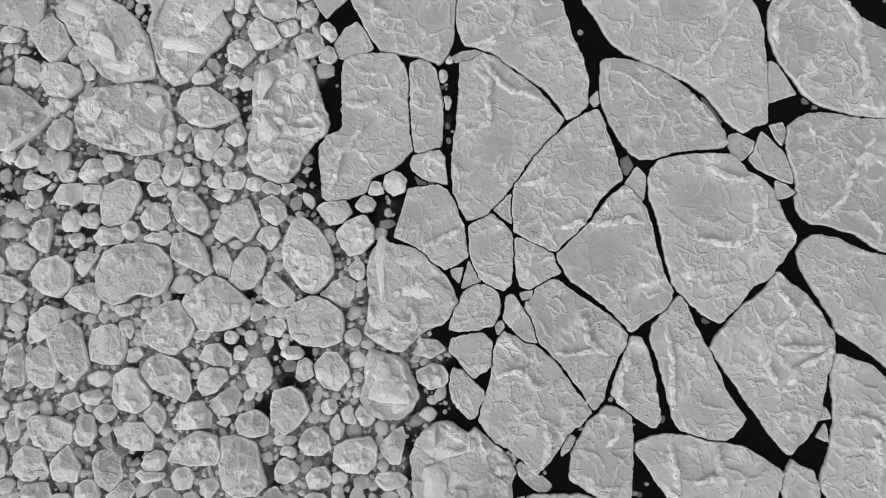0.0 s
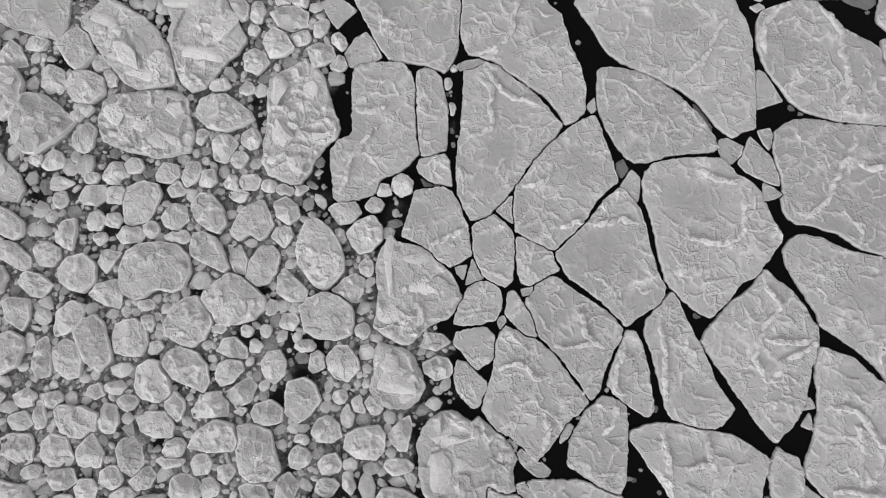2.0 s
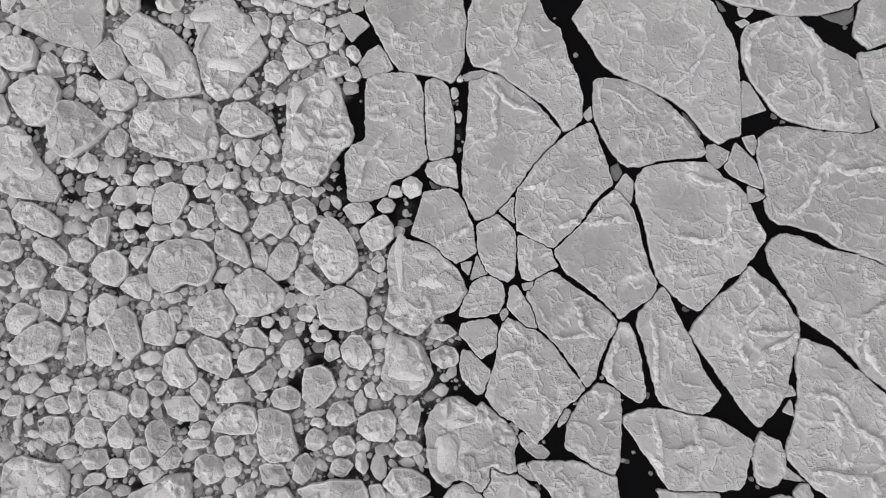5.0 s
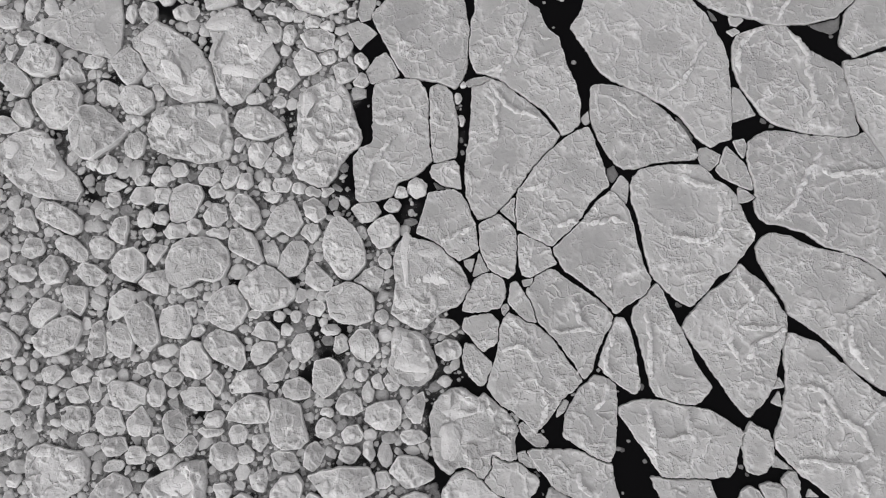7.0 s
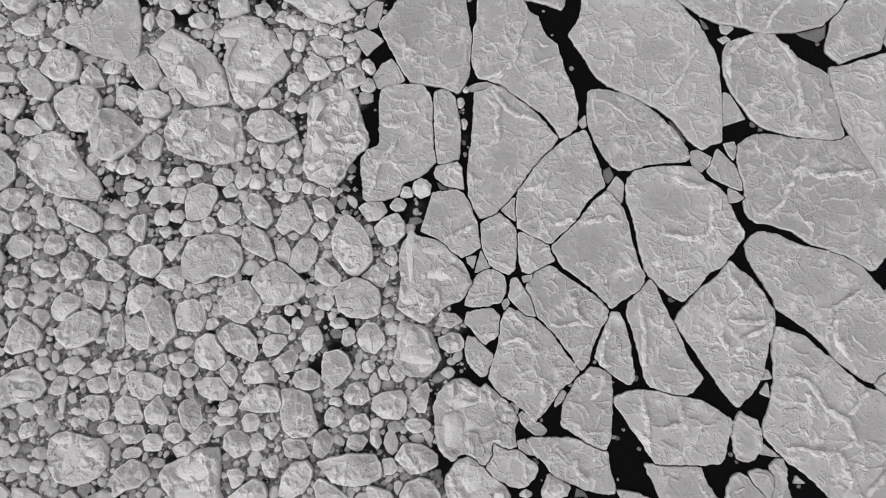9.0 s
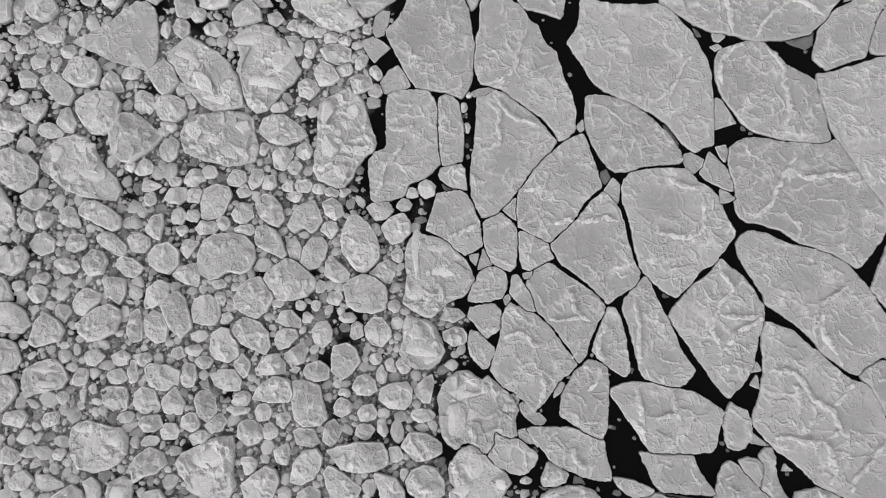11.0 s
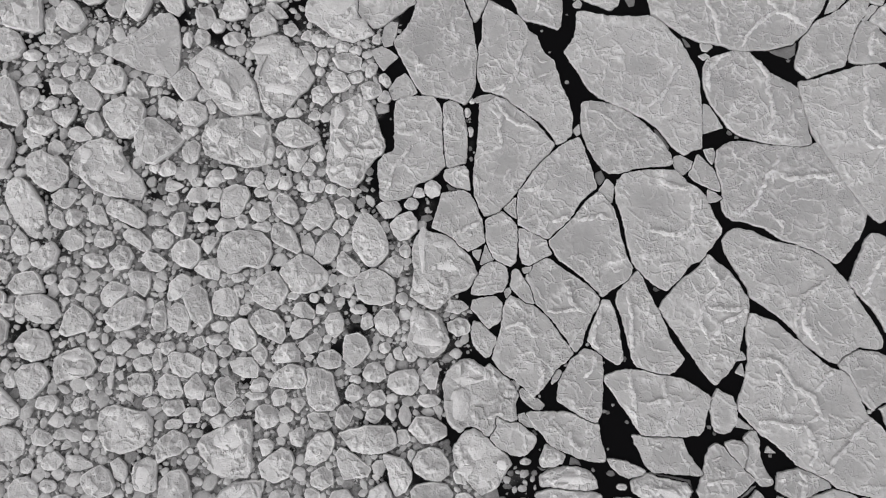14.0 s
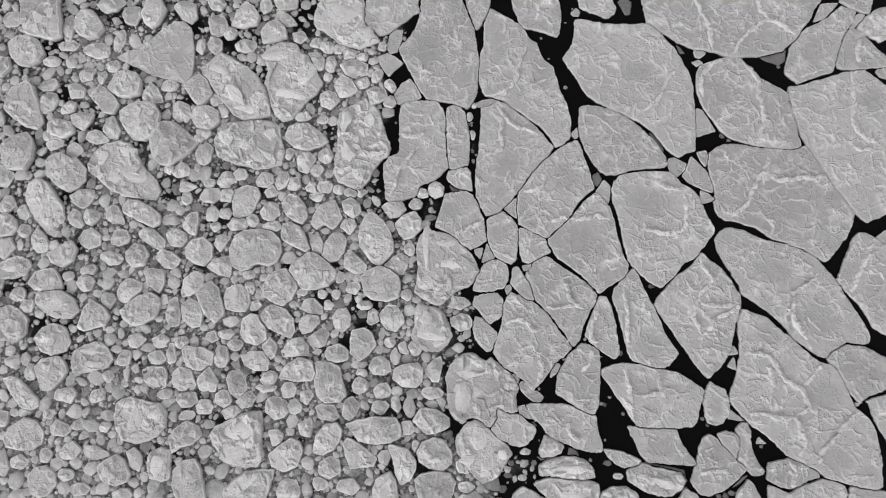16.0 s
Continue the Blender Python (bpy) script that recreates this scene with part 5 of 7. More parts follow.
pebble(18.13, 1.85, 0.29, 0.23, -0.00)
pebble(14.38, -4.93, 0.28, 0.29, -0.00)
pebble(22.39, 28.15, 0.19, 0.19, -0.00)
pebble(22.44, 27.27, 0.18, 0.19, -0.00)
pebble(33.84, 25.81, 0.24, 0.19, -0.00)
pebble(34.63, 24.79, 0.24, 0.19, -0.00)
pebble(22.53, -12.00, 0.16, 0.17, -0.00)
pebble(37.51, -4.57, 0.22, 0.17, -0.00)
pebble(27.51, -14.07, 0.16, 0.17, -0.00)
pebble(38.21, -13.15, 0.27, 0.33, -0.00)
pebble(0.14, 23.18, 0.31, 0.32, -0.00)
pebble(0.42, 22.05, 0.43, 0.31, -0.00)
pebble(17.78, 33.09, 0.19, 0.26, -0.00)

# ---- the rubble field: blocks, pebbles and hummocks ----
block([(-52.08, 37.14), (-51.03, 33.69), (-50.29, 31.89), (-47.10, 31.08), (-46.25, 31.43), (-46.30, 33.23), (-46.85, 35.38), (-46.83, 36.98)])
pebble(-45.64, 32.64, 0.92, 1.60, 0.09)
block([(-45.16, 33.91), (-44.24, 34.91), (-42.86, 34.58), (-41.87, 33.26), (-41.38, 32.23), (-42.10, 31.30), (-43.22, 31.11), (-44.28, 31.72), (-44.90, 32.59)])
pebble(-41.01, 35.55, 1.58, 1.01, -0.00)
pebble(-39.62, 30.78, 0.58, 1.45, -0.17)
floe([(-39.70, 28.84), (-37.63, 29.87), (-35.79, 30.99), (-34.59, 32.21), (-33.33, 33.03), (-32.32, 33.00), (-31.47, 32.11), (-31.01, 29.99), (-30.88, 27.91), (-31.04, 26.40), (-31.85, 25.51), (-33.49, 25.89), (-35.46, 26.63), (-38.66, 28.22)],
     (0, (-38.49, 28.81), (-36.29, 29.44), (-34.43, 30.43), (-32.57, 31.42)),
     bare=[(-32.68, 28.31, 1.15, 1.41)], label="wedge-shaped flat slab of pale ice tilted in the rubble")
pebble(-35.88, 34.33, 1.31, 1.73, -0.00)
pebble(-38.47, 34.05, 1.05, 1.20, -0.00)
block([(-33.48, 34.62), (-32.53, 35.70), (-31.15, 35.29), (-30.84, 33.46), (-31.48, 32.74), (-32.60, 33.35)])
pebble(-28.44, 32.56, 1.03, 1.32, -0.00)
pebble(-26.96, 31.40, 0.84, 0.79, -0.00)
pebble(-28.62, 30.06, 0.77, 1.18, 0.35)
pebble(-30.22, 29.96, 0.51, 1.05, -0.00)
block([(-52.40, 30.95), (-51.41, 31.65), (-49.75, 31.68), (-48.81, 31.08), (-47.97, 29.42), (-48.41, 28.50), (-49.67, 27.96), (-51.03, 28.28), (-51.97, 29.50)])
pebble(-52.79, 28.17, 1.04, 1.32, -0.00)
pebble(-52.32, 33.96, 1.19, 1.08, -0.00)
pebble(-45.41, 30.39, 1.17, 0.66, -0.00)
pebble(-47.15, 28.50, 0.91, 0.59, -0.00)
pebble(-44.87, 28.30, 0.58, 0.59, -0.00)
pebble(-41.98, 29.74, 1.55, 0.92, -0.09)
pebble(-43.00, 26.88, 1.09, 0.85, 0.17)
pebble(-41.16, 26.42, 0.51, 0.78, -0.00)
pebble(-40.01, 27.82, 0.77, 0.79, -0.00)
pebble(-47.18, 25.76, 1.16, 0.79, -0.00)
pebble(-43.89, 24.86, 0.90, 1.17, 0.52)
block([(-40.33, 25.10), (-39.64, 26.96), (-38.34, 27.14), (-37.13, 26.76), (-36.59, 25.70), (-36.61, 24.31), (-37.75, 23.85), (-39.06, 24.02), (-39.89, 24.59)])
block([(-42.34, 24.99), (-41.05, 25.31), (-39.80, 24.45), (-38.91, 23.06), (-39.48, 22.03), (-40.49, 22.18), (-42.41, 24.27)])
block([(-51.83, 24.06), (-51.33, 25.43), (-49.44, 26.07), (-48.56, 25.35), (-47.27, 21.27), (-47.84, 20.38), (-49.20, 20.81), (-50.93, 21.99), (-51.83, 23.03)])
pebble(-47.01, 23.60, 1.02, 1.30, -0.00)
block([(-44.28, 22.02), (-43.00, 22.28), (-41.68, 22.16), (-41.90, 21.12), (-42.79, 20.12), (-43.84, 20.82)])
pebble(-44.64, 22.87, 0.89, 0.65, 0.44)
pebble(-45.35, 20.56, 1.52, 1.16, -0.35)
pebble(-46.52, 19.74, 0.63, 0.64, -0.00)
block([(-35.69, 25.71), (-34.76, 24.99), (-34.07, 23.38), (-35.18, 23.24), (-36.37, 23.43), (-36.28, 24.68)])
block([(-38.94, 22.41), (-37.71, 23.07), (-36.77, 23.38), (-35.02, 23.20), (-34.21, 21.95), (-34.28, 20.28), (-34.85, 19.29), (-35.77, 18.77), (-37.08, 19.01), (-38.14, 20.36), (-38.73, 21.37)])
block([(-33.00, 23.13), (-32.15, 23.40), (-31.21, 22.89), (-30.75, 21.85), (-31.21, 20.83), (-32.20, 20.85), (-32.90, 21.55)])
block([(-30.83, 21.52), (-30.11, 22.54), (-28.83, 22.65), (-27.83, 22.14), (-27.56, 20.77), (-28.67, 19.91), (-29.98, 20.14)])
block([(-31.89, 25.23), (-30.21, 26.58), (-29.30, 25.86), (-28.56, 24.13), (-29.14, 23.11), (-29.78, 22.57), (-30.48, 23.14)])
block([(-35.01, 18.68), (-34.66, 20.00), (-33.76, 20.78), (-32.47, 20.82), (-31.47, 20.06), (-29.79, 18.42), (-30.67, 17.24), (-32.76, 15.86), (-33.73, 16.02), (-34.62, 16.82), (-34.95, 17.88)])
block([(-40.51, 20.10), (-40.12, 21.46), (-39.46, 21.79), (-38.53, 20.07), (-38.91, 19.05), (-39.79, 19.27)])
pebble(-41.02, 19.34, 1.13, 0.77, -0.00)
block([(-51.77, 18.43), (-51.25, 19.43), (-50.04, 20.07), (-49.08, 20.24), (-48.33, 19.35), (-47.89, 18.34), (-47.87, 17.02), (-48.58, 15.85), (-50.16, 15.75), (-51.21, 16.43)])
pebble(-45.81, 18.93, 1.01, 0.90, 0.35)
pebble(-43.51, 17.90, 1.00, 0.77, -0.35)
block([(-46.24, 16.68), (-45.66, 17.35), (-44.41, 17.65), (-43.07, 16.96), (-42.00, 15.76), (-42.00, 14.45), (-42.57, 13.67), (-43.66, 13.18), (-44.67, 13.72), (-46.06, 15.04)])
hummock([(-41.82, 16.25), (-41.31, 17.54), (-40.14, 18.50), (-38.60, 18.92), (-37.43, 18.63), (-36.59, 17.56), (-36.01, 16.45), (-35.31, 15.48), (-34.17, 14.30), (-33.66, 13.20), (-34.02, 12.11), (-35.59, 12.27), (-37.46, 12.62), (-39.06, 13.29), (-41.55, 15.45)],
        chunks=[(-38.55, 14.76, 0.74, 0.87, -0.35), (-36.52, 14.85, 1.36, 1.11, -0.00), (-40.32, 17.18, 0.75, 0.87, -0.00), (-37.55, 17.57, 1.12, 0.75, -0.00)])
pebble(-29.02, 17.11, 0.87, 1.14, -0.44)
hummock([(-28.14, 18.51), (-27.77, 19.95), (-26.86, 20.66), (-23.43, 20.91), (-21.54, 20.66), (-20.88, 19.98), (-20.64, 18.34), (-20.28, 17.03), (-20.56, 15.74), (-21.66, 15.44), (-23.20, 15.28), (-26.32, 16.18), (-27.61, 16.86)],
        chunks=[(-24.23, 17.90, 1.61, 0.74, -0.61), (-23.26, 16.78, 1.23, 0.62, -0.35), (-21.80, 19.01, 0.87, 0.74, -0.00), (-26.76, 18.80, 0.99, 0.75, -1.57), (-22.35, 17.08, 1.36, 0.49, -0.52)])
hummock([(-29.97, 27.35), (-28.86, 28.22), (-27.94, 29.10), (-26.93, 28.66), (-24.63, 27.09), (-23.63, 26.04), (-22.75, 24.66), (-22.24, 22.97), (-22.00, 21.42), (-23.43, 20.98), (-25.01, 21.02), (-26.18, 21.71), (-29.15, 25.47), (-29.85, 26.51)],
        chunks=[(-28.13, 26.82, 1.27, 1.40, -0.52), (-26.09, 24.06, 1.89, 0.76, -0.96), (-24.42, 22.02, 1.75, 0.63, -0.17)],
     bare=[(-24.56, 25.03, 1.14, 1.77)])
hummock([(-22.85, 29.08), (-21.91, 29.89), (-20.63, 30.21), (-19.32, 29.82), (-18.98, 28.98), (-18.01, 28.40), (-16.22, 24.94), (-16.95, 23.81), (-17.87, 23.16), (-18.77, 21.86), (-19.68, 20.89), (-20.63, 20.71), (-21.42, 21.27), (-22.52, 23.96), (-22.83, 25.32), (-22.44, 26.66), (-22.94, 28.03)],
        chunks=[(-20.90, 28.67, 1.91, 1.15, -0.00), (-19.79, 23.70, 1.57, 0.75, -0.17), (-18.29, 26.21, 1.39, 1.26, -0.00)])
block([(-26.86, 32.28), (-26.30, 34.07), (-25.34, 35.13), (-24.30, 34.59), (-23.59, 33.27), (-23.89, 32.39), (-25.51, 32.01)])
pebble(-25.09, 29.82, 1.15, 0.78, -0.00)
block([(-23.22, 30.07), (-23.48, 31.52), (-22.67, 32.57), (-21.68, 32.90), (-20.64, 31.80), (-20.41, 30.70), (-21.58, 30.22)])
block([(-22.07, 33.21), (-21.75, 34.10), (-20.73, 33.79), (-19.72, 32.83), (-19.37, 32.28), (-20.38, 32.07), (-21.18, 32.31)])
pebble(-19.05, 30.69, 0.90, 0.65, -0.17)
pebble(-20.67, 35.09, 1.30, 1.06, -0.00)
pebble(-23.05, 34.80, 0.65, 0.99, -0.00)
hummock([(-17.53, 32.38), (-17.37, 33.79), (-16.63, 35.77), (-12.07, 35.63), (-11.66, 34.32), (-11.71, 32.22), (-9.97, 30.08), (-11.07, 29.53), (-12.34, 29.09), (-13.62, 29.47), (-14.59, 29.84), (-15.24, 30.55), (-16.21, 31.27), (-17.18, 31.79)],
        chunks=[(-14.64, 33.70, 2.19, 1.29, -0.00), (-12.04, 30.83, 1.27, 1.27, -0.00), (-13.82, 30.54, 0.96, 0.64, -0.00)])
plate([(-8.89, 30.75), (-8.43, 31.45), (-7.44, 31.27), (-7.56, 30.01), (-8.02, 28.77), (-8.87, 28.51), (-9.21, 29.37)])
pebble(-9.62, 29.38, 0.57, 0.52, -0.00)
pebble(-15.84, 29.42, 0.89, 0.65, -0.52)
plate([(-10.27, 28.04), (-9.17, 28.58), (-8.21, 28.00), (-7.44, 27.28), (-8.98, 25.80), (-9.64, 26.64)])
block([(-18.09, 28.82), (-17.08, 28.95), (-16.07, 27.87), (-16.25, 26.81), (-17.05, 26.47), (-17.74, 27.53)])
block([(-14.45, 27.13), (-13.61, 27.83), (-12.31, 27.80), (-11.33, 27.27), (-11.45, 26.00), (-12.62, 25.61), (-13.79, 26.05)])
block([(-15.04, 24.78), (-14.20, 26.02), (-13.21, 25.44), (-12.36, 24.03), (-13.20, 23.48), (-14.49, 23.39)])
pebble(-10.24, 25.86, 0.56, 0.90, -0.52)
block([(-11.39, 24.04), (-10.42, 24.57), (-9.44, 24.34), (-9.12, 23.28), (-9.95, 22.60), (-11.05, 22.30)])
plate([(-8.45, 23.61), (-7.50, 24.94), (-6.66, 25.39), (-6.02, 24.56), (-5.41, 23.19), (-6.36, 22.53), (-7.94, 22.44)])
block([(-16.70, 23.84), (-15.73, 24.31), (-14.74, 23.80), (-14.41, 22.89), (-15.36, 21.94), (-16.48, 22.45)])
block([(-20.32, 19.30), (-20.02, 20.17), (-19.07, 20.49), (-17.80, 20.39), (-15.89, 18.90), (-15.56, 18.20), (-16.50, 17.67), (-17.74, 17.24), (-19.31, 17.61), (-20.29, 18.63)])
hummock([(-14.46, 21.46), (-13.52, 22.10), (-11.34, 23.24), (-10.69, 22.69), (-10.06, 21.67), (-9.13, 18.39), (-8.69, 17.27), (-9.13, 16.43), (-9.92, 15.81), (-10.64, 14.88), (-11.12, 13.75), (-11.85, 12.88), (-12.78, 12.90), (-14.32, 13.69), (-14.95, 14.67), (-14.86, 16.27), (-14.52, 17.86), (-14.56, 19.81)],
        (-13.73, 20.38, 0.92, 1.15),
        (-11.01, 20.50, 0.69, 0.81),
        chunks=[(-12.66, 18.33, 0.74, 0.62, -0.00), (-13.13, 16.74, 1.35, 0.80, -1.40), (-10.07, 16.47, 0.98, 0.73, -0.00), (-14.02, 14.97, 0.61, 0.49, -0.00), (-12.18, 14.42, 0.85, 0.61, -1.05)])
pebble(-18.46, 21.21, 0.93, 0.51, -0.00)
pebble(-18.01, 16.02, 1.10, 1.13, -0.00)
pebble(-8.85, 22.75, 0.75, 0.63, -0.00)
pebble(-15.48, 27.36, 0.63, 1.03, -0.00)
pebble(-15.76, 25.81, 0.50, 0.51, -0.00)
block([(-48.31, 12.89), (-47.82, 14.17), (-46.92, 14.81), (-45.88, 14.14), (-44.81, 12.84), (-44.06, 11.56), (-43.80, 10.28), (-44.10, 9.03), (-44.66, 8.21), (-45.68, 8.73), (-46.74, 10.00), (-48.01, 11.91)])
block([(-43.66, 12.79), (-42.45, 13.44), (-40.86, 13.39), (-40.79, 12.71), (-41.33, 11.76), (-41.93, 11.32), (-42.95, 11.91)])
block([(-37.70, 11.41), (-37.12, 12.19), (-35.85, 12.04), (-34.56, 11.38), (-33.38, 10.40), (-33.31, 9.42), (-34.11, 8.98), (-37.45, 10.74)])
block([(-39.27, 10.50), (-38.73, 11.66), (-38.05, 11.45), (-37.53, 10.48), (-37.27, 9.50), (-38.10, 9.31), (-39.10, 9.97)])
pebble(-40.93, 10.41, 0.86, 0.87, -0.00)
block([(-43.41, 10.27), (-42.99, 11.37), (-42.16, 10.91), (-41.53, 9.61), (-42.02, 9.14), (-43.02, 9.55)])
block([(-51.43, 10.79), (-49.85, 10.89), (-48.93, 10.11), (-48.69, 9.13), (-49.26, 8.49), (-51.13, 8.35)])
pebble(-47.99, 8.94, 0.67, 0.69, -0.00)
pebble(-51.12, 15.05, 1.25, 1.40, -0.00)
pebble(-48.35, 11.00, 0.62, 0.88, -0.00)
block([(-47.12, 7.88), (-46.63, 9.34), (-45.69, 8.50), (-45.14, 7.42), (-45.50, 6.59), (-46.33, 6.53), (-46.84, 7.05)])
block([(-42.27, 8.09), (-41.71, 8.86), (-40.47, 9.03), (-39.59, 8.37), (-39.68, 7.28), (-40.90, 6.79), (-41.90, 7.44)])
block([(-35.64, 8.58), (-35.03, 9.10), (-34.07, 8.89), (-32.75, 7.62), (-32.70, 6.77), (-33.46, 6.65), (-35.40, 7.92)])
block([(-32.77, 8.20), (-32.43, 8.98), (-31.35, 8.84), (-30.51, 8.37), (-30.33, 7.53), (-30.93, 6.90), (-32.19, 7.05)])
block([(-31.03, 9.41), (-30.28, 10.35), (-29.34, 10.64), (-29.24, 9.36), (-29.49, 8.10), (-30.15, 8.29), (-30.80, 8.75)])
pebble(-37.54, 8.00, 1.09, 0.87, -0.00)
block([(-45.12, 6.32), (-42.79, 7.84), (-42.05, 6.88), (-42.24, 5.63), (-43.29, 4.90), (-44.40, 5.35)])
pebble(-49.83, 7.02, 1.10, 1.12, -0.00)
hummock([(-50.57, 4.91), (-49.88, 5.82), (-48.40, 6.29), (-47.11, 5.77), (-46.73, 5.14), (-47.24, 4.22), (-48.72, 3.82), (-50.45, 3.98)],
        chunks=[(-48.58, 5.17, 1.33, 0.61, 0.17)])
block([(-47.21, 3.33), (-46.41, 4.57), (-44.29, 4.83), (-43.56, 3.90), (-43.14, 2.64), (-44.37, 2.52), (-46.19, 2.56)])
pebble(-38.38, 5.82, 1.21, 0.74, -0.17)
block([(-36.86, 6.47), (-36.11, 7.40), (-34.83, 7.07), (-34.32, 6.11), (-34.68, 4.99), (-35.91, 4.76), (-36.60, 5.52)])
block([(-33.62, 5.78), (-33.05, 6.73), (-31.77, 6.22), (-30.79, 5.44), (-31.67, 4.50), (-32.62, 4.70)])
block([(-30.49, 6.65), (-29.81, 7.58), (-28.58, 7.86), (-27.59, 6.90), (-27.52, 5.66), (-28.40, 4.74), (-29.35, 5.06), (-30.31, 5.70)])
block([(-27.52, 7.18), (-27.13, 8.14), (-25.66, 7.90), (-26.11, 7.13), (-26.82, 6.21)])
block([(-28.34, 4.78), (-27.57, 5.42), (-26.06, 5.87), (-25.50, 4.74), (-25.64, 3.50), (-26.89, 3.81)])
block([(-34.70, 4.32), (-33.78, 4.64), (-32.53, 4.42), (-32.42, 3.06), (-32.98, 1.96), (-33.98, 2.77)])
block([(-30.79, 2.15), (-30.45, 3.36), (-29.28, 4.25), (-28.20, 3.91), (-28.54, 2.68), (-29.40, 1.79), (-30.49, 1.51)])
block([(-37.52, 2.27), (-37.17, 3.19), (-36.40, 3.67), (-34.82, 3.15), (-34.76, 2.38), (-35.60, 1.61), (-36.47, 1.02), (-37.25, 1.35)])
block([(-36.63, 0.21), (-35.07, 1.68), (-33.88, 2.08), (-32.92, 1.63), (-32.67, 0.71), (-33.07, -0.48), (-34.21, -1.17), (-35.41, -1.33), (-36.25, -0.72)])
block([(-45.68, 2.15), (-44.67, 2.57), (-43.14, 2.42), (-41.83, 1.50), (-41.22, 0.27), (-41.96, -0.46), (-43.47, -0.44), (-44.76, 0.30), (-45.59, 1.21)])
block([(-41.34, -1.37), (-40.85, -0.30), (-40.63, 0.58), (-39.77, 1.36), (-38.47, 0.56), (-37.96, -0.36), (-38.32, -1.27), (-40.67, -1.82)])
pebble(-47.92, 2.16, 0.84, 0.74, -0.00)
pebble(-46.70, 0.96, 0.72, 0.73, -0.00)
hummock([(-49.76, -2.51), (-50.16, 0.74), (-48.68, 1.02), (-47.41, 0.52), (-46.57, -0.50), (-46.52, -1.98), (-47.62, -2.84)])
block([(-30.46, 0.69), (-29.70, 1.41), (-28.74, 0.97), (-28.18, -0.23), (-28.30, -1.43), (-29.21, -1.72), (-30.18, -0.81)])
block([(-32.11, -0.18), (-31.91, 1.32), (-31.16, 1.61), (-30.56, 0.10), (-30.65, -1.39), (-31.46, -1.56)])
block([(-28.88, 1.83), (-28.32, 2.74), (-27.41, 3.15), (-26.74, 2.40), (-26.25, 0.91), (-26.01, -0.29), (-26.89, -1.18), (-27.66, -0.58), (-28.31, 0.32)])
block([(-26.20, 1.48), (-25.93, 2.39), (-24.43, 2.80), (-23.48, 2.05), (-23.30, 0.84), (-23.69, -0.07), (-24.90, -0.06), (-25.95, 0.27)])
pebble(-40.84, 3.22, 0.96, 0.86, -0.00)
pebble(-40.67, 4.54, 0.84, 0.61, -0.00)
pebble(-38.29, 1.40, 0.71, 0.85, -0.00)
pebble(-42.72, 3.98, 0.60, 0.49, -0.00)
pebble(-30.76, 13.45, 0.98, 0.50, -0.00)
pebble(-30.68, 12.19, 0.49, 0.75, -0.00)
pebble(-28.34, 13.90, 0.61, 0.50, -0.00)
pebble(-28.13, 12.45, 1.22, 0.81, -0.00)
pebble(-27.83, 10.38, 0.73, 0.87, -0.00)
pebble(-26.44, 10.35, 0.61, 0.74, -0.00)
block([(-45.64, -2.56), (-44.86, -1.37), (-43.70, -0.92), (-42.43, -1.42), (-41.85, -2.91), (-42.19, -3.80), (-43.65, -4.25), (-44.79, -3.76)])
block([(-25.62, 10.19), (-25.71, 11.77), (-25.39, 13.05), (-24.34, 13.48), (-23.07, 13.19), (-22.72, 12.33), (-23.28, 11.07), (-23.86, 10.26), (-25.09, 9.91)])
block([(-20.35, 11.35), (-19.63, 12.31), (-18.79, 12.29), (-17.83, 11.00), (-17.49, 9.72), (-18.11, 9.09), (-19.06, 9.42), (-20.00, 10.19)])
block([(-22.74, 10.47), (-21.84, 11.61), (-20.87, 11.39), (-20.52, 10.22), (-21.44, 9.46), (-22.39, 9.80)])
block([(-23.37, 13.92), (-22.58, 14.90), (-21.48, 14.67), (-21.25, 13.73), (-21.88, 13.21), (-23.15, 13.37)])
block([(-21.22, 13.55), (-20.76, 14.85), (-19.91, 14.96), (-19.62, 14.15), (-20.03, 13.30), (-20.86, 12.87)])
block([(-17.27, 9.11), (-16.69, 10.36), (-16.10, 11.17), (-14.73, 11.70), (-13.88, 9.66), (-14.48, 8.72), (-14.93, 8.41), (-15.72, 9.03), (-16.61, 8.44)])
block([(-20.35, 7.95), (-20.26, 9.21), (-19.32, 9.33), (-18.38, 8.75), (-17.74, 7.74), (-17.22, 6.36), (-17.74, 6.03), (-20.08, 7.31)])
block([(-25.69, 6.55), (-25.14, 7.90), (-24.13, 8.51), (-22.61, 8.66), (-21.37, 8.33), (-20.42, 7.37), (-20.19, 6.13), (-20.65, 5.09), (-21.55, 4.61), (-22.75, 4.93), (-23.61, 4.35), (-24.52, 4.18), (-25.35, 4.70), (-25.64, 5.63)])
block([(-19.22, 4.64), (-18.34, 5.35), (-17.26, 6.00), (-16.22, 5.68), (-15.30, 4.87), (-14.38, 3.95), (-14.37, 3.31), (-15.26, 2.42), (-16.74, 2.03), (-17.95, 2.17), (-19.39, 4.13)])
block([(-17.53, 8.24), (-16.57, 8.23), (-15.80, 6.96), (-16.04, 5.83), (-16.88, 6.03), (-17.33, 6.97)])
block([(-15.98, 5.43), (-15.72, 6.97), (-14.82, 8.07), (-13.88, 8.05), (-13.37, 7.22), (-13.65, 5.99), (-14.24, 5.08), (-15.05, 4.90)])
block([(-13.72, 4.49), (-13.62, 5.72), (-13.11, 6.35), (-11.26, 4.48), (-11.45, 3.71), (-12.67, 3.67)])
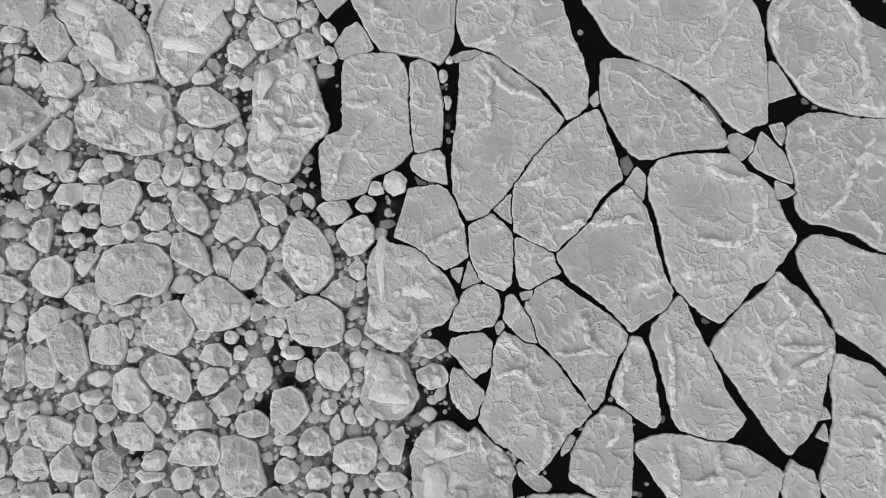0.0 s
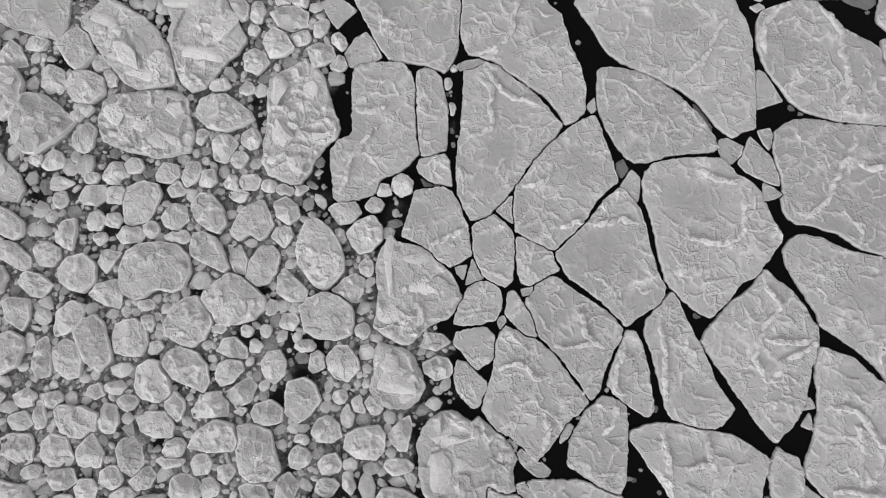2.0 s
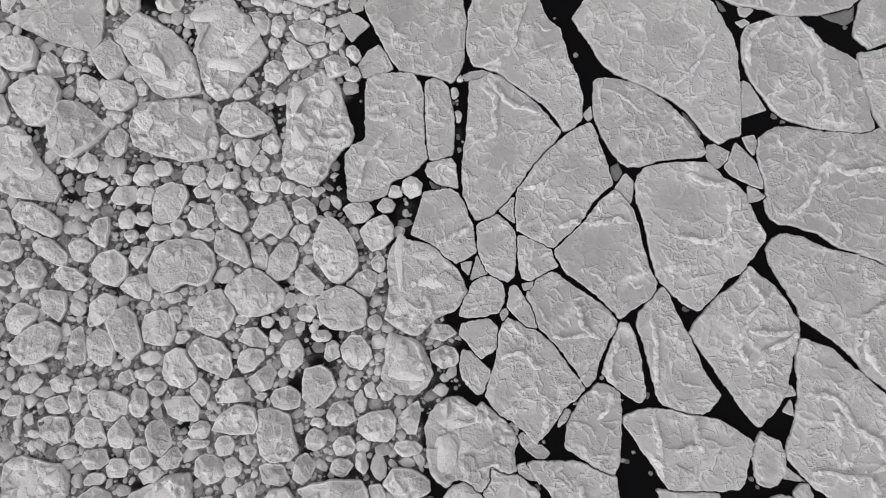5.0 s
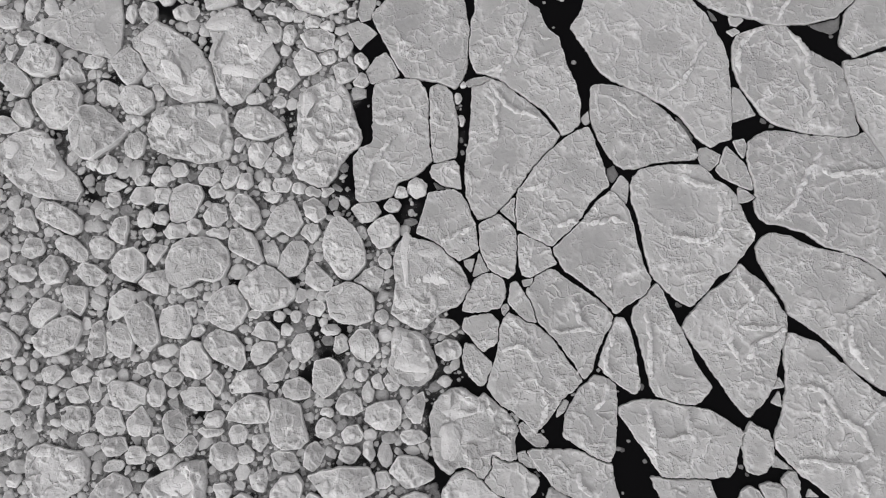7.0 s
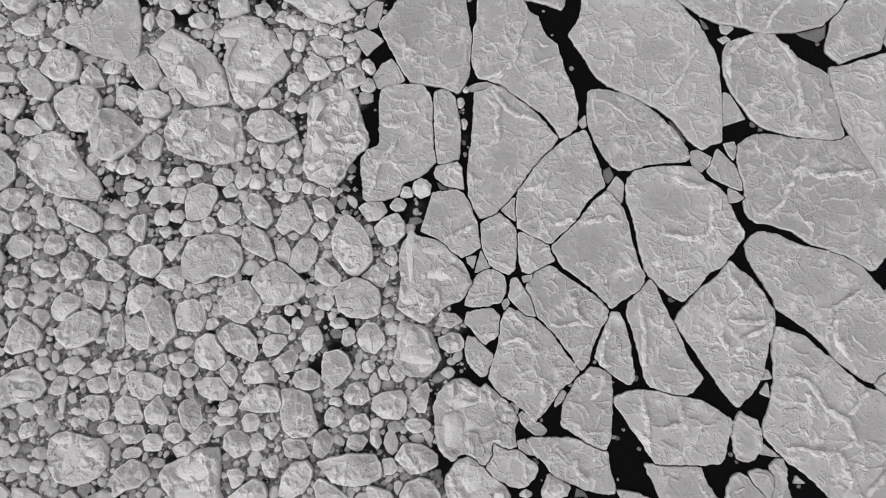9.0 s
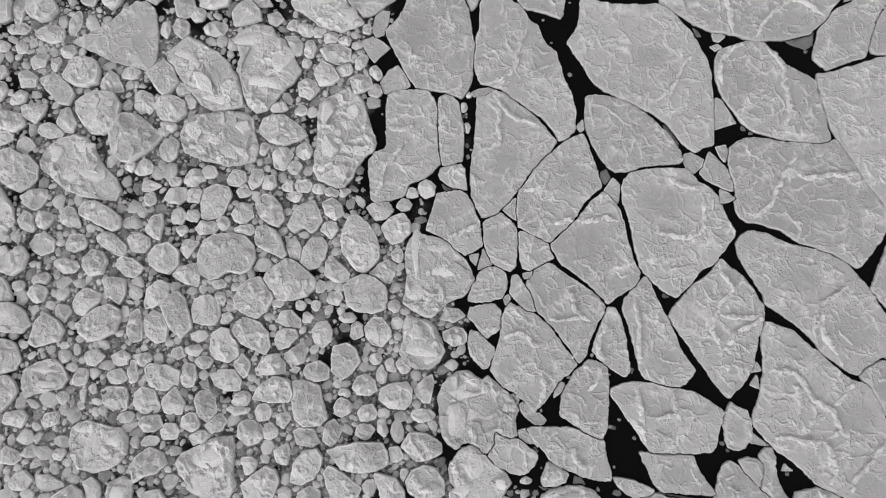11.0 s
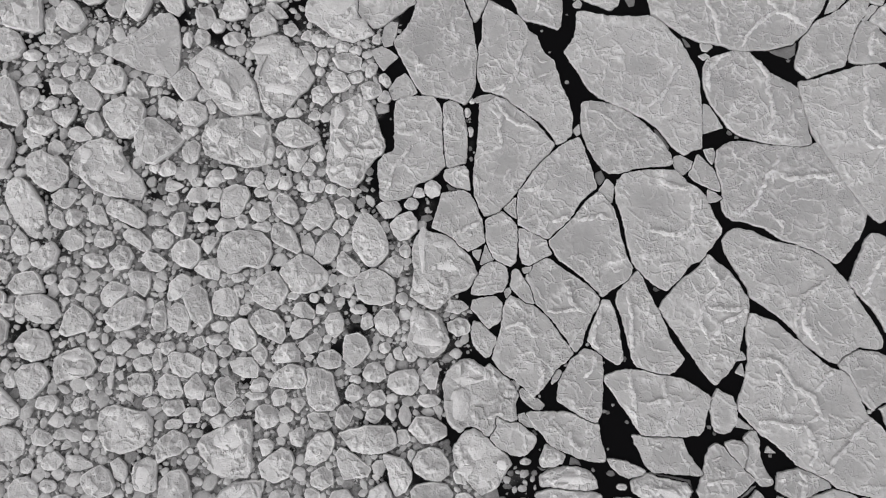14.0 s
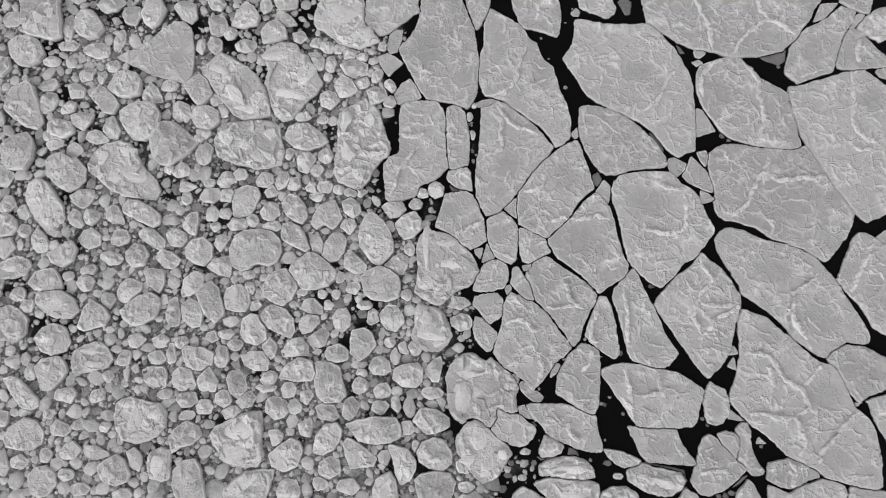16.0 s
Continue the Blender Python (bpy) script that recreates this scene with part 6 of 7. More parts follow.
block([(-12.16, 7.49), (-11.87, 8.72), (-11.27, 9.83), (-10.63, 10.07), (-9.70, 9.43), (-8.91, 8.36), (-8.49, 7.12), (-8.49, 5.89), (-9.09, 5.10), (-9.88, 4.51), (-10.63, 4.71), (-11.97, 6.55)])
block([(-11.82, 3.30), (-11.33, 3.91), (-10.01, 4.37), (-8.81, 3.98), (-7.91, 3.24), (-7.73, 2.03), (-7.92, 1.12), (-9.11, 0.72), (-10.59, 0.86), (-11.50, 1.48)])
block([(-9.47, 4.42), (-8.57, 5.35), (-7.65, 5.76), (-6.90, 5.30), (-7.02, 4.37), (-7.52, 3.45), (-8.38, 3.65)])
block([(-8.29, 8.94), (-7.37, 9.87), (-6.13, 10.16), (-5.51, 9.19), (-5.52, 8.25), (-6.44, 7.33), (-7.37, 7.22), (-7.99, 7.99)])
block([(-9.79, 10.82), (-8.85, 11.45), (-7.61, 11.42), (-7.11, 10.43), (-7.92, 9.68), (-8.86, 9.51)])
block([(-14.01, 11.54), (-13.05, 11.98), (-12.10, 11.19), (-11.91, 10.22), (-12.73, 9.59), (-13.68, 10.24)])
block([(-14.15, 8.74), (-13.66, 9.51), (-12.71, 9.68), (-12.37, 8.70), (-13.12, 7.76)])
pebble(-15.81, 13.12, 0.85, 0.74, -0.00)
pebble(-6.14, 11.04, 0.72, 0.61, -0.00)
pebble(-4.02, 12.55, 0.84, 0.86, -0.00)
pebble(-5.35, 12.14, 0.72, 0.49, -0.00)
pebble(-6.76, 6.17, 0.53, 0.72, -0.00)
block([(-22.10, 2.29), (-21.55, 3.49), (-20.67, 4.21), (-19.75, 4.37), (-18.81, 3.56), (-18.47, 2.22), (-19.03, 1.03), (-19.92, 0.44), (-20.84, 0.75), (-21.76, 1.37)])
pebble(-12.64, 2.24, 0.76, 0.72, -0.00)
pebble(-15.24, 0.41, 0.58, 0.54, -0.00)
block([(-18.33, 0.16), (-17.62, 1.08), (-16.71, 1.18), (-15.66, 0.14), (-15.90, -0.49), (-17.29, -0.30)])
block([(-22.16, -0.64), (-21.71, 0.27), (-20.81, 0.67), (-19.59, 0.06), (-18.78, -0.96), (-18.63, -2.15), (-19.10, -2.92), (-21.34, -1.84)])
block([(-18.33, -1.57), (-17.87, -0.67), (-16.97, -0.44), (-16.36, -0.58), (-16.03, -1.32), (-16.91, -2.21), (-17.81, -2.48)])
block([(-14.80, -0.75), (-14.39, -0.03), (-13.35, 0.13), (-12.84, -0.78), (-12.95, -1.68), (-13.73, -2.44), (-14.54, -1.83)])
block([(-9.92, -0.54), (-9.14, 0.35), (-8.22, 0.33), (-7.50, -0.57), (-7.33, -1.48), (-8.23, -2.36), (-9.14, -2.16), (-9.74, -1.44)])
hummock([(-6.25, -0.61), (-5.93, 0.56), (-4.75, 0.14), (-3.88, -0.05), (-3.30, -0.65), (-2.74, -1.82), (-2.47, -2.98), (-3.06, -3.84), (-3.94, -4.39), (-5.10, -4.49), (-6.26, -3.90), (-6.66, -2.91), (-6.25, -1.76)],
        chunks=[(-4.50, -2.65, 1.38, 1.09, -0.00), (-5.06, -0.93, 0.81, 0.69, -0.00), (-3.94, -3.63, 0.69, 0.52, -0.00)])
pebble(-1.86, 0.47, 1.39, 0.65, -0.09)
pebble(-1.43, -1.56, 1.15, 0.82, -0.00)
pebble(-11.45, 0.34, 0.82, 0.48, -0.00)
pebble(-23.53, 2.32, 0.59, 0.72, -0.00)
pebble(-23.60, 3.80, 0.71, 0.48, -0.00)
block([(-24.25, -2.34), (-24.01, -0.87), (-23.12, -0.34), (-22.20, -0.59), (-21.55, -1.78), (-21.39, -2.97), (-22.39, -3.55), (-23.60, -3.24)])
block([(-17.54, -3.01), (-16.66, -2.41), (-15.66, -1.73), (-15.02, -2.47), (-15.41, -3.54), (-16.60, -4.10)])
block([(-12.91, -3.08), (-12.62, -2.20), (-11.42, -1.92), (-10.63, -2.52), (-10.21, -3.71), (-11.08, -4.74), (-11.98, -5.30), (-12.77, -4.53)])
block([(-45.20, -5.42), (-44.51, -4.54), (-43.03, -4.27), (-42.24, -4.87), (-41.79, -5.76), (-42.18, -6.62), (-43.25, -7.75), (-44.17, -7.73)])
hummock([(-41.55, -4.91), (-41.36, -3.87), (-40.23, -3.19), (-38.78, -2.81), (-37.82, -3.52), (-37.13, -4.70), (-37.65, -5.56), (-40.23, -6.09), (-41.10, -6.36)],
        chunks=[(-39.57, -3.92, 1.64, 0.47, 0.09), (-39.15, -5.23, 1.52, 0.41, -0.00)])
block([(-48.41, -6.49), (-47.51, -6.19), (-46.56, -6.60), (-44.59, -8.49), (-44.33, -9.26), (-45.08, -9.67), (-46.01, -9.38)])
block([(-47.52, -12.33), (-46.95, -11.21), (-45.58, -10.39), (-44.53, -10.69), (-43.64, -11.82), (-43.70, -12.95), (-44.64, -13.50), (-46.09, -13.48), (-47.18, -13.19)])
block([(-43.22, -11.29), (-42.39, -10.55), (-41.44, -11.01), (-40.90, -11.71), (-41.63, -12.29), (-42.84, -12.05)])
pebble(-41.76, -8.28, 1.04, 0.83, -0.00)
pebble(-38.57, -8.33, 0.93, 0.59, 0.35)
pebble(-37.59, -6.38, 0.58, 0.59, -0.00)
hummock([(-36.51, -9.18), (-35.96, -8.62), (-35.10, -8.46), (-34.20, -8.80), (-31.86, -9.23), (-31.27, -10.08), (-31.29, -11.46), (-31.93, -12.28), (-32.93, -12.71), (-34.16, -13.07), (-35.63, -12.67), (-36.29, -11.67), (-36.56, -10.57)],
        chunks=[(-34.32, -11.03, 1.95, 1.49, -0.00), (-35.33, -9.20, 0.92, 0.46, -0.00), (-32.38, -10.24, 0.92, 0.80, -0.00)])
block([(-41.82, -13.75), (-41.31, -12.91), (-40.44, -12.64), (-39.64, -13.51), (-40.25, -14.46), (-41.44, -14.45)])
block([(-44.71, -15.85), (-44.19, -15.18), (-43.03, -15.03), (-42.08, -15.76), (-41.85, -16.85), (-42.45, -17.77), (-43.30, -18.04), (-44.07, -17.49), (-44.50, -16.68)])
block([(-37.70, -15.12), (-36.90, -14.42), (-36.05, -14.04), (-35.12, -14.61), (-34.43, -15.97), (-34.68, -16.65), (-35.81, -16.96), (-37.00, -16.52), (-37.64, -15.86)])
block([(-35.16, -13.82), (-34.41, -13.37), (-33.57, -14.10), (-33.38, -15.04), (-33.76, -15.77), (-34.47, -15.21)])
hummock([(-33.02, -14.93), (-32.70, -13.85), (-31.57, -13.42), (-30.68, -13.77), (-30.50, -16.30), (-31.34, -16.68), (-32.51, -16.29)],
        chunks=[(-31.73, -15.21, 1.01, 0.85, -1.57)])
block([(-30.07, -15.48), (-29.25, -14.66), (-28.09, -14.52), (-27.44, -15.51), (-26.70, -18.82), (-29.27, -18.80), (-30.07, -17.09)])
block([(-30.84, -12.54), (-30.31, -11.70), (-29.19, -10.88), (-27.98, -11.46), (-27.63, -12.32), (-28.46, -13.16), (-29.58, -13.41), (-30.43, -13.94)])
hummock([(-26.86, -12.32), (-26.33, -11.49), (-22.98, -10.06), (-21.70, -10.08), (-21.48, -11.03), (-21.54, -13.73), (-21.24, -14.27), (-21.88, -15.35), (-23.01, -15.50), (-24.43, -15.32), (-25.34, -14.24), (-26.34, -13.43)],
        chunks=[(-23.94, -13.71, 2.14, 1.35, -0.17), (-23.47, -11.66, 1.59, 1.02, 0.26)])
hummock([(-25.18, -17.39), (-24.37, -16.60), (-23.28, -15.81), (-20.19, -15.59), (-20.42, -16.67), (-21.18, -18.87), (-25.09, -18.83)],
        chunks=[(-23.22, -17.05, 1.78, 0.72, 0.49), (-21.73, -16.65, 1.00, 0.50, 0.44)])
block([(-34.20, -5.85), (-33.32, -5.44), (-31.82, -5.59), (-31.45, -6.47), (-31.67, -7.62), (-32.56, -7.91), (-33.63, -7.20)])
block([(-30.99, -6.18), (-30.24, -5.49), (-29.19, -5.91), (-28.51, -7.36), (-28.78, -7.95), (-30.27, -7.94), (-30.92, -7.23)])
pebble(-27.43, -6.93, 0.98, 1.29, 0.35)
block([(-30.15, -3.94), (-29.69, -3.46), (-27.89, -3.65), (-26.79, -4.26), (-26.90, -5.45), (-28.06, -6.01), (-29.55, -5.81)])
pebble(-36.01, -4.54, 0.70, 0.83, -0.00)
pebble(-32.62, -4.60, 0.93, 0.71, -0.00)
pebble(-31.25, -4.22, 0.52, 1.07, -0.00)
pebble(-29.32, -8.85, 1.15, 0.76, -0.00)
pebble(-27.56, -9.59, 0.80, 0.82, -0.00)
pebble(-29.22, -10.39, 0.80, 0.52, -0.00)
pebble(-31.66, -8.26, 0.81, 0.53, -0.00)
pebble(-45.94, -14.67, 0.91, 0.70, -0.00)
pebble(-43.28, -14.01, 0.68, 0.70, -0.00)
pebble(-48.17, -10.41, 0.81, 0.83, -0.00)
pebble(-47.63, -14.76, 0.86, 1.28, -0.00)
pebble(-38.35, -13.80, 1.37, 0.58, -0.26)
pebble(-37.43, -11.37, 0.57, 0.53, -0.00)
pebble(-43.31, -10.03, 0.69, 0.47, -0.00)
pebble(-39.43, -17.24, 0.90, 0.57, -0.00)
pebble(-35.16, -17.92, 1.01, 0.69, -0.00)
block([(-33.39, -2.74), (-32.39, -2.15), (-31.54, -2.77), (-31.68, -3.51), (-32.89, -3.67)])
pebble(-34.98, -2.84, 0.94, 0.78, -0.00)
pebble(-30.28, -3.09, 0.82, 0.60, -0.00)
pebble(-26.12, -4.58, 0.81, 1.07, -0.00)
pebble(-25.60, -8.79, 0.80, 0.82, -0.00)
pebble(-40.98, -15.90, 0.79, 0.58, -0.00)
pebble(-47.68, -4.82, 0.82, 0.84, -0.00)
pebble(-45.69, -5.87, 0.70, 0.84, -0.00)
block([(-25.47, -6.85), (-25.20, -6.14), (-24.31, -5.80), (-23.55, -6.57), (-23.31, -8.00), (-24.17, -8.86), (-24.93, -8.27)])
block([(-24.14, -4.60), (-23.25, -4.13), (-21.77, -4.15), (-21.12, -5.22), (-21.28, -6.10), (-22.59, -6.10), (-23.68, -5.50)])
block([(-19.99, -4.11), (-19.25, -2.94), (-17.76, -2.85), (-17.14, -3.57), (-17.12, -4.64), (-19.78, -4.72)])
block([(-20.18, -6.83), (-19.46, -5.67), (-18.02, -4.77), (-16.70, -5.26), (-16.37, -6.42), (-16.66, -7.13), (-18.52, -7.22)])
block([(-16.49, -5.38), (-15.70, -5.15), (-13.93, -5.75), (-13.19, -8.70), (-13.89, -9.27), (-15.34, -9.36), (-16.13, -8.67), (-16.46, -6.98)])
pebble(-21.11, -3.92, 0.75, 1.06, -0.00)
pebble(-21.11, -6.80, 0.86, 0.76, -0.00)
pebble(-19.06, -8.05, 0.74, 0.82, -0.00)
pebble(-23.31, -8.93, 0.91, 0.82, -0.00)
pebble(-20.15, -9.69, 1.25, 1.04, -0.00)
block([(-15.60, -4.46), (-15.18, -3.86), (-14.00, -3.48), (-13.09, -4.20), (-13.08, -5.10), (-13.97, -5.39), (-15.16, -5.25)])
block([(-11.04, -5.94), (-10.57, -5.07), (-9.67, -4.79), (-8.89, -5.39), (-8.66, -6.28), (-9.38, -6.69), (-10.55, -6.66)])
block([(-8.58, -7.11), (-8.40, -6.06), (-7.40, -5.67), (-5.94, -5.53), (-5.47, -6.29), (-5.59, -7.44), (-6.25, -8.01), (-7.70, -7.82)])
block([(-5.45, -6.30), (-4.28, -5.16), (-3.65, -4.89), (-3.52, -5.78), (-3.96, -7.48), (-4.58, -7.47)])
pebble(-11.83, -7.71, 0.80, 0.81, -0.00)
block([(-10.57, -8.16), (-9.98, -7.58), (-9.08, -7.49), (-8.65, -8.31), (-9.07, -9.06), (-10.26, -9.04)])
pebble(-17.33, -8.63, 0.68, 0.81, -0.00)
pebble(-8.25, -9.58, 0.51, 0.81, -0.00)
block([(-13.65, -10.62), (-13.39, -9.21), (-12.67, -8.75), (-11.76, -9.52), (-12.27, -10.64), (-12.86, -11.20)])
block([(-16.33, -9.72), (-15.62, -9.37), (-14.44, -9.62), (-13.84, -10.60), (-14.43, -11.18), (-15.89, -10.88)])
block([(-13.25, -11.40), (-12.20, -11.06), (-10.50, -10.75), (-8.22, -10.90), (-7.76, -11.74), (-7.65, -12.70), (-8.80, -13.25), (-10.21, -13.39), (-11.91, -13.10)])
block([(-6.62, -11.24), (-5.74, -9.95), (-4.30, -10.13), (-2.88, -10.99), (-2.89, -11.85), (-4.05, -12.39), (-5.19, -12.54)])
block([(-16.39, -14.09), (-16.15, -12.44), (-15.31, -11.46), (-14.14, -11.25), (-13.53, -12.05), (-13.80, -13.05), (-14.36, -13.86), (-15.50, -14.39)])
block([(-13.44, -13.29), (-13.02, -12.72), (-11.85, -13.28), (-10.15, -14.76), (-10.44, -15.50), (-12.72, -15.64), (-13.20, -14.38)])
block([(-20.87, -14.26), (-20.03, -13.55), (-18.63, -12.65), (-17.74, -13.05), (-17.42, -14.05), (-17.95, -15.41), (-19.37, -15.94), (-20.54, -15.38)])
block([(-9.02, -13.32), (-7.11, -13.87), (-6.26, -14.97), (-6.27, -15.79), (-6.84, -16.85), (-7.83, -17.27), (-8.30, -16.29), (-8.47, -14.97)])
block([(-6.19, -14.18), (-5.61, -13.20), (-4.46, -12.83), (-3.49, -13.12), (-2.76, -14.21), (-2.67, -15.31), (-3.54, -15.85), (-4.95, -15.73), (-5.97, -15.02)])
block([(-6.48, -16.81), (-5.79, -16.26), (-4.39, -16.01), (-2.98, -16.19), (-2.43, -17.12), (-2.72, -18.18), (-3.31, -19.08), (-5.82, -19.05)])
block([(-10.76, -18.99), (-10.51, -17.54), (-10.06, -16.48), (-8.79, -15.96), (-8.21, -16.78), (-7.94, -19.02)])
pebble(-7.13, -11.88, 0.73, 0.74, -0.00)
pebble(-6.30, -13.66, 0.39, 0.57, -0.00)
block([(-16.09, -15.11), (-14.66, -14.46), (-13.78, -14.86), (-13.64, -15.97), (-14.90, -16.67), (-15.78, -16.12)])
pebble(-12.94, -17.38, 1.11, 0.85, -0.00)
pebble(-15.72, -16.98, 0.67, 0.68, -0.00)
pebble(-18.75, -17.73, 1.11, 1.24, -0.00)
block([(-20.95, -11.94), (-20.05, -11.82), (-19.43, -12.40), (-19.70, -13.26), (-20.60, -13.52)])
pebble(-4.57, -8.53, 1.02, 0.58, -0.00)
pebble(-9.83, -9.83, 0.79, 0.69, -0.00)
pebble(-1.62, -15.57, 0.66, 0.79, -0.00)
pebble(-1.39, -17.50, 0.77, 0.50, -0.00)
pebble(-1.14, -18.70, 1.64, 0.67, -0.00)
pebble(-16.76, 15.03, 0.73, 0.75, -0.00)
pebble(-25.01, 14.71, 0.86, 0.63, -0.00)
pebble(-26.51, 14.11, 1.10, 0.88, -0.00)
pebble(-31.50, 15.37, 0.99, 0.76, -0.00)
pebble(-32.75, 15.53, 0.62, 0.63, -0.00)
pebble(-25.05, 9.22, 1.09, 0.74, -0.00)
pebble(-27.45, 9.02, 0.54, 0.56, -0.00)
pebble(-21.42, 8.89, 0.96, 0.55, -0.00)
pebble(-23.56, 9.55, 0.72, 0.62, -0.00)
pebble(-21.57, 12.74, 0.73, 0.62, -0.00)
pebble(-19.16, 13.51, 0.85, 0.75, -0.00)
pebble(-17.32, 13.15, 0.61, 0.62, -0.00)
pebble(-26.42, 12.41, 0.73, 0.87, -0.00)
pebble(-50.31, 11.98, 0.87, 1.01, -0.00)
pebble(-25.66, -2.31, 0.82, 0.54, -0.00)
pebble(-27.10, -2.57, 0.70, 0.60, -0.00)
pebble(-24.72, -3.47, 0.81, 0.53, -0.00)
pebble(-11.67, -6.49, 0.57, 0.47, -0.00)
pebble(-18.44, -9.71, 0.80, 0.70, -0.00)
pebble(-17.25, -11.64, 0.79, 1.04, -0.00)
pebble(-6.24, -4.05, 0.69, 0.82, -0.00)
pebble(-7.39, -4.03, 0.57, 0.70, -0.00)
pebble(-8.25, -4.86, 0.52, 0.82, -0.00)
pebble(-8.82, -3.44, 0.52, 0.53, -0.00)
pebble(-10.57, -0.83, 0.70, 0.83, -0.00)
pebble(-7.08, 1.43, 0.58, 0.59, -0.00)
pebble(-21.36, -7.74, 1.03, 0.47, -0.00)
pebble(-24.68, -10.18, 0.91, 0.70, -0.00)
pebble(-16.30, -4.17, 0.52, 0.47, -0.00)
pebble(-28.58, 35.18, 1.04, 0.93, -0.00)
pebble(-27.24, 22.09, 0.63, 0.77, -0.00)
pebble(-27.94, 23.44, 0.76, 0.90, 0.35)
pebble(-33.43, 25.26, 1.02, 0.65, -0.00)
pebble(-29.87, 18.88, 0.75, 0.51, -0.00)
pebble(-29.28, 19.51, 0.87, 0.64, -0.00)
pebble(-16.28, 20.83, 0.62, 0.51, -0.00)
pebble(-11.98, 25.03, 0.88, 0.64, -0.00)
pebble(-12.01, 28.08, 0.76, 0.52, -0.00)
pebble(-13.28, 28.46, 0.89, 0.65, -0.00)
pebble(-14.56, 29.18, 0.76, 0.58, -0.00)
pebble(-17.12, 29.94, 0.76, 0.59, -0.00)
pebble(-8.85, 24.62, 0.50, 0.89, 0.52)
pebble(-15.88, 16.61, 0.74, 0.88, -0.00)
pebble(-19.76, 17.02, 0.62, 0.63, -0.00)
pebble(-13.07, 12.43, 0.73, 0.49, -0.00)
pebble(-11.86, 12.41, 0.60, 0.49, -0.00)
pebble(-14.28, 12.77, 0.61, 0.49, -0.00)
pebble(-16.69, 12.20, 0.85, 0.62, -0.00)
pebble(-8.84, 8.64, 0.60, 0.61, -0.00)
pebble(-14.12, 3.33, 0.59, 0.60, -0.00)
pebble(-14.39, 1.56, 0.47, 0.48, -0.00)
pebble(-15.85, 1.59, 0.53, 0.48, -0.00)
pebble(-22.86, 0.54, 0.71, 0.60, -0.00)
pebble(-17.92, 1.92, 0.82, 0.48, -0.00)

# ---- brash and slush between the blocks ----
EDGE = [(35.7, -6), (30.7, -7), (26, -8.9), (22, -8.9), (16.8, -10.1), (13, -11.9), (9.2, -8.2), (7.3, -5.3), (4.3, -5), (0.1, 0.5), (-4.4, 0), (-6.1, -2.6), (-11.6, -2.7), (-17.4, 1.6), (-19.5, 2.6)]  # (y, x): the rubble field's rim towards the open sheet, north to south
LEADS = [(-8.7, 19, 0.9, 2.6), (-10.7, 12.4, 1.3, 2.6), (-4.4, 9.5, 1.7, 1.8), (-6, 26.2, 1.7, 2.9), (-45.4, 24.4, 1, 1.2), (-11.7, 0.1, 1.5, 2.3), (-22, -6.6, 0.8, 0.6), (-15, 19.2, 0.8, 1.4), (-19.6, 4.3, 0.6, 0.9), (-29.3, 25.5, 0.5, 0.8), (-18.5, 33.5, 1.3, 2), (-1.2, -3.4, 1.7, 2.3), (-2.8, -5.5, 1.4, 0.8), (-15.6, 1.5, 1.3, 0.9), (-9.4, -10.7, 2.1, 1), (-6.4, -10, 1.2, 1.2), (-9.3, -14.9, 0.8, 1.5), (-5.9, -15.4, 0.7, 1), (-43.9, 13, 0.6, 1.4), (-41.6, 13.9, 0.7, 0.9), (-35.7, 18.3, 0.9, 1.5), (-32.5, 13.5, 1.2, 1.3), (-41.3, 19.7, 0.7, 0.7), (-37.9, 27.1, 1, 0.7), (-31.1, 23.5, 1, 0.5), (-32.6, 34.2, 0.9, 0.9), (-30.2, 32.6, 0.9, 0.9), (-27, 30.4, 0.8, 1.2), (-47.6, 30.4, 0.9, 0.7), (-36.8, -0.2, 0.9, 0.7), (-48.3, 3, 1.3, 0.9), (-45.6, -1.4, 0.7, 0.9), (-28.1, -8.6, 0.9, 0.7), (-26.2, -10.6, 1, 0.6), (-32.4, -14, 0.7, 1.2), (-30, -14.5, 0.7, 0.9), (-23, 5.5, 0.9, 0.6), (-14.4, 4.2, 0.7, 0.9), (-24.3, 33.8, 0.8, 1.2), (-23.5, 26.2, 0.6, 1.2), (-43.3, 3.4, 0.6, 0.9), (-34.7, 10.1, 0.8, 0.7), (-47.4, 13.2, 0.7, 0.8), (-12.5, -8.1, 0.7, 0.9), (-13.4, -3.6, 0.6, 0.6)]  # (x, y, a, b): holes of open water in the field
MURK = [(3.6, -16, 1.7, 1.6), (-2.2, -3.3, 1.5, 2.6), (-3.7, -9.9, 1.3, 2), (-10.7, 12.4, 1.2, 2.4), (-4.4, 9.5, 1.6, 1.6), (27.4, 17.2, 2, 0.7), (0.3, 18.5, 0.5, 3.2), (20, 17.5, 0.7, 1.3)]  # (x, y, a, b): leads clouded with drowned brash
WEST, SOUTH, NORTH = -55.9, -20.5, 38.3


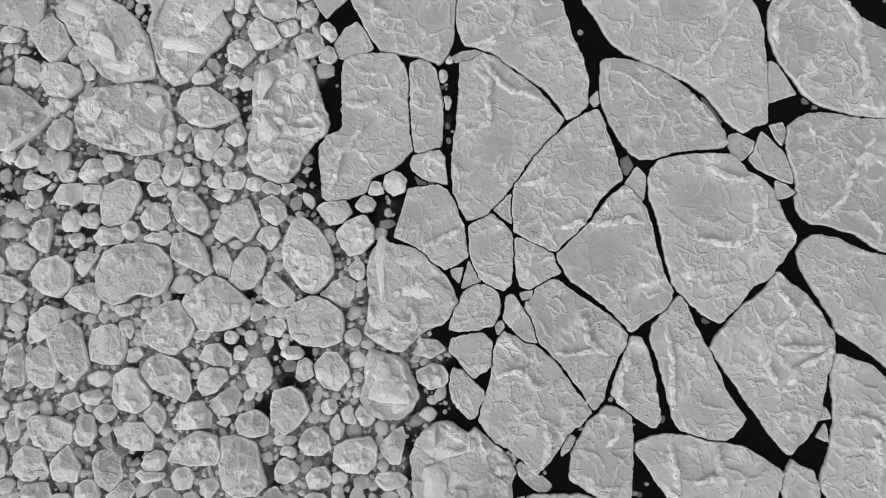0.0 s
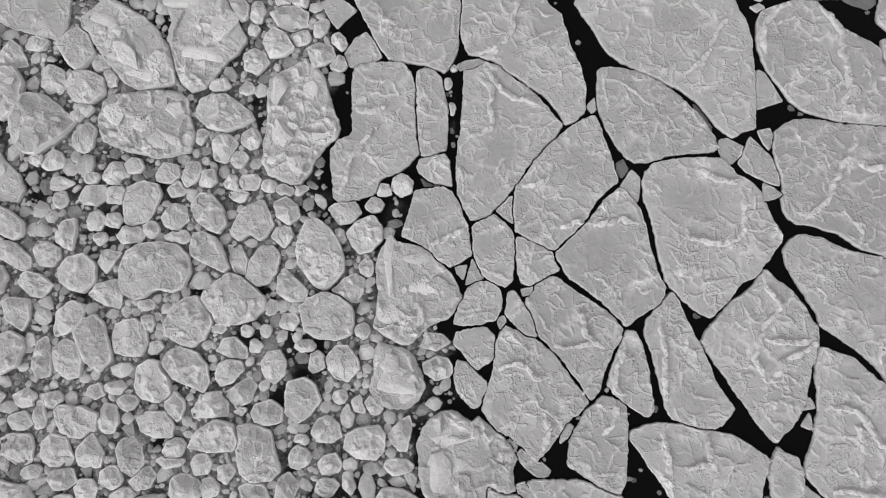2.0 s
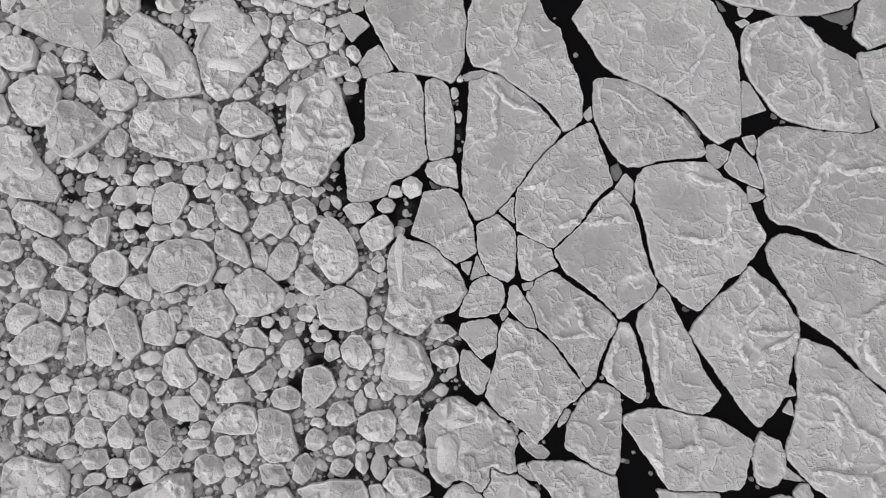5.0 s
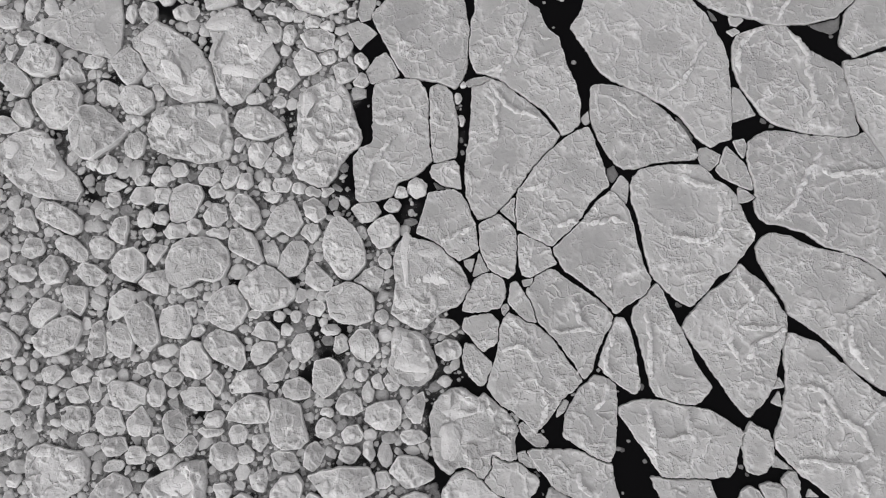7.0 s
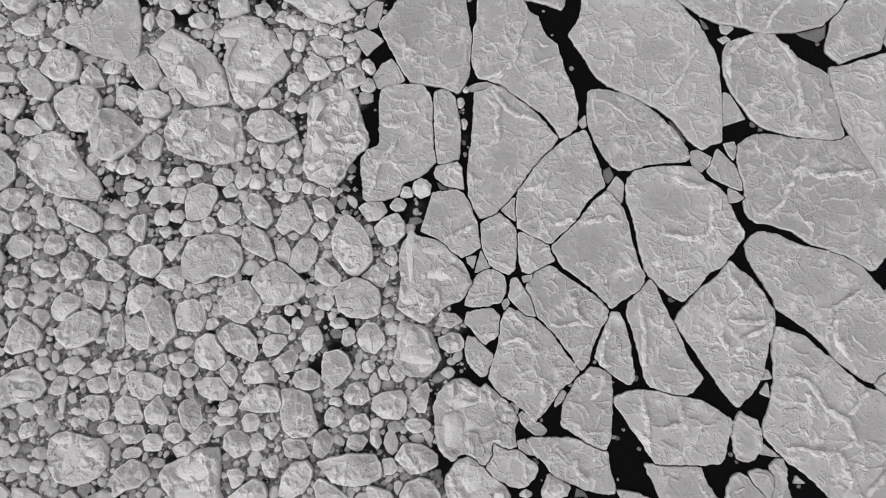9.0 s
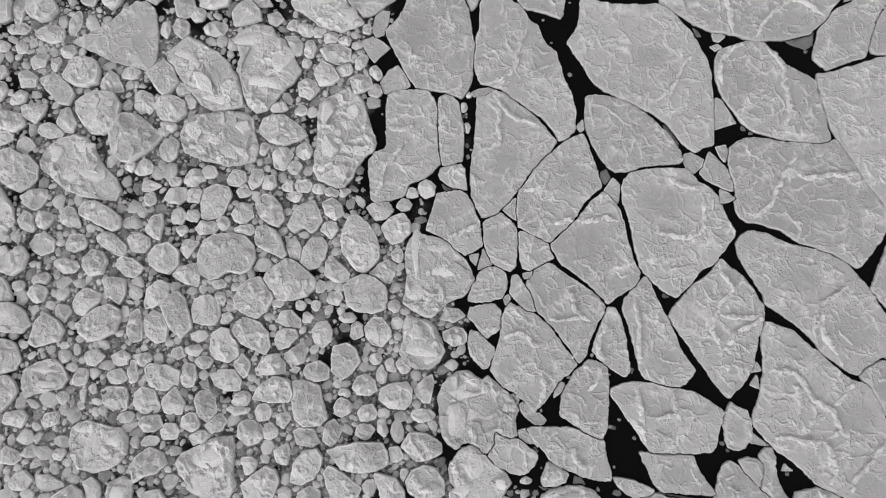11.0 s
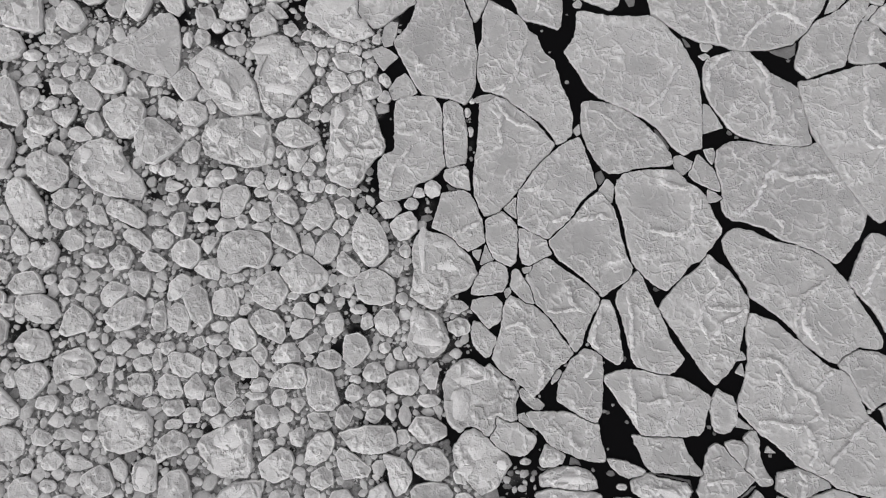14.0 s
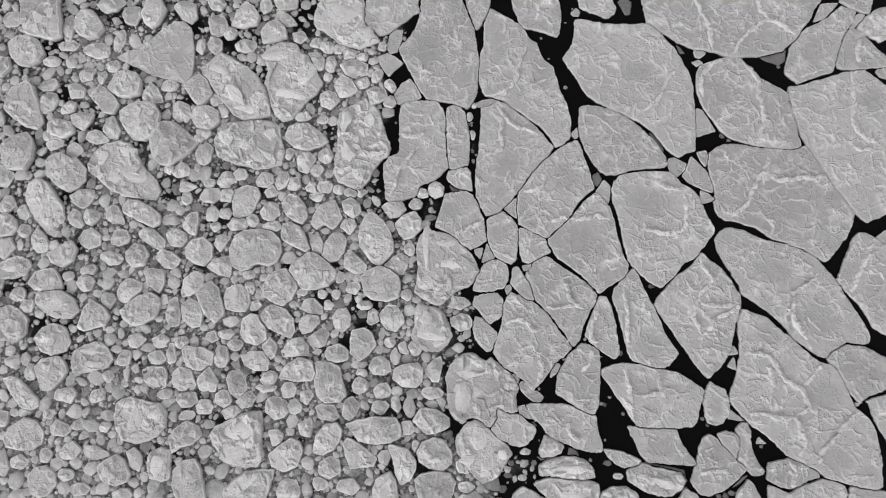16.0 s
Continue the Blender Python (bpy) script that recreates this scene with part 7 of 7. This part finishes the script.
def cover(x, y):
    """How closely brash packs at a place: 1 in the rubble field, 0 in open water."""
    ys, xs = [e[0] for e in EDGE][::-1], [e[1] for e in EDGE][::-1]
    v = min(1.0, max(0.0, (float(np.interp(y, ys, xs)) - x + 1.2 * noise.noise((x * 0.5, y * 0.5, 3))) / 1.6))
    for cx, cy, a, b2 in LEADS:
        v = min(v, min(1.0, max(0.32, (math.hypot((x - cx) / a, (y - cy) / b2) - 0.7 + 0.6 * noise.noise((x * 0.9, y * 0.9, 5))) * 1.1)))
    for cx, cy, a, b2 in MURK:
        v = max(v, min(0.24, 0.45 * (1.2 - math.hypot((x - cx) / a, (y - cy) / b2) + 0.5 * noise.noise((x * 0.8, y * 0.8, 15)))))
    v *= min(1.0, max(0.5, 1.0 + 0.9 * noise.noise((x * 0.34, y * 0.34, 41)) + 0.5 * noise.noise((x * 0.9, y * 0.9, 43))))
    return v * min(1.0, max(0.45, 0.88 + 0.7 * noise.noise((x * 0.13, y * 0.13, 9)) - 0.01 * (y - 3)))


CELL = 0.08
EAST = max(e[1] for e in EDGE) + 13
NX, NY = int((EAST - WEST) / CELL), int((NORTH - SOUTH) / CELL)
full = np.zeros((NY, NX), bool)
for ring in TAKEN:
    i0, i1 = np.floor((ring.min(0) - (WEST, SOUTH)) / CELL).astype(int), np.ceil((ring.max(0) - (WEST, SOUTH)) / CELL).astype(int)
    i0, i1 = np.maximum(i0, 0), np.minimum(i1, (NX, NY))
    if (i1 <= i0).any():
        continue
    gx, gy = np.meshgrid(np.arange(i0[0], i1[0]), np.arange(i0[1], i1[1]))
    pts = np.stack([WEST + (gx.ravel() + 0.5) * CELL, SOUTH + (gy.ravel() + 0.5) * CELL], 1)
    full[i0[1]:i1[1], i0[0]:i1[0]] |= inside(ring, pts).reshape(gx.shape)

rng = random.Random(7)


def throw(radius, many, gap, loose):
    """Free places of the field for pieces of that radius; loose: how readily they drift in open water."""
    for _ in range(many):
        x, y = rng.uniform(WEST, EAST), rng.uniform(SOUTH, NORTH)
        i, j = int((x - WEST) / CELL), int((y - SOUTH) / CELL)
        r = radius * rng.uniform(0.6, 1.35)
        q = int(r * gap / CELL)
        if j >= NY or i >= NX or i < q or j < q or full[j, i] or full[j - q:j + q + 1, i - q:i + q + 1].any():
            continue
        if rng.random() > cover(x, y) ** 1.5 + loose:
            continue
        q2 = max(1, int(r * 0.75 / CELL))
        full[max(0, j - q2):j + q2 + 1, max(0, i - q2):i + q2 + 1] = True
        yield x, y, r


# larger lumps lie singly: pale ones proud of the slush, and soaked ones low in it
def worn_lump(r, at, tall, squash=(0.6, 1.0)):
    """Corners and faces of a worn lump: a ridge of a few slanting facets over a rounded, uneven plan."""
    n, turn, sq = r.choice((6, 7, 7, 8)), r.uniform(0, math.tau), r.uniform(*squash)
    ct, st, ph = math.cos(turn), math.sin(turn), r.uniform(0, 9)
    cuts = [(r.uniform(0, math.tau), r.uniform(0.2, 0.7), tall * r.uniform(0.8, 1.1)) for _ in range(4)]
    verts = []
    for scale, level in ((0.92, -0.5), (1.02, 0.3), (0.93, 0.75), (0.62, 1.0), (0.3, 1.05)):
        for i in range(n):
            a = math.tau * i / n
            k2 = 1 + 0.4 * noise.noise((math.cos(a) * 1.1 + ph, math.sin(a) * 1.1, ph)) + 0.25 * noise.noise((math.cos(a) * 2.7, math.sin(a) * 2.7 + ph, ph))
            u, v = at * k2 * scale * math.cos(a), at * k2 * scale * math.sin(a) * sq
            h = tall * level
            if level > 0.5:
                h = max(0.4 * tall, min([h] + [c - s2 * (u * math.cos(w) + v * math.sin(w)) for w, s2, c in cuts])) + 0.04 * noise.noise((u * 2.5 + ph, v * 2.5, ph))
            verts.append((u * ct - v * st, u * st + v * ct, h))
    faces = [(k * n + i, k * n + (i + 1) % n, (k + 1) * n + (i + 1) % n, (k + 1) * n + i) for k in range(4) for i in range(n)]
    return verts, faces + [tuple(range(4 * n, 5 * n))]


def lumps(name, label, material, sizes, gap, lift, most):
    made = 0
    for radius, many in sizes:
        for x, y, r in throw(radius, many, gap, 0.0):
            v, f = worn_lump(rng, r * 1.12, lift + 0.42 * r)
            lump = mesh_object(name, v, f, material, (x, y, 0))
            tagged(lump, label, "ice lump", "loose lumps of brash")
            made += 1
            if made >= most:
                return


lumps("ice_lump", "angular lump of pale brash ice in slush", BRASH, ((0.8, 9000), (0.66, 16000), (0.54, 26000)), 0.78, 0.12, 300)
lumps("ice_chunk", "small pale chunk of brash ice in slush", BRASH, ((0.52, 20000), (0.42, 30000)), 0.76, 0.1, 300)
lumps("soaked_lump", "grey soaked lump of ice sunk in slush", CRUMB, ((0.5, 20000),), 0.7, 0.03, 300)


def scatter(name, label, sizes, material, flat, loose):
    """Pieces of shrinking size in what is left of the field, in one mesh."""
    verts, faces = [], []
    for radius, many in sizes:
        for x, y, r in throw(radius, many, 0.72, loose):
            v, f = shard(rng, r * 1.1, x, y, 0.0, 0.05 + flat * r, 0.2, sides=(6, 7, 8, 9))
            faces += [tuple(k2 + len(verts) for k2 in fc) for fc in f]
            verts += v
    return tagged(mesh_object(name, verts, faces, material), label, "brash ice", kind="stuff")


scatter("brash_chunks", "loose knee-high chunks of pale brash ice", ((0.38, 24000), (0.32, 24000), (0.26, 30000)), BRASH, 0.28, 0.0)
scatter("brash_crumbs", "small wet crumbs of dark grey brash ice", ((0.2, 30000), (0.15, 16000), (0.11, 12000)), CRUMB, 0.2, 0.008)

STEP = 0.45
nx, ny = int((EAST - WEST) / STEP), int((NORTH - SOUTH) / STEP)
verts, thick = [], []
for j in range(ny + 1):
    for i in range(nx + 1):
        x, y = WEST + i * STEP, SOUTH + j * STEP
        verts.append((x, y, 0.075 + 0.03 * noise.noise((x * 0.7, y * 0.7, 1))))
        thick.append(cover(x, y))
faces = [(j * (nx + 1) + i, j * (nx + 1) + i + 1, (j + 1) * (nx + 1) + i + 1, (j + 1) * (nx + 1) + i) for j in range(ny) for i in range(nx)]
faces = [f for f in faces if max(thick[v] for v in f) > 0.02]
slush = mesh_object("slush", verts, faces, SLUSH)
layer = slush.data.attributes.new("cover", "FLOAT", "POINT")
layer.data.foreach_set("value", thick)
tagged(slush, "soaked grey slush filling the gaps between ice blocks", "slush", kind="stuff")
